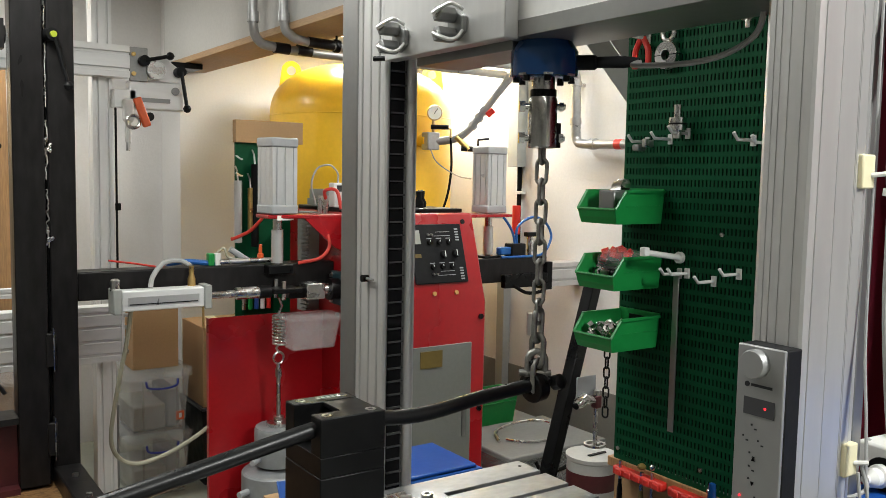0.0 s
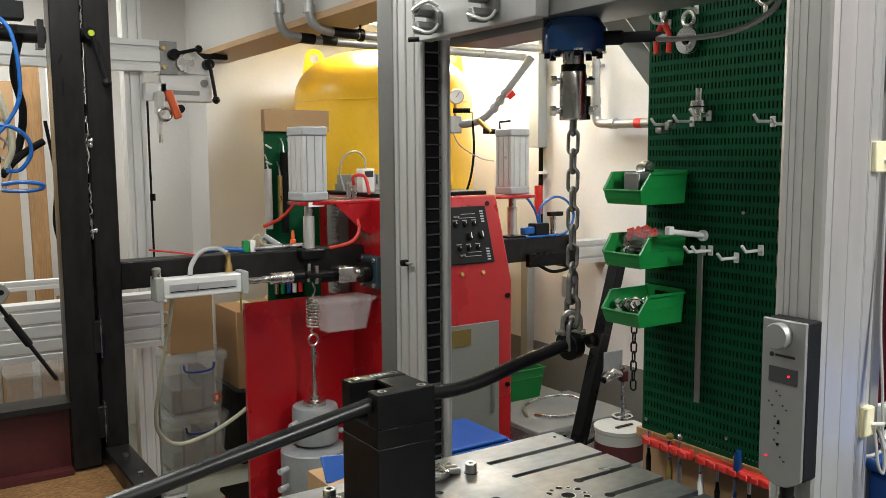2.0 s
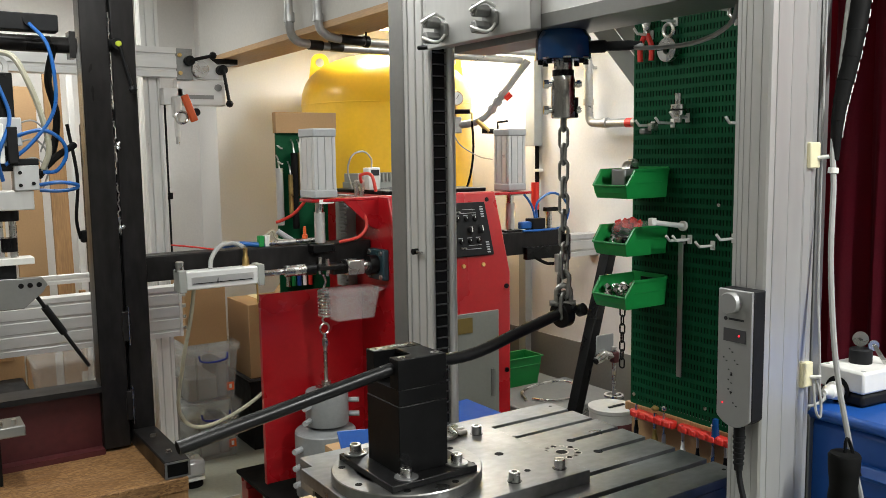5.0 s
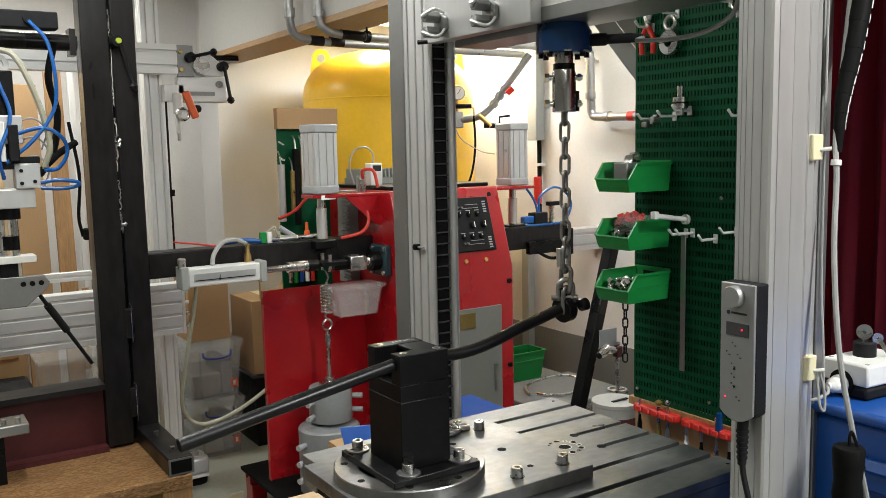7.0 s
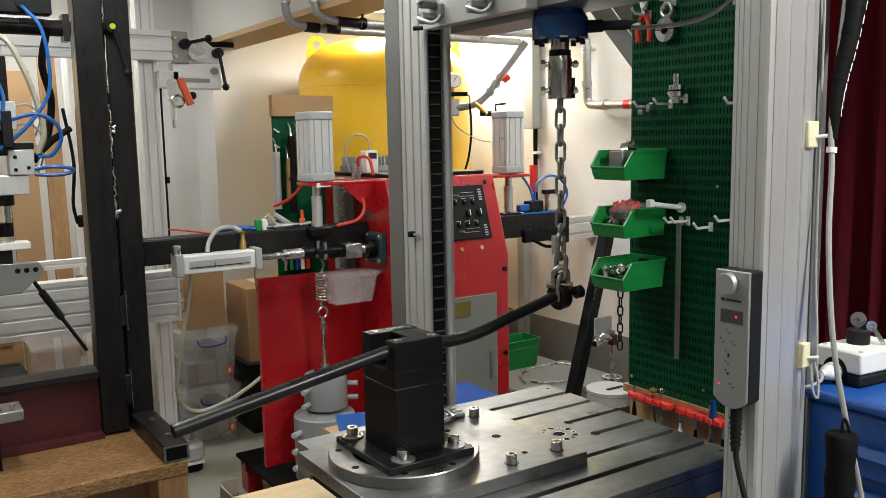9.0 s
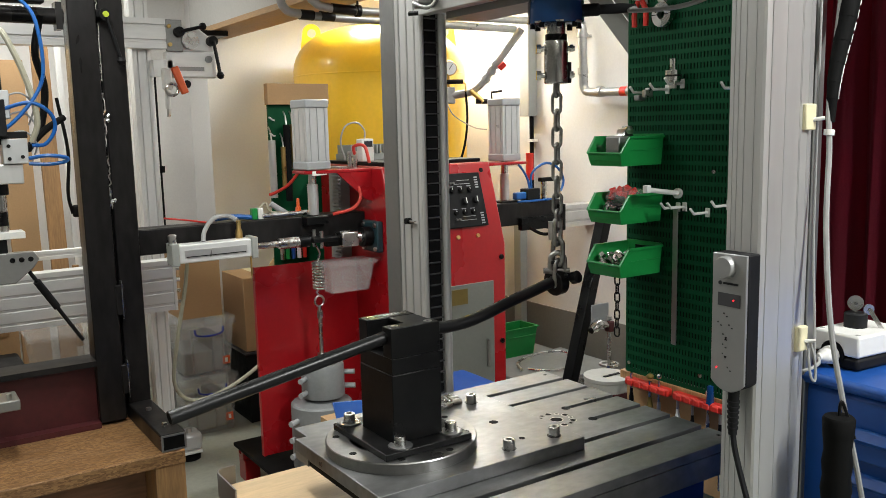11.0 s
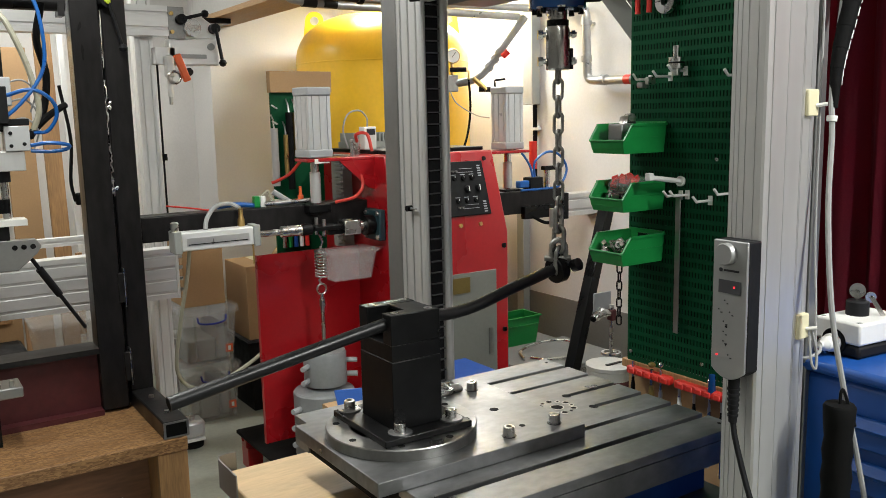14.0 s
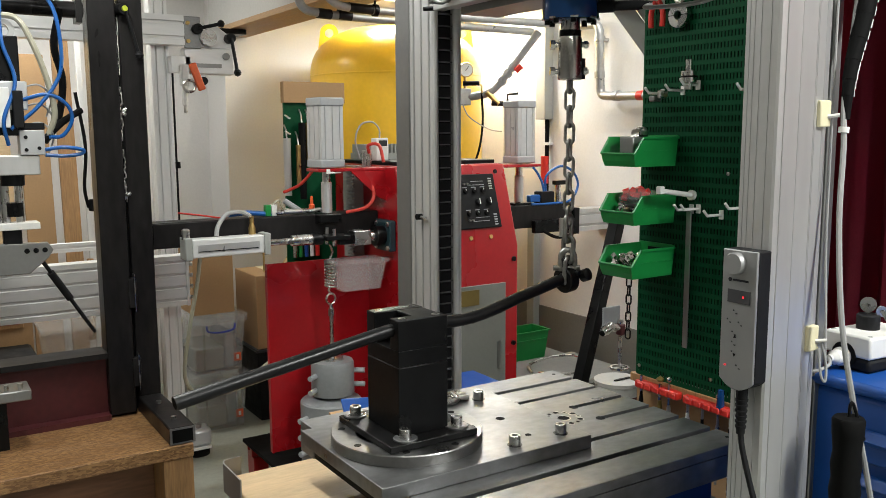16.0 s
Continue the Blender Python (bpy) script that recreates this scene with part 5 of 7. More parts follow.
def carton(x0, x1, y0, y1, z0, z1, label, flaps=True):
    c = thing("carton", label, "carton", "cardboard cartons")
    part("body", boxm(x0, x1, y0, y1, z0, z1), CARD, c, bevel=0.003)
    part("tape", boxm((x0 + x1) / 2 - 0.025, (x0 + x1) / 2 + 0.025, y0 - 0.001, y1 + 0.001, z1 - 0.0005, z1 + 0.0008), CREAM, c, "packing tape", smooth=False)
    if flaps:
        part("flap", boxm(0, 0.004, y0, y1, 0, 0.10, m=pose(x1, 0, z1, 0, 38, 0)), CARD, c, smooth=False)


pressure_tank()
outlet_pipe()
supply_pipes()
red_machine()
upright_cylinder(0.385, 1.945, 1.412, 1.695, 8, True)
upright_cylinder(1.415, 1.985, 1.405, 1.70, 3, True)
side_cylinder()
arm_gear()
hung_weights()
clear_box()
storage_box(0.0, "clear storage box with blue handles under another", "stacked storage boxes")
box_top = storage_box(0.3095, "clear storage box with blue handles stacked on another", "stacked storage boxes")
carton(0.13, 0.345, 3.04, 3.32, 0.6195, 0.965, "brown cardboard carton on the storage boxes", False)
carton(0.46, 0.74, 3.02, 3.35, 0.40, 0.80, "open brown cardboard carton behind the red sheet")
# Added crate, coloured dark for the shadowed stuff below the carton.
crate = thing("crate", "added dark crate in place of dark stuff under a carton", "crate")
part("tub", open_tub("", "", 0.45, 0.75, 3.01, 3.36, 0.0, 0.385, PLASTIC_BLACK, 0.02), PLASTIC_BLACK, crate, smooth=False)
part("lid", boxm(0.445, 0.755, 3.005, 3.365, 0.3855, 0.3992), DISPLAY, crate, "dark grey lid", bevel=0.004)

# tool board behind the red machine
def back_tool_board():
    b = thing("tool_board", "small green tool board with hung tools", "tool board")
    part("panel", boxm(0.40, 0.62, 2.42, 2.43, 0.90, 1.70), GREEN_BOARD, b, smooth=False)
    part("panel", boxm(0.621, 0.90, 2.42, 2.43, 0.90, 1.405), GREEN_BOARD, b, smooth=False)
    part("header", boxm(0.395, 0.70, 2.40, 2.44, 1.69, 1.785), CARD, b, "brown fibreboard header", bevel=0.002)
    for z in (1.62, 1.55):
        part("hook", sweep(bm_new(), [(0.43, 2.42, z), (0.40, 2.36, z), (0.37, 2.33, z + 0.012)], 0.004, 6), WHITE_PLASTIC, b)
    post = part("post", boxm(0.44, 0.48, 2.431, 2.47, 0.0, 1.70), ALU_GREY, b)
    for k, mat in enumerate((STEEL, GREEN_BIN, BLUE, DIAL, RED_PLASTIC)):
        part("tool_handle", sweep(bm_new(), [(0.43 + k * 0.028, 2.40, 0.98), (0.43 + k * 0.028, 2.40, 1.10)], 0.010, 10), mat, b)
    for name, x, z0, z1, r, mat in (("spring_balance", 0.40, 1.27, 1.53, 0.017, ALU), ("file", 0.455, 1.32, 1.50, 0.012, BRASS), ("dark_grip", 0.475, 1.25, 1.60, 0.016, RUBBER_AND_SHADE), ("file", 0.505, 1.40, 1.60, 0.012, BRASS)):
        part(name, sweep(bm_new(), [(x, 2.39, z0), (x, 2.39, z1)], r, 12), mat, b)
        part("hanging_eye", sweep(bm_new(), [(x, 2.39, z1), (x, 2.40, z1 + 0.04), (x, 2.42, z1 + 0.06)], 0.004, 6), STEEL, b)


back_tool_board()


# ---- the green tool wall ----
PX = 0.660


def peg_board():
    b = thing("peg_board", "tall dark green perforated tool board", "tool board")
    y0, y1, z0, z1, p, q = -0.03, 0.448, 0.860, 2.10, 0.0262, 0.0105
    bm = bm_new()
    nz, ny = int((z1 - z0) / p), int((y1 - y0) / q)
    sl_h, sl_w = 0.0150, 0.0040
    zz0 = z0 + 0.5 * (z1 - z0 - nz * p)
    yy0 = y0 + 0.5 * (y1 - y0 - ny * q)
    z = z0
    for i in range(nz + 1):
        top = zz0 + i * p + (p - sl_h) / 2 if i < nz else z1
        box(bm, PX, PX + 0.002, y0, y1, z, top)
        if i < nz:
            y = y0
            for j in range(ny + 1):
                end = yy0 + j * q + (q - sl_w) / 2 if j < ny else y1
                box(bm, PX, PX + 0.002, y, end, top, top + sl_h)
                y = end + sl_w
            z = top + sl_h
    part("perforated_sheet", bm, GREEN_BOARD, b, smooth=False)
    # Added black sheet gives the perforations their shade.
    part("backing", boxm(PX + 0.010, PX + 0.014, y0 + 0.01, y1 - 0.01, z0 + 0.01, z1 - 0.01), RUBBER_AND_SHADE, b, "added black sheet, shade behind the perforations", smooth=False)
    part("edge_fold", boxm(PX, PX + 0.03, y1, y1 + 0.002, z0, z1), GREEN_BOARD, b, smooth=False)
    part("bottom_fold", boxm(PX, PX + 0.03, y0, y1, z0 - 0.002, z0), GREEN_BOARD, b, smooth=False)
    part("wood_rail", boxm(PX - 0.004, PX + 0.03, y0, y1 + 0.02, z0 - 0.026, z0 - 0.002), PINE, b, "pale wooden rail", bevel=0.002)
    for y, z in ((0.436, 0.885), (0.15, 1.447), (0.18, 0.905)):
        part("screw", cyl(bm_new(), (PX - 0.003, y, z), (PX + 0.001, y, z), 0.005, 10), STEEL, b, "bright screw")
    for y in (0.0, 0.43):
        part("post", boxm(PX + 0.031, PX + 0.071, y - 0.02, y + 0.02, 0.0, 2.12), ALU_GREY, b, "grey upright post")
    part("lower_panel", boxm(PX + 0.02, PX + 0.03, y0, y1 + 0.015, 0.25, z0 - 0.027), CARD, b, "brown hardboard panel", smooth=False)
    return b


def tool_strip():
    s = thing("tool_strip", "red plastic tool holder strip with hung tools", "tool holder")
    for a, b in ((0.428, 0.268), (0.252, 0.03)):
        part("strip", boxm(PX - 0.028, PX - 0.0045, b, a, 0.826, 0.850), RED_PLASTIC, s, bevel=0.006)
        n = int((a - b) / 0.030)
        for k in range(n):
            y = b + 0.006 + k * 0.030
            part("prong", boxm(PX - 0.034, PX - 0.028, y, y + 0.019, 0.830, 0.846), RED_PLASTIC, s, bevel=0.004)
    tools = [(0.405, DARK, 0.007, 0.02), (0.335, YELLOW_TAPE, 0.009, 0.012), (0.302, STEEL, 0.006, 0.02), (0.235, WHITE_PLASTIC, 0.008, 0.004), (0.185, DARK, 0.007, 0.0), (0.135, STEEL, 0.006, 0.016), (0.095, DARK, 0.008, 0.0)]
    for y, mat, r, up in tools:
        part("tool_shaft", cyl(bm_new(), (PX - 0.022, y, 0.62 + up), (PX - 0.022, y, 0.845 + up), r * 0.55, 8), STEEL, s)
        part("tool_grip", lathe(bm_new(), [(r * 0.7, 0.68), (r, 0.69), (r, 0.775), (r * 0.6, 0.79), (r * 0.6, 0.80)], (PX - 0.022, y, up), 10), mat, s)
        if mat is YELLOW_TAPE or mat is STEEL:
            part("tool_head", lathe(bm_new(), [(r * 0.8, 0.852), (r * 1.2, 0.856), (r * 1.2, 0.861), (r * 0.5, 0.866)], (PX - 0.022, y, up), 10), mat if mat is YELLOW_TAPE else STEEL, s)
    part("blue_grip", lathe(bm_new(), [(0.006, 0.84), (0.011, 0.86), (0.008, 0.905), (0.0, 0.908)], (PX - 0.02, 0.130, -0.012), 12), BLUE_CELL, s, "dark blue grip")


def bin_mesh():
    """A stacking bin: low front lip, sides cut back at a slope, flat rim along the top and a ridge below it."""
    bm = bm_new()
    d, w, h, lip = 0.160, 0.126, 0.078, 0.034
    rows = []
    for s in (-1, 1):
        y = s * w / 2
        rows.append([bm.verts.new(p) for p in ((-d + 0.010, y * 0.90, 0.0), (-0.002, y * 0.90, 0.0), (0.0, y, h), (-d + 0.030, y, h), (-d, y * 0.97, lip), (-d + 0.004, y * 0.94, lip * 0.45))])
    a, b = rows
    bm.faces.new(a)
    bm.faces.new(b[::-1])
    for i, k in ((0, 1), (1, 2), (4, 5), (5, 0)):
        bm.faces.new((a[i], b[i], b[k], a[k]))
    bmesh.ops.recalc_face_normals(bm, faces=bm.faces)
    bmesh.ops.solidify(bm, geom=bm.faces[:], thickness=0.0025)
    for s in (-1, 1):
        y = s * w / 2
        lo, hi = sorted((y - s * 0.001, y + s * 0.0045))
        box(bm, -d + 0.030, 0.0, lo, hi, h - 0.006, h)
        lo, hi = sorted((y * 0.945, y * 0.975))
        box(bm, -d + 0.036, -0.004, lo, hi, 0.040, 0.0425)
        # the sloping front edge of the side, thickened
        p, e = Vector((-d + 0.030, y, h - 0.003)), Vector((-d, y * 0.97, lip))
        sweep(bm, [p, e], 0.003, 6)
    sweep(bm, [(-d, -w * 0.485, lip), (-d, w * 0.485, lip)], 0.0032, 6)
    box(bm, -0.004, 0.0, -w / 2, w / 2, h - 0.004, h + 0.004)
    return bm


BIN = mesh_of("bin_shell", bin_mesh(), GREEN_BIN)
for z, label in ((1.462, "green stacking bin holding a metal clamp"), (1.309, "green stacking bin holding bagged red parts"), (1.166, "green stacking bin holding shiny nuts and fittings")):
    b = thing("storage_bin", label, "storage bin", "green bins on the board", pose(PX - 0.003, 0.378, z))
    shell = new("shell", BIN)
    shell.parent = b
    part("hanger", boxm(-0.006, 0.003, -0.03, 0.03, 0.05, 0.07), DARK, b)
c = thing("metal_clamp", "bright pipe clamp lying in a green bin", "clamp")
part("band", lathe(bm_new(), [(0.030, -0.012), (0.034, -0.012), (0.034, 0.012), (0.030, 0.012)], (0, 0, 0), 28, m=pose(0.575, 0.375, 1.528, 80, 20, 20)), STEEL, c)
part("body", boxm(0.525, 0.575, 0.35, 0.40, 1.466, 1.54), ALU_GREY, c, "grey metal block", bevel=0.004)
part("screw", lathe(bm_new(), [(0.016, 0), (0.018, 0.01), (0.012, 0.02), (0.0, 0.022)], (0.59, 0.385, 1.545), 16), STEEL, c)
c = thing("parts_bag", "clear bag of small red parts in a bin", "parts bag")
bag = bm_new()
for k in range(14):
    random.seed(k)
    x, y, z = random.uniform(0.55, 0.635), random.uniform(0.335, 0.42), 1.375 + random.uniform(0, 0.025)
    box(bag, -0.012, 0.012, -0.008, 0.008, -0.006, 0.006, m=pose(x, y, z, random.uniform(-40, 40), random.uniform(-40, 40), random.uniform(0, 90)))
tagged(part("red_parts", bag, RED_PLASTIC, c, "small red plastic parts", smooth=False), kind="stuff")
part("film", lathe(bm_new(), [(0.05, -0.02), (0.058, 0.0), (0.045, 0.02), (0.0, 0.03)], (0.585, 0.378, 1.375), 14), CLOUDY, c, "crumpled clear film")
part("filling", boxm(0.535, 0.63, 0.33, 0.425, 1.313, 1.356), DARK, c, "dark small parts", bevel=0.01)
for z, n in ((1.184, 44), (1.322, 14)):
    heap = thing("fittings", "loose bright nuts and fittings in a bin", "fittings")
    nuts = bm_new()
    random.seed(n)
    for k in range(n):
        m = pose(random.uniform(0.52, 0.63), random.uniform(0.335, 0.42), z + random.uniform(0.0, 0.035), random.uniform(-70, 70), random.uniform(-70, 70), 0)
        lathe(nuts, [(0.006, -0.006), (0.011, -0.006), (0.011, 0.006), (0.006, 0.006)], (0, 0, 0), 6 + 6 * (k % 2), m=m)
    tagged(part("nuts", nuts, STEEL, heap, smooth=False), kind="stuff")


def peg_hook(y, z, length=0.07, rise=0.014, mat=None):
    h = thing("peg_hook", "white plastic hook on the green board", "hook", "white board hooks")
    part("plate", boxm(PX - 0.005, PX - 0.0005, y - 0.0065, y + 0.0065, z - 0.012, z + 0.012), mat or WHITE_PLASTIC, h, bevel=0.001)
    part("prong", sweep(bm_new(), [(PX - 0.003, y, z), (PX - length * 0.8, y, z), (PX - length, y, z + rise)], 0.0036, 8), mat or WHITE_PLASTIC, h)
    return h


for y, z in ((0.080, 1.652), (0.100, 1.365), (0.13, 1.93), (0.165, 1.342), (0.30, 1.925), (0.385, 1.90), (0.375, 1.655), (0.305, 1.660), (0.255, 1.672), (0.262, 1.350), (0.240, 1.352)):
    peg_hook(y, z)
h = thing("paper_roll_peg", "white plastic roll holder peg", "holder")
part("peg", cyl(bm_new(), (PX - 0.006, 0.262, 1.387), (PX - 0.118, 0.264, 1.402), 0.0068, 16), WHITE_PLASTIC, h)
part("rosette", cyl(bm_new(), (PX - 0.0008, 0.262, 1.386), (PX - 0.009, 0.262, 1.387), 0.0135, 22), WHITE_PLASTIC, h)
part("clip", boxm(PX - 0.128, PX - 0.112, 0.256, 0.272, 1.394, 1.414), WHITE_PLASTIC, h, bevel=0.002)
r = thing("steel_ruler", "long grey steel bar hanging on the board", "bar")
part("bar", boxm(PX - 0.014, PX - 0.010, 0.254, 0.270, 0.975, 1.345), ALU_GREY, r, bevel=0.001)
r = thing("pliers", "red handled pliers hanging on the board", "pliers")
for s in (-1, 1):
    part("handle", sweep(bm_new(), curve_pts([(PX - 0.018, 0.390 + s * 0.004, 1.90), (PX - 0.018, 0.390 + s * 0.020, 1.87), (PX - 0.018, 0.390 + s * 0.020, 1.83)], 4), 0.0075, 10), RED_PLASTIC, r, "red grip")
    part("jaw", sweep(bm_new(), [(PX - 0.018, 0.390 + s * 0.004, 1.90), (PX - 0.018, 0.390 - s * 0.010, 1.94), (PX - 0.018, 0.390 - s * 0.004, 1.965)], [0.007, 0.007, 0.003], 8), STEEL, r)
part("pivot", cyl(bm_new(), (PX - 0.016, 0.390, 1.908), (PX - 0.010, 0.390, 1.908), 0.009, 12), STEEL, r)
for y, z, rad, lab in ((0.312, 1.903, 0.017, "bright steel eye nut hanging on the board"), (0.098, 1.925, 0.020, "bright steel eye bolt hanging on the board")):
    e = thing("eye_bolt", lab, "eye bolt", "hung eye bolts")
    pts = [(PX - 0.016, y + rad * math.cos(k * math.tau / 20), z + rad * math.sin(k * math.tau / 20)) for k in range(20)]
    part("eye", sweep(bm_new(), pts, 0.0055, 8, closed=True), STEEL, e)
    part("shank", cyl(bm_new(), (PX - 0.016, y, z - rad), (PX - 0.016, y, z - rad - 0.018), 0.006, 10), STEEL, e)
e = thing("split_collar", "bright split shaft collar hanging on the board", "collar")
cm = pose(PX - 0.016, 0.313, 1.853, 90, 0, 90)
part("collar", lathe(bm_new(), [(0.012, -0.008), (0.031, -0.008), (0.032, -0.007), (0.032, 0.007), (0.031, 0.008), (0.012, 0.008)], (0, 0, 0), 36, m=cm), STEEL, e)
for a, b in ((0.0125, 0.0322), (-0.0322, -0.0125)):
    part("split_line", boxm(a, b, -0.001, 0.001, -0.0084, 0.0084, m=cm), DARK, e, smooth=False)
e = thing("shaft_coupling", "small bright shaft coupling on white hooks", "coupling")
cx, cy, cz = PX - 0.035, 0.258, 1.690
part("stub", cyl(bm_new(), (cx, cy, cz - 0.03), (cx, cy, cz + 0.045), 0.009, 16), STEEL, e)
for z in (-0.012, 0.004):
    part("disc", cyl(bm_new(), (cx, cy, cz + z), (cx, cy, cz + z + 0.012), 0.020, 24), STEEL, e)
part("band", cyl(bm_new(), (cx, cy, cz), (cx, cy, cz + 0.004), 0.0205, 24), DARK, e)
e = thing("gripper", "small grey metal gripper hung on the board", "gripper")
part("body", boxm(PX - 0.06, PX - 0.03, 0.352, 0.372, 1.632, 1.648), ALU_GREY, e, bevel=0.004)
part("jaw", boxm(PX - 0.065, PX - 0.035, 0.325, 0.337, 1.640, 1.660), STEEL, e, bevel=0.003)

peg_board()
tool_strip()

# chain hung beside the board
hc = thing("hanging_chain", "thin steel chain hanging beside the tool board", "chain")
small = link_mesh(0.034, 0.020, 0.005)
small.materials[0] = DARK
small.shade_smooth()
for k in range(10):
    ob = new("link", small)
    ob.parent = hc
    ob.matrix_basis = pose(PX - 0.01, 0.476, 1.20 - k * 0.0255, 0, 0, 90 * (k % 2) + 20)

hc = thing("hanging_chain", "thin steel chain hanging on the tool board", "chain")
link2 = link_mesh(0.034, 0.020, 0.005)
link2.materials[0] = CHAIN
link2.shade_smooth()
for k in range(15):
    ob = new("link", link2)
    ob.parent = hc
    ob.matrix_basis = pose(PX - 0.02, 0.036, 1.63 - k * 0.0255, 0, 0, 90 * (k % 2) + 20)
peg_hook(0.036, 1.645)

# leaning stand and clutter on the floor beyond the table
s = thing("leaning_stand", "black steel tube leaning beside the tool board", "stand")
part("tube", boxm(-0.022, 0.022, -0.020, 0.020, 0, 1.36, m=pose(0.556, 0.80, 0.0, 0, 19.4, 10)), DARK, s, bevel=0.004)
part("bracket", boxm(0.871, 0.950, 0.812, 0.818, 0.884, 0.963), GREY_PLASTIC, s, "grey sheet bracket", bevel=0.002)
t = thing("tap_valve", "chrome spray tap with red valve on the stand", "tap")
bx, bz, rx, rz = 0.870, 0.887, 0.939, 0.885
part("body", sweep(bm_new(), [(bx - 0.012, 0.80, bz - 0.006), (bx, 0.80, bz), (bx + 0.022, 0.80, bz + 0.012), (rx - 0.012, 0.80, rz + 0.004)], [0.012, 0.017, 0.017, 0.013], 16), STEEL, t, "chrome spray body")
part("nozzle", cyl(bm_new(), (bx - 0.013, 0.799, bz - 0.0065), (bx - 0.018, 0.798, bz - 0.009), 0.010, 14), RUBBER_AND_SHADE, t, "black nozzle")
part("red_valve", boxm(rx - 0.011, rx + 0.013, 0.785, 0.812, rz - 0.022, rz + 0.018), MAROON, t, "dark red valve block", bevel=0.005)
part("valve_cap", cyl(bm_new(), (rx, 0.798, rz + 0.018), (rx, 0.798, rz + 0.034), 0.009, 14), STEEL, t)
part("stem", cyl(bm_new(), (rx, 0.798, 0.749), (rx, 0.798, rz - 0.022), 0.0065, 12), STEEL, t, "steel stem")
part("foot", lathe(bm_new(), [(0.026, 0.745), (0.034, 0.745), (0.034, 0.752), (0.026, 0.752)], (rx, 0.798, 0), 28), STEEL, t, "bright ring foot")
part("foot_bar", boxm(rx - 0.028, rx + 0.028, 0.793, 0.803, 0.746, 0.751), STEEL, t)
t = thing("paint_tin", "white tin with dark red band and flat lid", "tin")
part("tin", lathe(bm_new(), [(0.088, 0.028), (0.088, 0.50), (0.088, 0.615), (0.092, 0.62), (0.092, 0.632), (0.085, 0.634), (0.0, 0.632)], (1.185, 1.055, -0.028), 36), TIN_LID, t)
part("band", lathe(bm_new(), [(0.0885, 0.52), (0.0895, 0.525), (0.0895, 0.575), (0.0885, 0.58)], (1.185, 1.055, -0.028), 36), MAROON, t, "dark red band")
part("spatula", boxm(1.15, 1.23, 1.03, 1.042, 0.6065, 0.610), DARK, t)
b = thing("storage_box", "low clear storage box with black handles", "storage box")
part("tub", open_tub("", "", 1.28, 1.80, 1.62, 2.02, 0.0, 0.385, CLEAR, 0.03), CLEAR, b, smooth=False)
part("lid", boxm(1.265, 1.815, 1.605, 2.035, 0.386, 0.41), GREY_LID, b, "translucent grey lid", bevel=0.006)
part("handle", sweep(bm_new(), curve_pts([(1.40, 1.60, 0.375), (1.42, 1.585, 0.34), (1.50, 1.58, 0.325), (1.58, 1.585, 0.34), (1.60, 1.60, 0.375)], 4), 0.008, 8), RUBBER_AND_SHADE, b, "black handle")
part("contents", boxm(1.33, 1.75, 1.67, 1.97, 0.008, 0.26), DISPLAY, b, bevel=0.01)
w = thing("cable_coil", "coiled steel cable lying on a box lid", "cable")
hose("coil", [(1.36, 1.80, 0.42), (1.42, 1.90, 0.425), (1.55, 1.92, 0.44), (1.66, 1.85, 0.45), (1.67, 1.75, 0.43), (1.58, 1.70, 0.42), (1.45, 1.72, 0.42), (1.40, 1.80, 0.418)], 0.006, STEEL, w)
part("fitting", cyl(bm_new(), (1.66, 1.74, 0.425), (1.70, 1.77, 0.44), 0.015, 12), DARK, w, "dark fitting")
b = thing("storage_bin", "green stacking bin standing near the wall", "storage bin", m=pose(1.80, 2.16, 0.381, 0, 0, 0))
part("tub", open_tub("", "", -0.32, -0.105, -0.075, 0.065, 0.0, 0.155, GREEN_BIN, 0.015), GREEN_BIN, b, smooth=False)
part("side_ridge", boxm(-0.315, -0.11, -0.0765, -0.066, 0.105, 0.111), GREEN_BIN, b, bevel=0.002)
b = thing("storage_box", "grey crate under the green bin", "crate")
part("crate", boxm(1.42, 1.84, 2.037, 2.30, 0.0, 0.38), DADO, b, bevel=0.01)
b = thing("blue_tray", "bright blue plastic tray behind the T-slot table", "tray")
part("tray", open_tub("", "", 0.25, 0.66, 1.02, 1.28, 0.58, 0.66, BLUE, 0.02), BLUE, b, smooth=False)
part("lid", boxm(0.255, 0.655, 1.025, 1.275, 0.661, 0.672), BLUE, b, bevel=0.004)
part("pedestal", boxm(0.30, 0.62, 1.06, 1.25, 0.0, 0.58), CARD, b, "carton below the tray")
b = thing("blue_tray", "blue plastic lid leaning under the table edge", "lid")
part("lid", boxm(-0.02, 0.13, 0.0, 0.006, 0.0, 0.075, m=pose(-0.02, 0.93, 0.70, -32, 10, 12)), BLUE, b, bevel=0.004)
part("support", boxm(-0.04, 0.13, 0.88, 1.05, 0.0, 0.70), CARD, b, "carton under the lid")
r = thing("spanners", "bundle of bright steel pins on the table", "pins")
for ax, ay, bx, by in ((-0.178, 0.178, -0.140, 0.176), (-0.186, 0.164, -0.138, 0.158), (-0.200, 0.150, -0.141, 0.141)):
    part("pin", cyl(bm_new(), (ax, ay, T + 0.0315), (bx, by, T + 0.0315), 0.0058, 12), STEEL, r)
part("shackle", sweep(bm_new(), curve_pts([(-0.205, 0.136, T + 0.031), (-0.188, 0.128, T + 0.033), (-0.172, 0.134, T + 0.035), (-0.176, 0.150, T + 0.044)], 5), 0.0055, 10), STEEL, r, "bright bent shackle")

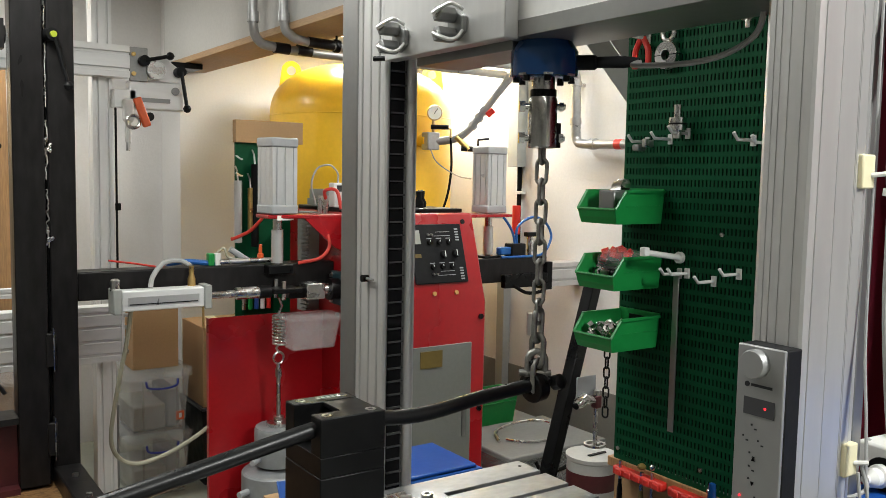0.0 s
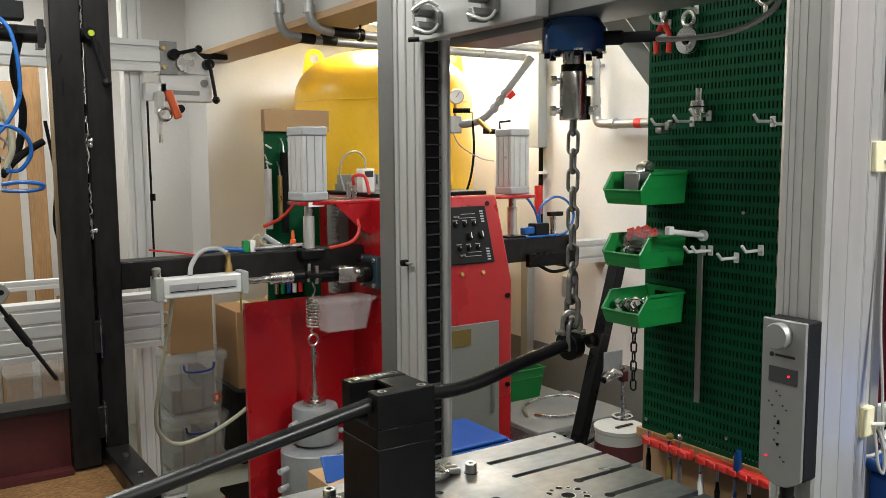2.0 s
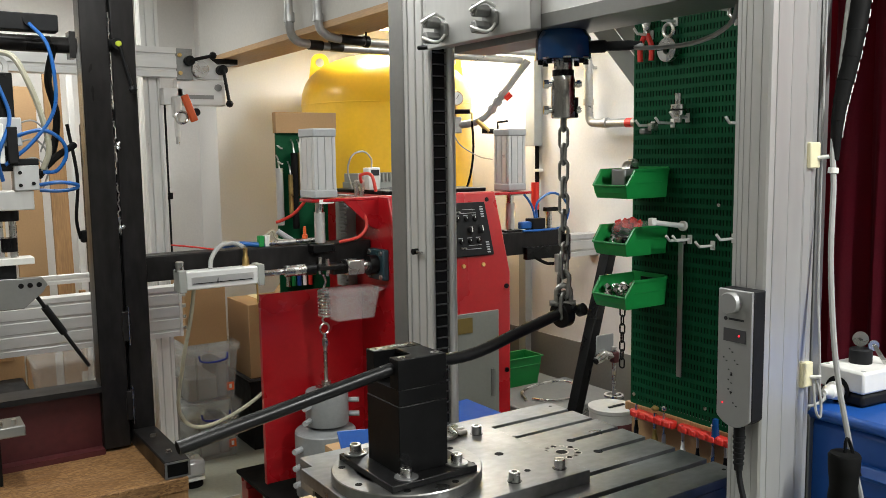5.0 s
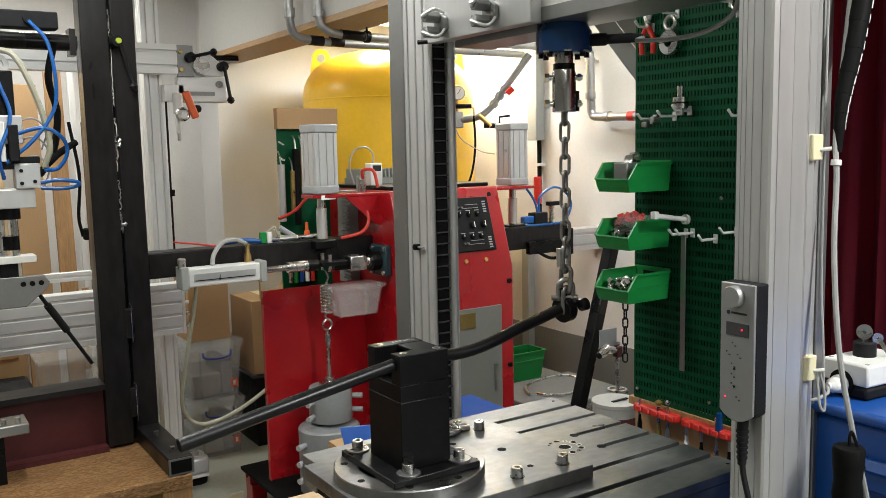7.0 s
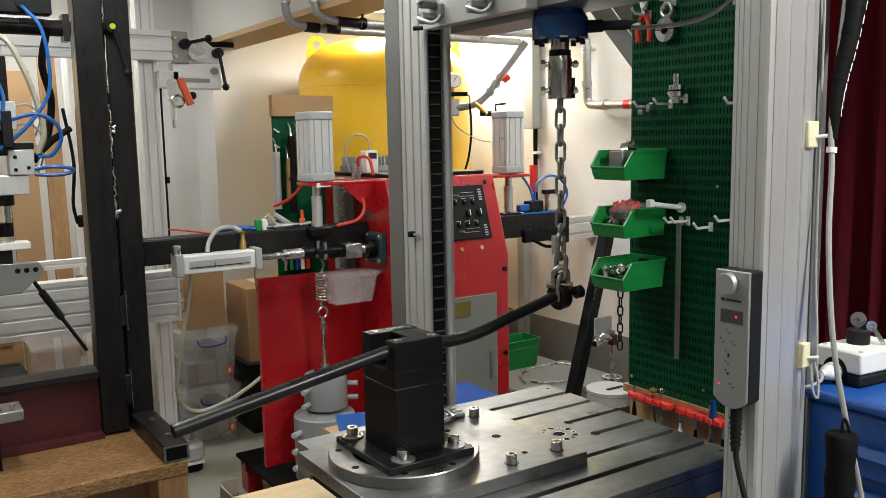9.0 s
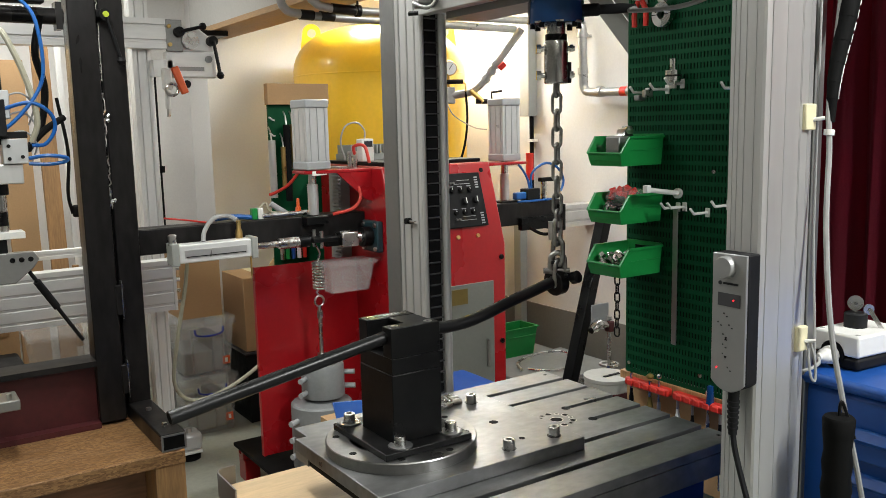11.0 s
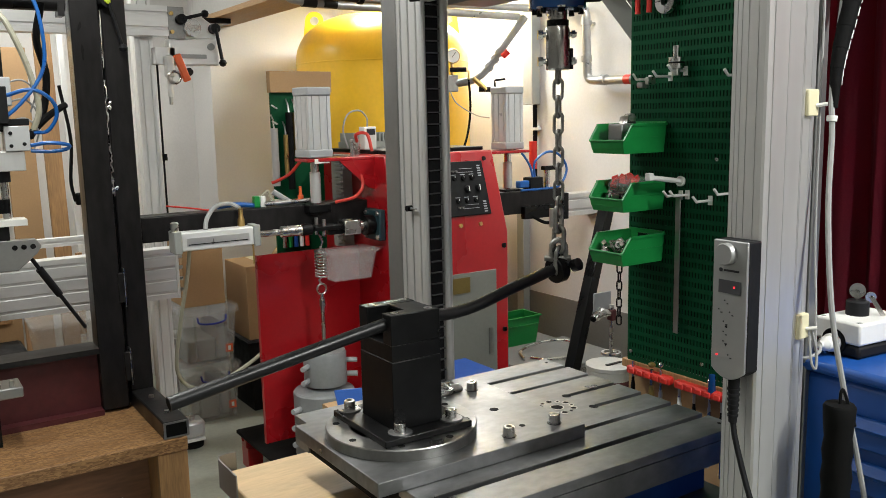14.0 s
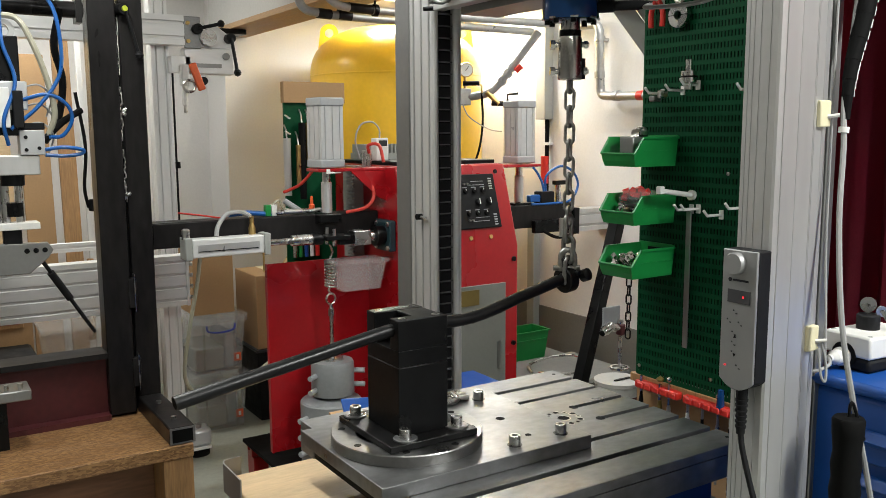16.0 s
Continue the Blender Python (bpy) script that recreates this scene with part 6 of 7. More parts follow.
# underside boards of a stair behind the tool board
st = thing("stair_underside", "grey boarded underside of a sloping stair", "stair")
d0, d1 = Vector((0.841, 0.826, 1.992)), Vector((0.973, 0.728, 1.771))
run = (d1 - d0).normalized()
out = Vector((-0.60, -0.78, -0.15)).normalized()
out = (out - run * out.dot(run)).normalized()
side = run.cross(out)
turn = Matrix((run, side, out)).transposed().to_4x4()
for k in range(5):
    s = 1 if side.z > 0 else -1
    lo, hi = sorted((s * 0.062 * k, s * (0.062 * k + 0.059)))
    part("board", boxm(-0.8, 0.75, lo, hi, -0.02, 0.0 if k % 2 else -0.004, m=Matrix.Translation(d0) @ turn), GREY_DOOR, st, "grey painted board", bevel=0.002)


# ---- curtain, blue cabinet, key switch ----
def curtain():
    bm = bm_new()
    n, z0, z1 = 560, 0.03, 2.55
    cols = []
    for k in range(n + 1):
        s = k / n
        y = 0.16 - 2.3 * s
        a = s * 150
        x = 0.97 + 0.036 * math.sin(a) + 0.010 * math.sin(2.3 * a + 1) + 0.020 * math.sin(0.37 * a)
        col = []
        for j in range(7):
            z = z0 + (z1 - z0) * j / 6
            col.append(bm.verts.new((x + 0.006 * math.sin(0.3 * a + j * 0.9) * (1 - j / 6), y + 0.008 * math.sin(a + j), z)))
        cols.append(col)
    for a, b in zip(cols, cols[1:]):
        for j in range(6):
            bm.faces.new((a[j], b[j], b[j + 1], a[j + 1]))
    bmesh.ops.solidify(bm, geom=bm.faces[:], thickness=0.002)
    c = thing("curtain", "dark red heavy curtain hanging in deep folds", "curtain")
    part("cloth", bm, CURTAIN, c)
    part("rail", cyl(bm_new(), (0.97, 0.20, 2.57), (0.97, -2.2, 2.57), 0.014, 12), STEEL, c, "steel curtain rail")
    for k in range(12):
        part("ring", cyl(bm_new(), (0.97, 0.1 - k * 0.19, 2.54), (0.97, 0.1 - k * 0.19, 2.78), 0.004, 6), STEEL, c)


def blue_cabinet():
    c = thing("tool_cabinet", "blue plastic workshop cabinet beside the machine column", "cabinet")
    x0, x1, y0, y1, z = 0.095, 0.62, -1.0, -0.475, 1.175
    part("body", boxm(x0 + 0.012, x1, y0, y1, 0.0, z - 0.02), BLUE, c, bevel=0.01)
    part("top", boxm(x0, x1 + 0.01, y0 - 0.01, y1 + 0.01, z - 0.0195, z), BLUE, c, bevel=0.008)
    for k in range(6):
        zz = z - 0.07 - k * 0.07
        part("drawer_front", boxm(x0, x0 + 0.0118, y0 + 0.03, y1 - 0.06, zz - 0.05, zz), BLUE, c, bevel=0.004)
        part("drawer_lip", prism(bm_new(), [(x0 - 0.012, zz - 0.012), (x0, zz - 0.022), (x0, zz - 0.002)], -(y1 - 0.08), -(y0 + 0.05), m=pose(0, 0, 0, 90, 0, 0)), BLUE, c, smooth=False)


def key_switch():
    k = thing("key_switch", "white key switch box with keys in its lock", "switch box")
    m = pose(0.214, -0.508, 1.1752, 0, 0, -5)
    part("base", boxm(-0.0605, 0.0605, -0.040, 0.040, 0.0, 0.022, m=m), PLASTIC_BLACK, k, "black base", bevel=0.006)
    part("cover", boxm(-0.0625, 0.0625, -0.042, 0.042, 0.0222, 0.058, m=m), WHITE_PLASTIC, k, "white cover", bevel=0.004)
    for x, y in ((-0.052, -0.033), (0.052, -0.033), (-0.052, 0.033), (0.052, 0.033)):
        part("cover_screw", cyl(bm_new(), m @ Vector((x, y, 0.057)), m @ Vector((x, y, 0.0587)), 0.004, 10), GREY_DOOR, k)
    lock = part("lock", lathe(bm_new(), [(0.018, 0.058), (0.018, 0.080), (0.016, 0.082), (0.0, 0.082)], (0, 0, 0), 24, m=m @ pose(-0.002, 0.008, 0)), PLASTIC_BLACK, k, "black lock barrel")
    part("key", lathe(bm_new(), [(0.003, -0.0012), (0.0125, -0.0012), (0.0125, 0.0012), (0.003, 0.0012), (0.003, -0.0012)], (0, 0, 0), 20, m=m @ pose(-0.004, 0.008, 0.098, 90, 0, -45)), STEEL, lock, "bright key")
    part("key_blade", boxm(-0.003, 0.003, -0.001, 0.001, -0.014, 0.0, m=m @ pose(-0.004, 0.008, 0.088, 0, 0, -45)), STEEL, lock)
    part("spare_key", boxm(-0.0035, 0.0035, -0.001, 0.001, -0.042, 0.0, m=m @ pose(0.010, -0.008, 0.088, 0, -32, -55)), STEEL, lock, "hanging spare key")
    part("spare_bow", lathe(bm_new(), [(0.003, -0.001), (0.009, -0.001), (0.009, 0.001), (0.003, 0.001), (0.003, -0.001)], (0, 0, 0), 18, m=m @ pose(0.009, -0.007, 0.088, 90, 0, -30)), STEEL, lock)
    part("gland_recess", cyl(bm_new(), m @ Vector((-0.0642, 0.004, 0.0225)), m @ Vector((-0.0620, 0.004, 0.0225)), 0.0215, 24), RUBBER_AND_SHADE, k, "dark arched recess")
    part("gland", lathe(bm_new(), [(0.015, 0), (0.015, 0.010), (0.012, 0.012), (0.012, 0.022), (0.006, 0.030), (0.006, 0.034)], (0, 0, 0), 12, m=m @ pose(-0.0635, 0.004, 0.021, 0, -90, 0)), WHITE_PLASTIC, k, "white cable gland")
    hose("cable", [(0.118, -0.496, 1.196), (0.104, -0.505, 1.190), (0.085, -0.500, 1.183), (0.075, -0.485, 1.1785)], 0.0026, GREY_CABLE, k, "grey cable")


def column_cables():
    c = thing("machine_cable", "light grey cable tied along the machine column", "cable")
    hose("cable", [(0.038, -0.540, 1.21), (0.048, -0.530, 1.29), (0.062, -0.515, 1.40), (0.067, -0.510, 1.7), (0.068, -0.509, 1.9), (0.068, -0.509, 2.3)], 0.0018, GREY_CABLE, c)
    hose("loop", [(0.030, -0.536, 1.247), (0.035, -0.543, 1.212), (0.031, -0.546, 1.186), (0.024, -0.543, 1.196), (0.026, -0.536, 1.235)], 0.0020, GREY_CABLE, c)
    e = thing("emergency_pendant", "black moulded hand grip hanging on a grey cable", "hand grip")
    hose("cable", [(0.165, -0.50, 2.0), (0.095, -0.52, 1.72), (0.064, -0.530, 1.60), (0.053, -0.540, 1.53), (0.031, -0.554, 1.42), (0.017, -0.576, 1.28), (0.030, -0.594, 1.16), (0.050, -0.602, 1.08), (0.075, -0.61, 0.98), (0.105, -0.615, 0.88), (0.12, -0.62, 0.7)], 0.0042, GREY_CABLE, e, "thick grey cable")
    sl = [(0.062, -0.535, 1.57), (0.075, -0.53, 1.64), (0.110, -0.527, 1.74), (0.148, -0.52, 1.88), (0.188, -0.50, 2.05), (0.20, -0.49, 2.25)]
    sleeve = part("sleeve", sweep(bm_new(), curve_pts(sl, 6), [0.0055 + 0.010 * min(1, k / 14) for k in range(31)], 12), RUBBER_AND_SHADE, e, "black ribbed cable sleeve")
    pts = curve_pts(sl, 6)
    for k in range(3, 30):
        p, d = pts[k], (pts[k + 1] - pts[k]).normalized()
        r = 0.0055 + 0.010 * min(1, k / 14)
        if k % 2:
            part("rib", cyl(bm_new(), p, p + d * 0.020, r + 0.0006, 12), RUBBER_AND_SHADE, sleeve)
        part("stitch", boxm(-0.0018, 0.0018, -0.0018, 0.0018, 0.0, 0.013, m=Matrix.Translation(p + r * Vector((0.80, -0.62, 0))) @ d.to_track_quat("Z", "Y").to_matrix().to_4x4()), WHITE_PLASTIC, sleeve, "pale lacing stitch", smooth=False)
    part("tie", cyl(bm_new(), (0.0565, -0.536, 1.551), (0.0575, -0.536, 1.559), 0.0075, 12), WHITE_PLASTIC, e, "white cable tie")
    prof = [(0.010, 0.98), (0.018, 0.985), (0.021, 1.00), (0.0195, 1.02), (0.022, 1.04), (0.0195, 1.06), (0.0215, 1.08), (0.019, 1.10), (0.0215, 1.125), (0.0225, 1.146), (0.020, 1.150), (0.0, 1.151)]
    part("grip", lathe(bm_new(), prof, (0.009, -0.600, 0), 24), RUBBER_AND_SHADE, e, "black finger-moulded grip")
    part("lower_grip", lathe(bm_new(), [(0.0, 0.88), (0.022, 0.885), (0.026, 0.92), (0.024, 0.975), (0.012, 0.979)], (0.009, -0.600, 0), 24), RUBBER_AND_SHADE, e)
    part("hook_wire", sweep(bm_new(), curve_pts([(0.009, -0.600, 1.15), (0.011, -0.600, 1.168), (0.017, -0.602, 1.165), (0.017, -0.620, 1.12)], 4), 0.0025, 6), DARK, e)


curtain()
blue_cabinet()
key_switch()
column_cables()

# the board under the plate
wb = thing("bench_board", "pale plywood board projecting under the machine plate", "board")
part("board", boxm(-0.58, -0.325, -0.05, 0.385, 0.825, 0.85), PLY, wb, bevel=0.003)
corner = bm_new()
sweep_in = [(-0.5865, 0.27), (-0.5865, 0.372), (-0.582, 0.386), (-0.572, 0.3905), (-0.545, 0.3905)]
sweep_out = [(-0.545, 0.3935), (-0.573, 0.3935), (-0.5845, 0.388), (-0.5895, 0.373), (-0.5895, 0.27)]
prism(corner, sweep_in + sweep_out, 0.826, 0.886)
part("metal_corner", corner, ALU_GREY, wb, "upright bent aluminium corner")
part("support", boxm(-0.56, -0.42, 0.02, 0.32, 0.0, 0.824), GREY_DOOR, wb, "grey support", bevel=0.004)


# ---- the black welded frame on the chipboard bench ----
def chipboard_bench():
    b = thing("chipboard_bench", "brown chipboard bench with open front", "bench")
    x0, x1, y0, y1, z = -1.75, -0.335, 1.49, 2.45, 0.525
    part("top", boxm(x0, x1, y0, y1, z - 0.045, z), OSB, b, "worn brown chipboard top", bevel=0.003)
    part("end_panel", boxm(x1 - 0.10, x1 - 0.002, y0 + 0.004, y1 - 0.02, 0.0, z - 0.0455), PINE, b, "worn wooden end panel", bevel=0.003)
    part("back_panel", boxm(x0, x1 - 0.101, y1 - 0.03, y1 - 0.01, 0.0, z - 0.046), OSB, b, smooth=False)
    part("shelf", boxm(x0, x1 - 0.101, y0 + 0.05, y1 - 0.031, 0.12, 0.14), OSB, b, smooth=False)
    part("far_end", boxm(x0, x0 + 0.03, y0 + 0.01, y1 - 0.031, 0.141, z - 0.046), OSB, b, smooth=False)
    part("front_rail", boxm(x0, x1 - 0.101, y0 + 0.05, y0 + 0.139, 0.20, 0.26), RED_WOOD, b, bevel=0.003)
    part("front_panel", boxm(x0 + 0.031, x1 - 0.101, y0 + 0.14, y0 + 0.16, 0.141, z - 0.046), RED_WOOD, b, "reddish brown wooden front panel", smooth=False)
    part("bolt", cyl(bm_new(), (-0.62, y0 + 0.03, 0.36), (-0.56, y0 - 0.02, 0.37), 0.008, 10), STEEL, b, "bright bolt")


def black_frame():
    f = thing("welded_frame", "black mill-scale steel frame with weld seams", "steel frame")
    part("post", boxm(-0.408, -0.326, 1.925, 2.025, 0.535, 2.70), RAW, f, bevel=0.004)
    part("post", boxm(-0.515, -0.422, 1.90, 1.99, 0.535, 2.70), RAW, f, bevel=0.004)
    # Solid black strip imitates shade in the gap between the posts.
    part("seam_gap", boxm(-0.4215, -0.4085, 1.945, 1.96, 0.535, 2.70), RUBBER_AND_SHADE, f, smooth=False)
    weld = bm_new()
    random.seed(4)
    for z0, z1, amp in ((1.53, 1.72, 0.004), (1.31, 1.50, 0.006), (1.98, 2.1, 0.003), (1.76, 1.96, 0.0015)):
        pts = []
        z = z0
        while z < z1:
            pts.append((-0.4145 + random.uniform(-amp, amp), 1.926, z))
            z += 0.009
        sweep(weld, pts, 0.0035 if amp < 0.005 else 0.0024, 6)
    for z in (1.63, 1.345):
        for k in range(6):
            p = Vector((-0.412 + random.uniform(-0.01, 0.008), 1.924, z + random.uniform(-0.025, 0.025)))
            sweep(weld, [p, p + Vector((0.008, -0.002, 0.008))], [0.008, 0.005], 6)
    part("weld_bead", weld, STEEL, f, "bright grey weld bead")
    for z in (0.98, 0.685):
        part("hinge", boxm(-0.43, -0.400, 1.895, 1.9245, z - 0.055, z + 0.055), RAW, f, bevel=0.003)
        part("hinge_pin", boxm(-0.409, -0.4055, 1.8935, 1.93, z - 0.07, z + 0.07), STEEL, f, smooth=False)
    part("foot_tube", boxm(-0.41, -0.325, 1.50, 2.10, 0.5255, 0.5845), RAW, f, bevel=0.005)
    # Shade inside the foot tube, painted as a black sheet.
    part("foot_bore", boxm(-0.402, -0.333, 1.4985, 1.503, 0.533, 0.577), RUBBER_AND_SHADE, f, "black sheet standing in for the shaded tube end", smooth=False)
    for a in ((-0.4095, -0.402, 0.5275, 0.583), (-0.333, -0.3255, 0.5275, 0.583), (-0.402, -0.333, 0.577, 0.583), (-0.402, -0.333, 0.5275, 0.533)):
        part("cut_edge", boxm(a[0], a[1], 1.4975, 1.501, a[2], a[3]), ALU_GREY, f, "bare cut tube edge", smooth=False)
    for y in (1.60, 1.80):
        part("bolt", cyl(bm_new(), (-0.368, y, 0.584), (-0.368, y, 0.594), 0.010, 6), STEEL, f)
    web = part("sill_beam", boxm(-1.75, -0.516, 1.93, 1.95, 0.545, 0.755), MAROON, f, "dark maroon primed beam")
    part("flange", boxm(-1.75, -0.516, 1.88, 2.0, 0.755, 0.775), RAW, web, smooth=False)
    part("flange", boxm(-1.75, -0.516, 1.88, 2.0, 0.5255, 0.545), MAROON, web, smooth=False)
    part("cross_tube", cyl(bm_new(), (-1.7, 1.88, 1.975), (-0.525, 1.93, 1.975), 0.028, 18), RAW, f)
    part("bracket", boxm(-0.55, -0.53, 1.90, 1.96, 1.93, 2.02), RAW, f)
    lev = part("clamp_lever", cyl(bm_new(), (-0.395, 1.885, 1.985), (-0.405, 1.9245, 1.985), 0.020, 18), PLASTIC_BLACK, f, "black clamping lever")
    part("cap", cyl(bm_new(), (-0.392, 1.878, 1.985), (-0.394, 1.886, 1.985), 0.010, 14), LIME, lev, "yellow-green cap")
    part("rod", cyl(bm_new(), (-0.388, 1.885, 1.98), (-0.352, 1.89, 1.835), 0.006, 10), PLASTIC_BLACK, lev)
    part("ball", lathe(bm_new(), [(0.0, -0.016), (0.010, -0.012), (0.016, 0.0), (0.010, 0.012), (0.0, 0.016)], (-0.350, 1.89, 1.828), 16), PLASTIC_BLACK, lev)


def air_press():
    p = thing("air_press", "pneumatic press head with blue air hoses", "press")
    y = 1.80
    part("valve_bar", boxm(-0.95, -0.60, 1.79, 1.85, 2.00, 2.055), PLASTIC_BLACK, p, "black valve bar", bevel=0.004)
    part("fitting", cyl(bm_new(), (-0.69, 1.78, 2.03), (-0.69, 1.79, 2.03), 0.016, 14), DARK, p)
    part("clamp_ring", lathe(bm_new(), [(0.018, -0.012), (0.034, -0.012), (0.034, 0.012), (0.018, 0.012)], (0, 0, 0), 24, m=pose(-0.79, 1.79, 1.88, 90, 0, 0)), ALU, p)
    part("cylinder", boxm(-0.86, -0.752, y - 0.05, y + 0.05, 1.55, 1.86), DARK, p, "dark cylinder body", bevel=0.005)
    part("cylinder_head", boxm(-0.86, -0.735, y - 0.055, y + 0.055, 1.63, 1.72), LIGHT_GREY, p, bevel=0.004)
    part("valve_stack", boxm(-0.862, -0.79, y - 0.075, y - 0.056, 1.575, 1.70), WHITE_PLASTIC, p, "pale valve stack", bevel=0.003)
    for k in range(4):
        part("valve_mark", boxm(-0.858, -0.846, y - 0.0765, y - 0.0752, 1.59 + k * 0.027, 1.602 + k * 0.027), MARKS, p, smooth=False)
    part("valve_coil", boxm(-0.782, -0.752, y - 0.082, y - 0.056, 1.575, 1.69), PLASTIC_BLACK, p, "black valve coil", bevel=0.003)
    part("solenoid_cap", boxm(-0.770, -0.692, y - 0.058, y, 1.5685, 1.590), PLASTIC_BLACK, p, "black coil cap", bevel=0.003)
    part("ram_guide", cyl(bm_new(), (-0.835, y, 1.27), (-0.835, y, 1.40), 0.008, 12), STEEL, p)
    part("solenoid", boxm(-0.768, -0.694, y - 0.06, y, 1.488, 1.568), LIGHT_GREY, p, "silver solenoid block", bevel=0.003)
    for x, z in ((-0.75, 1.545), (-0.712, 1.51), (-0.75, 1.505)):
        part("bolt", cyl(bm_new(), (x, y - 0.063, z), (x, y - 0.06, z), 0.006, 10), DARK, p)
    part("head_block", boxm(-0.87, -0.712, y - 0.05, y + 0.05, 1.425, 1.487), ALU, p, bevel=0.003)
    part("ram_collar", cyl(bm_new(), (-0.79, y, 1.39), (-0.79, y, 1.425), 0.036, 20), DARK, p)
    for x in (-0.815, -0.775):
        part("ram", cyl(bm_new(), (x, y, 1.27), (x, y, 1.41), 0.012, 14), STEEL, p)
    part("ram_nut", cyl(bm_new(), (-0.79, y, 1.29), (-0.79, y, 1.335), 0.027, 16), DARK, p)
    part("white_plate", boxm(-0.90, -0.722, y - 0.04, y + 0.04, 1.248, 1.27), WHITE_PLASTIC, p, bevel=0.002)
    part("pad", boxm(-0.83, -0.775, y - 0.02, y + 0.02, 1.20, 1.248), PLASTIC_BLACK, p, bevel=0.004)
    br = part("bracket", prism(bm_new(), [(-0.90, 1.10), (-0.76, 1.10), (-0.70, 1.15), (-0.684, 1.175), (-0.70, 1.20), (-0.90, 1.205)], -(y + 0.01), -(y - 0.02), m=pose(0, 0, 0, 90, 0, 0)), ALU_GREY, p, "milled bracket with holes", bevel=0.003)
    for x in (-0.765, -0.738, -0.711):
        # Dark discs on the bracket imitate shaded holes.
        part("hole", cyl(bm_new(), (x, y - 0.0215, 1.176), (x, y - 0.0195, 1.176), 0.0085, 14), DARK, br)
    part("gas_spring", cyl(bm_new(), (-0.727, y - 0.01, 1.15), (-0.555, y + 0.08, 0.86), 0.0065, 12), PLASTIC_BLACK, p, "black gas spring")
    part("gas_spring_body", cyl(bm_new(), (-0.695, y + 0.007, 1.095), (-0.635, y + 0.038, 0.995), 0.0125, 14), PLASTIC_BLACK, p)
    t = part("slide_table", boxm(-0.98, -0.79, y - 0.10, y + 0.02, 0.70, 0.735), ALU_GREY, p, "milled slide table", bevel=0.004)
    part("slide_foot", boxm(-0.95, -0.86, y - 0.04, y, 0.5255, 0.70), DARK, p)
    for k in range(4):
        part("screw", cyl(bm_new(), (-0.94 + k * 0.04, y - 0.08, 0.735), (-0.94 + k * 0.04, y - 0.08, 0.755), 0.008, 8), STEEL, t)
    for ctrl in ([(-0.79, 1.78, 2.02), (-0.80, 1.74, 1.85), (-0.77, 1.73, 1.72), (-0.81, 1.72, 1.60), (-0.80, 1.74, 1.52)],
                 [(-0.69, 1.775, 2.02), (-0.645, 1.74, 1.95), (-0.63, 1.73, 1.82), (-0.645, 1.73, 1.73), (-0.71, 1.73, 1.64), (-0.79, 1.74, 1.57)],
                 [(-0.76, 1.75, 1.66), (-0.68, 1.73, 1.68), (-0.625, 1.73, 1.65), (-0.61, 1.735, 1.60), (-0.64, 1.74, 1.55), (-0.68, 1.75, 1.545)],
                 [(-0.694, 1.745, 1.505), (-0.64, 1.73, 1.512), (-0.585, 1.73, 1.503), (-0.59, 1.735, 1.49), (-0.64, 1.74, 1.484), (-0.694, 1.75, 1.488)],
                 [(-0.84, 1.76, 1.98), (-0.83, 1.73, 1.9), (-0.815, 1.72, 1.78), (-0.84, 1.73, 1.68)]):
        hose("blue_hose", ctrl, 0.0062, BLUE_HOSE, p, "bright blue air hose")
    hose("milky_hose", [(-0.81, 1.77, 1.925), (-0.75, 1.74, 1.91), (-0.71, 1.73, 1.83), (-0.675, 1.735, 1.72), (-0.66, 1.74, 1.62), (-0.68, 1.75, 1.555)], 0.0095, CLEAR_HOSE, p, "milky plastic hose")
    hose("dark_hose", [(-0.60, 1.90, 1.97), (-0.625, 1.90, 1.85), (-0.605, 1.90, 1.73), (-0.63, 1.89, 1.60), (-0.68, 1.85, 1.53)], 0.012, RUBBER_AND_SHADE, p, "black corrugated hose")
    hose("dark_hose", [(-0.66, 1.84, 1.56), (-0.61, 1.88, 1.60), (-0.55, 1.92, 1.635)], 0.012, RUBBER_AND_SHADE, p)
    for k, z in enumerate((1.70, 1.64, 1.58)):
        hose("thin_wire", [(-0.752, 1.76, z), (-0.70, 1.75, z + 0.01), (-0.665, 1.76, z - 0.03), (-0.68, 1.78, z - 0.09)], 0.003, GREY_CABLE, p)


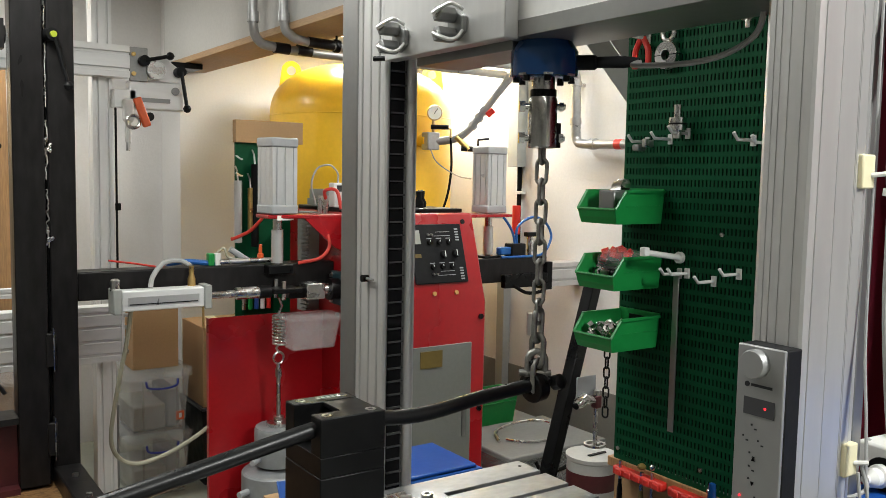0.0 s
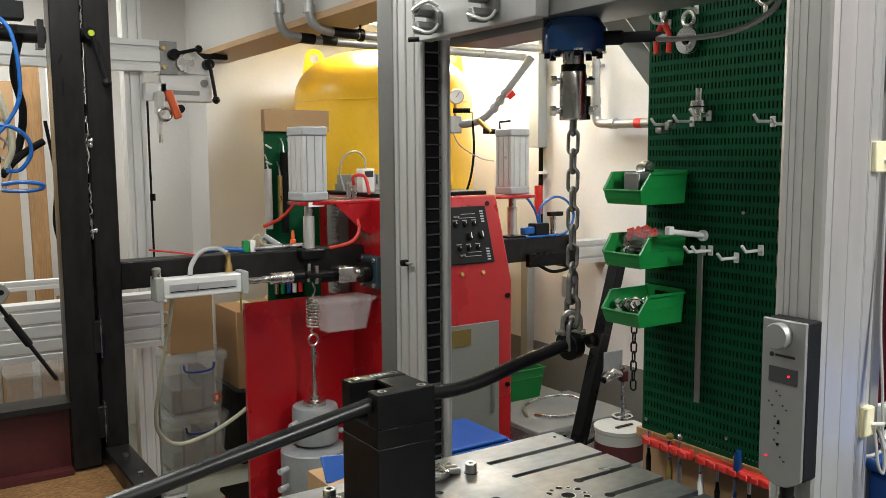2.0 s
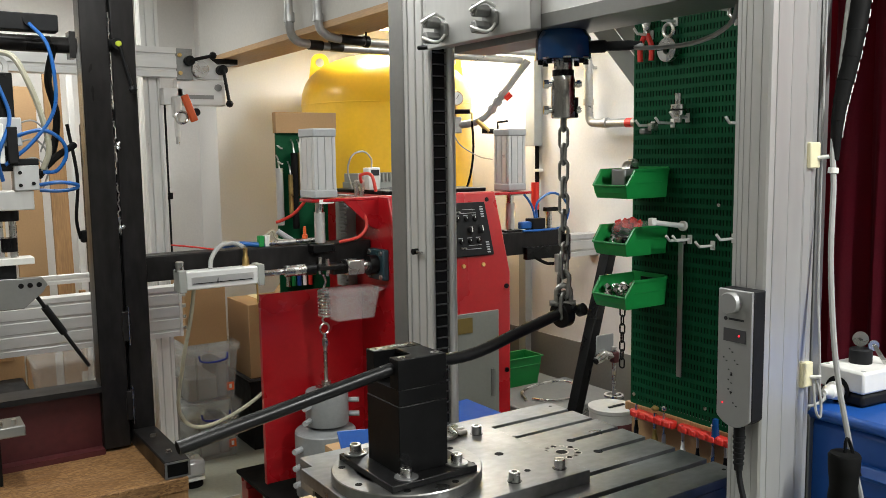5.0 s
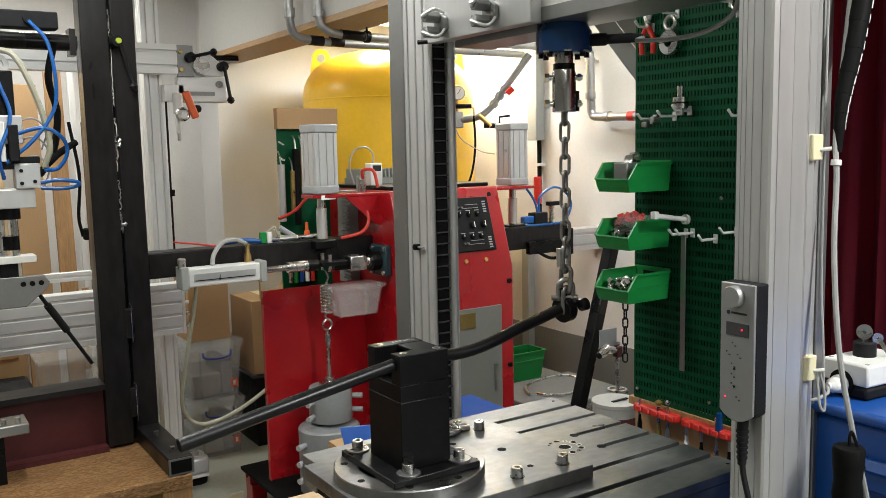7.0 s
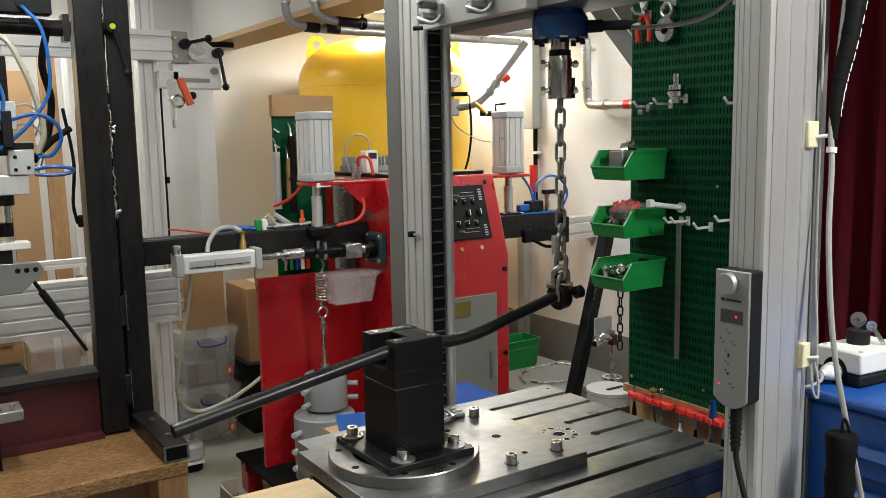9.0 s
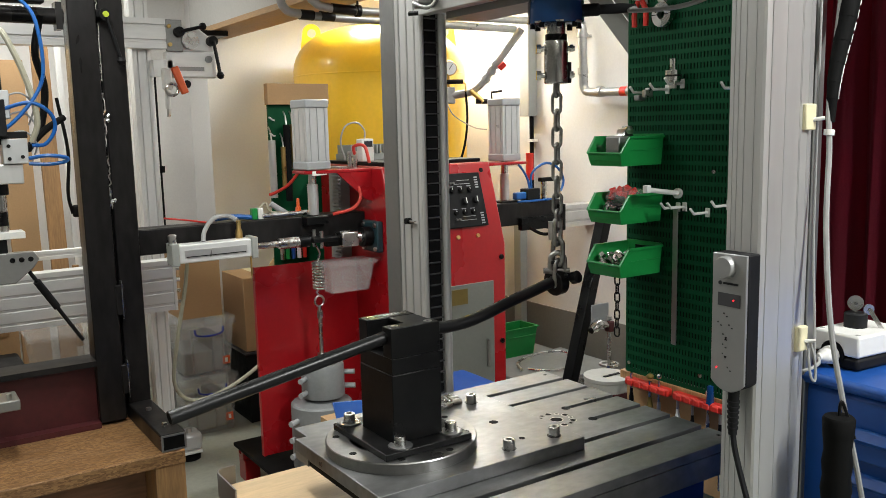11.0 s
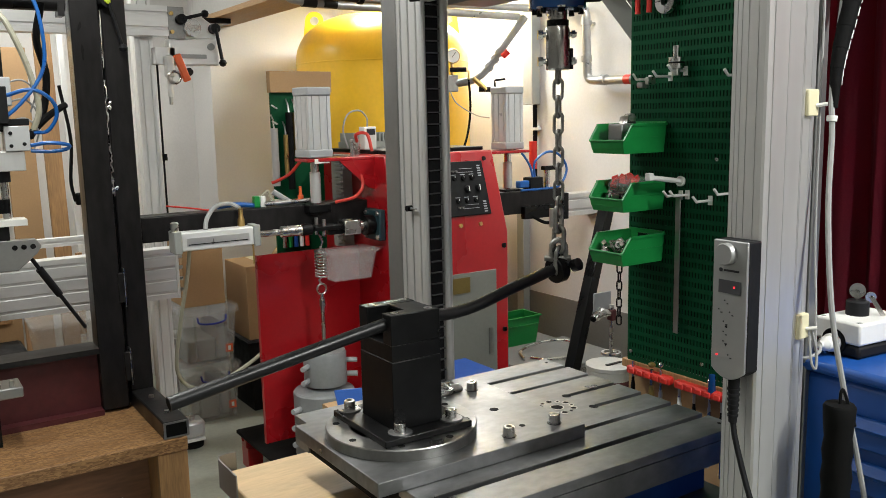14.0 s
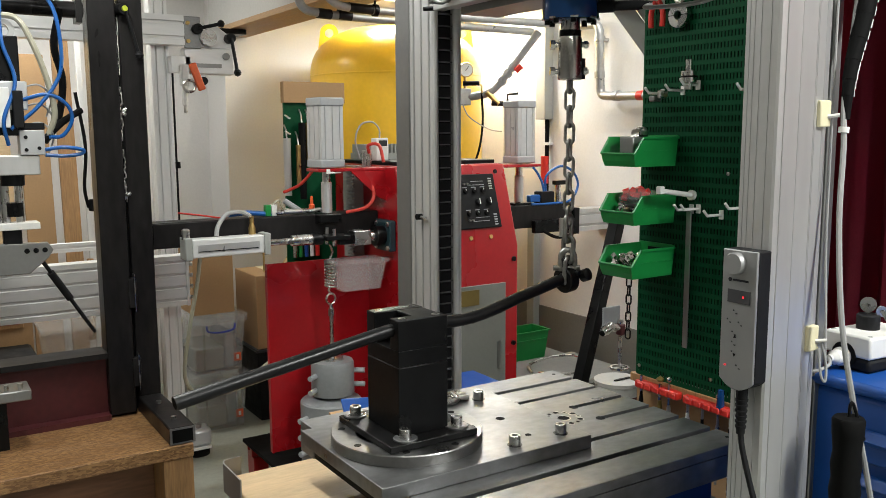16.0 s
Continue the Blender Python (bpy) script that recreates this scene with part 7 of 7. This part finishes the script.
def aluminium_frame():
    f = thing("aluminium_frame", "slotted aluminium profile frame with clamp arm", "profile frame")
    post = slotted_profile(0.08, 0.08, 0.04, 0.008, 0.010)
    part("post", prism(bm_new(), post, 0.06, 2.55, m=pose(-0.062, 2.76, 0)), LIT_ALU, f, smooth=False)
    part("post_cover", boxm(-0.021, -0.012, 2.72, 2.80, 0.06, 0.55), ALU_GREY, f, bevel=0.002)
    part("post", prism(bm_new(), post, 0.06, 2.55, m=pose(-1.45, 2.76, 0)), LIT_ALU, f, smooth=False)
    lie = Matrix(((0, 0, 1, 0), (1, 0, 0, 0), (0, 1, 0, 0), (0, 0, 0, 1)))
    low = slotted_profile(0.08, 0.225, 0.056, 0.010, 0.010, "x")
    part("lower_beam", prism(bm_new(), low, -1.7, -0.052, m=Matrix.Translation((0, 2.54, 0.905)) @ lie), ALU_H, f, "deep slotted beam", smooth=False)
    end = part("end_plate", boxm(-0.0515, -0.038, 2.495, 2.585, 0.79, 1.022), LIT_ALU, f, bevel=0.002)
    for z in (0.83, 0.88, 0.93, 0.98):
        part("bolt", cyl(bm_new(), (-0.040, 2.49, z), (-0.026, 2.485, z), 0.009, 10), STEEL, end)
    part("spacer", boxm(-0.10, -0.055, 2.581, 2.719, 0.82, 0.99), ALU_GREY, f)
    part("upper_rail", prism(bm_new(), slotted_profile(0.04, 0.04, 0.04, 0.008, 0.008), -1.7, -0.1, m=Matrix.Translation((0, 2.90, 1.04)) @ lie), ALU_H, f, smooth=False)
    up = slotted_profile(0.08, 0.13, 0.065, 0.010, 0.010, "x")
    part("upper_beam", prism(bm_new(), up, -1.7, 0.03, m=Matrix.Translation((0, 2.68, 2.012)) @ lie), ALU_H, f, "slotted top beam", smooth=False)
    joint = part("joint_plate", boxm(0.03, 0.105, 2.645, 2.655, 1.935, 2.075), TURNED, f, "bright milled joint plate", bevel=0.002)
    for z in (1.965, 2.045):
        part("bolt", cyl(bm_new(), (0.045, 2.632, z), (0.045, 2.645, z), 0.009, 12), BRASS, joint, "yellow passivated bolt")
    part("clamp_arm", boxm(0.03, 0.262, 2.66, 2.72, 1.822, 1.94), ALU_H, f, "milled clamp arm", bevel=0.006)
    part("arm_web", prism(bm_new(), [(0.10, 1.94), (0.262, 1.94), (0.245, 2.00), (0.185, 2.045), (0.10, 2.045)], -2.715, -2.664, m=pose(0, 0, 0, 90, 0, 0)), ALU_H, f, bevel=0.006)
    part("arm_bolt", cyl(bm_new(), (0.222, 2.648, 1.905), (0.222, 2.66, 1.905), 0.016, 18), ALU_GREY, f, "grey arm bolt")
    part("arm_slot", boxm(0.06, 0.20, 2.656, 2.6605, 1.852, 1.870), ALU_GREY, f, smooth=False)
    part("arm_foot", boxm(-0.03, 0.06, 2.66, 2.72, 1.825, 1.90), LIT_ALU, f, bevel=0.003)
    part("eccentric", cyl(bm_new(), (0.135, 2.655, 1.985), (0.135, 2.625, 1.985), 0.038, 24), STEEL, f, "bright round clamp")
    for x, z, dx, dz in ((0.085, 2.02, 0.10, 0.025), (0.235, 1.985, 0.02, -0.155)):
        part("lever_hub", cyl(bm_new(), (x, 2.655, z), (x, 2.61, z), 0.022, 16), PLASTIC_BLACK, f)
        part("lever", cyl(bm_new(), (x, 2.61, z), (x + dx, 2.60, z + dz), 0.008, 10), PLASTIC_BLACK, f, "black lever")
        part("lever_ball", lathe(bm_new(), [(0.0, -0.018), (0.012, -0.013), (0.018, 0.0), (0.012, 0.013), (0.0, 0.018)], (x + dx, 2.60, z + dz), 14), PLASTIC_BLACK, f)
    tc = part("toggle_clamp", boxm(0.0, 0.042, 2.62, 2.659, 1.765, 1.862), WHITE_PLASTIC, f, "pale toggle clamp", bevel=0.010)
    part("clamp_ring", sweep(bm_new(), [(0.035 + 0.026 * math.cos(k * math.tau / 18), 2.615, 1.765 + 0.026 * math.sin(k * math.tau / 18)) for k in range(18)], 0.007, 8, closed=True), STEEL, tc, "bright clamp ring")
    part("orange_lever", boxm(-0.018, 0.016, -0.010, 0.010, -0.125, 0.0, m=pose(0.048, 2.605, 1.865, 0, -20, 0)), ORANGE, tc, "orange lever", bevel=0.006)
    part("spindle", cyl(bm_new(), (0.02, 2.64, 1.68), (0.02, 2.64, 1.77), 0.013, 14), WHITE_PLASTIC, tc)
    part("spindle_tip", cyl(bm_new(), (0.02, 2.64, 1.645), (0.02, 2.64, 1.69), 0.008, 12), STEEL, tc)
    part("knob", cyl(bm_new(), (0.105, 2.655, 1.79), (0.105, 2.62, 1.79), 0.018, 14), PLASTIC_BLACK, f)
    part("guide_wire", cyl(bm_new(), (-0.015, 2.70, 1.10), (-0.015, 2.70, 1.83), 0.005, 8), DARK, f)
    part("stop", cyl(bm_new(), (-0.012, 2.69, 1.395), (-0.012, 2.69, 1.425), 0.012, 10), RUBBER_AND_SHADE, f)
    foot = part("foot_plate", boxm(-0.13, 0.08, 2.66, 2.88, 0.045, 0.06), LIT_ALU, f, bevel=0.003)
    part("foot_casting", boxm(-0.02, 0.085, 2.662, 2.78, 0.0605, 0.145), LIGHT_GREY, foot, "pale cast foot block", bevel=0.018)
    part("foot_pad", lathe(bm_new(), [(0.055, 0.0), (0.055, 0.02), (0.03, 0.045), (0.0, 0.045)], (0.035, 2.74, 0), 24), RUBBER_AND_SHADE, foot)
    part("foot_nut", cyl(bm_new(), (0.03, 2.70, 0.145), (0.03, 2.70, 0.165), 0.014, 6), STEEL, foot)
    part("foot_pad", lathe(bm_new(), [(0.055, 0.0), (0.055, 0.02), (0.03, 0.06), (0.0, 0.06)], (-1.45, 2.76, 0), 24), RUBBER_AND_SHADE, f)
    return f


chipboard_bench()
black_frame()
air_press()
aluminium_frame()
bk = thing("beam_bracket", "dark steel bracket under the end of the beam", "bracket")
part("plate", boxm(0.40, 0.56, 3.30, 3.69, 2.085, 2.112), DARK, bk, bevel=0.003)
part("angle", boxm(0.40, 0.56, 3.66, 3.695, 1.98, 2.085), DARK, bk, bevel=0.003)

# boards and boxes behind the frame
def lean_board(x, w, z1, mat, label, y=3.3, turn=0, th=0.03):
    b = thing("wooden_board", label, "board", "boards leaning in the recess", pose(x, y, 0, -4, 0, turn))
    part("board", boxm(-w / 2, w / 2, 0, th, 0, z1), mat, b, bevel=0.002)
    return b


lean_board(-0.513, 0.131, 1.95, CARD, "brown hardboard panel leaning in the recess")
lean_board(-0.377, 0.079, 2.1, PINE, "pale pine plank leaning in the recess", 3.24, 0)
lean_board(-0.297, 0.026, 2.1, PLASTER, "white painted batten leaning in the recess", 3.22, 0)
lean_board(-0.879, 0.52, 2.2, PLY, "light plywood panel leaning in the recess", 3.36)
lean_board(-1.459, 0.5, 2.2, CARD, "brown hardboard panel leaning in the recess", 3.36)
cl = thing("bar_clamp", "black steel bar clamp with wooden handle", "clamp")
part("bar", boxm(-0.30, -0.285, 3.14, 3.165, 0.0, 1.75), DARK, cl)
part("handle", cyl(bm_new(), (-0.35, 3.12, 0.55), (-0.34, 3.12, 0.95), 0.016, 10), PINE, cl)
part("jaw", boxm(-0.38, -0.28, 3.11, 3.15, 0.66, 0.74), DARK, cl, bevel=0.01)
part("jaw", boxm(-0.33, -0.27, 3.12, 3.15, 1.18, 1.24), DARK, cl, bevel=0.01)
hose("cord", [(-0.36, 3.13, 1.75), (-0.33, 3.12, 1.5), (-0.345, 3.12, 1.3), (-0.33, 3.13, 1.2)], 0.008, RUBBER_AND_SHADE, cl)
b = thing("storage_box", "clear storage box standing behind the steel frame", "storage box")
part("tub", open_tub("", "", -0.62, -0.22, 2.66, 2.95, 0.50, 0.70, CLEAR, 0.02), CLEAR, b, smooth=False)
part("lid", boxm(-0.635, -0.205, 2.645, 2.965, 0.7005, 0.718), CLOUDY, b, bevel=0.004)
part("base_crate", boxm(-0.60, -0.24, 2.68, 2.93, 0.0, 0.50), CARD, b, "carton below", smooth=False)
b = thing("framed_picture", "small red picture in a pale wooden frame", "picture")
part("frame", boxm(-0.98, -0.66, 3.05, 3.07, 0.66, 0.83), PINE, b, bevel=0.003)
part("print", boxm(-0.96, -0.68, 3.047, 3.0495, 0.68, 0.81), CURTAIN, b, smooth=False)
part("easel", boxm(-1.0, -0.62, 3.07, 3.25, 0.0, 0.80), CARD, b, "carton behind")
b = thing("dark_case", "dark grey equipment case behind the press", "case")
part("case", boxm(-1.15, -0.70, 2.2, 2.45, 0.526, 0.72), PLASTIC_BLACK, b, bevel=0.015)


# ---- movement: the crosshead draws the chain and the tube end upwards, then holds ----
LIFT = [(0.0, 0.0), (0.5, 0.0067), (1.0, 0.0137), (1.5, 0.0210), (2.0, 0.0290), (2.5, 0.0372), (2.75, 0.0402), (3.0, 0.0410), (4.5, 0.0410), (7.0, 0.0410), (16.0, 0.0410)]


def motions():
    for ob in riders:
        walk(ob, [(t, pose(0, 0, lift)) for t, lift in LIFT])
    for i, ob in enumerate(bent_pieces):
        walk(ob, [(t, tube_pose(i, lift)) for t, lift in LIFT])


motions()
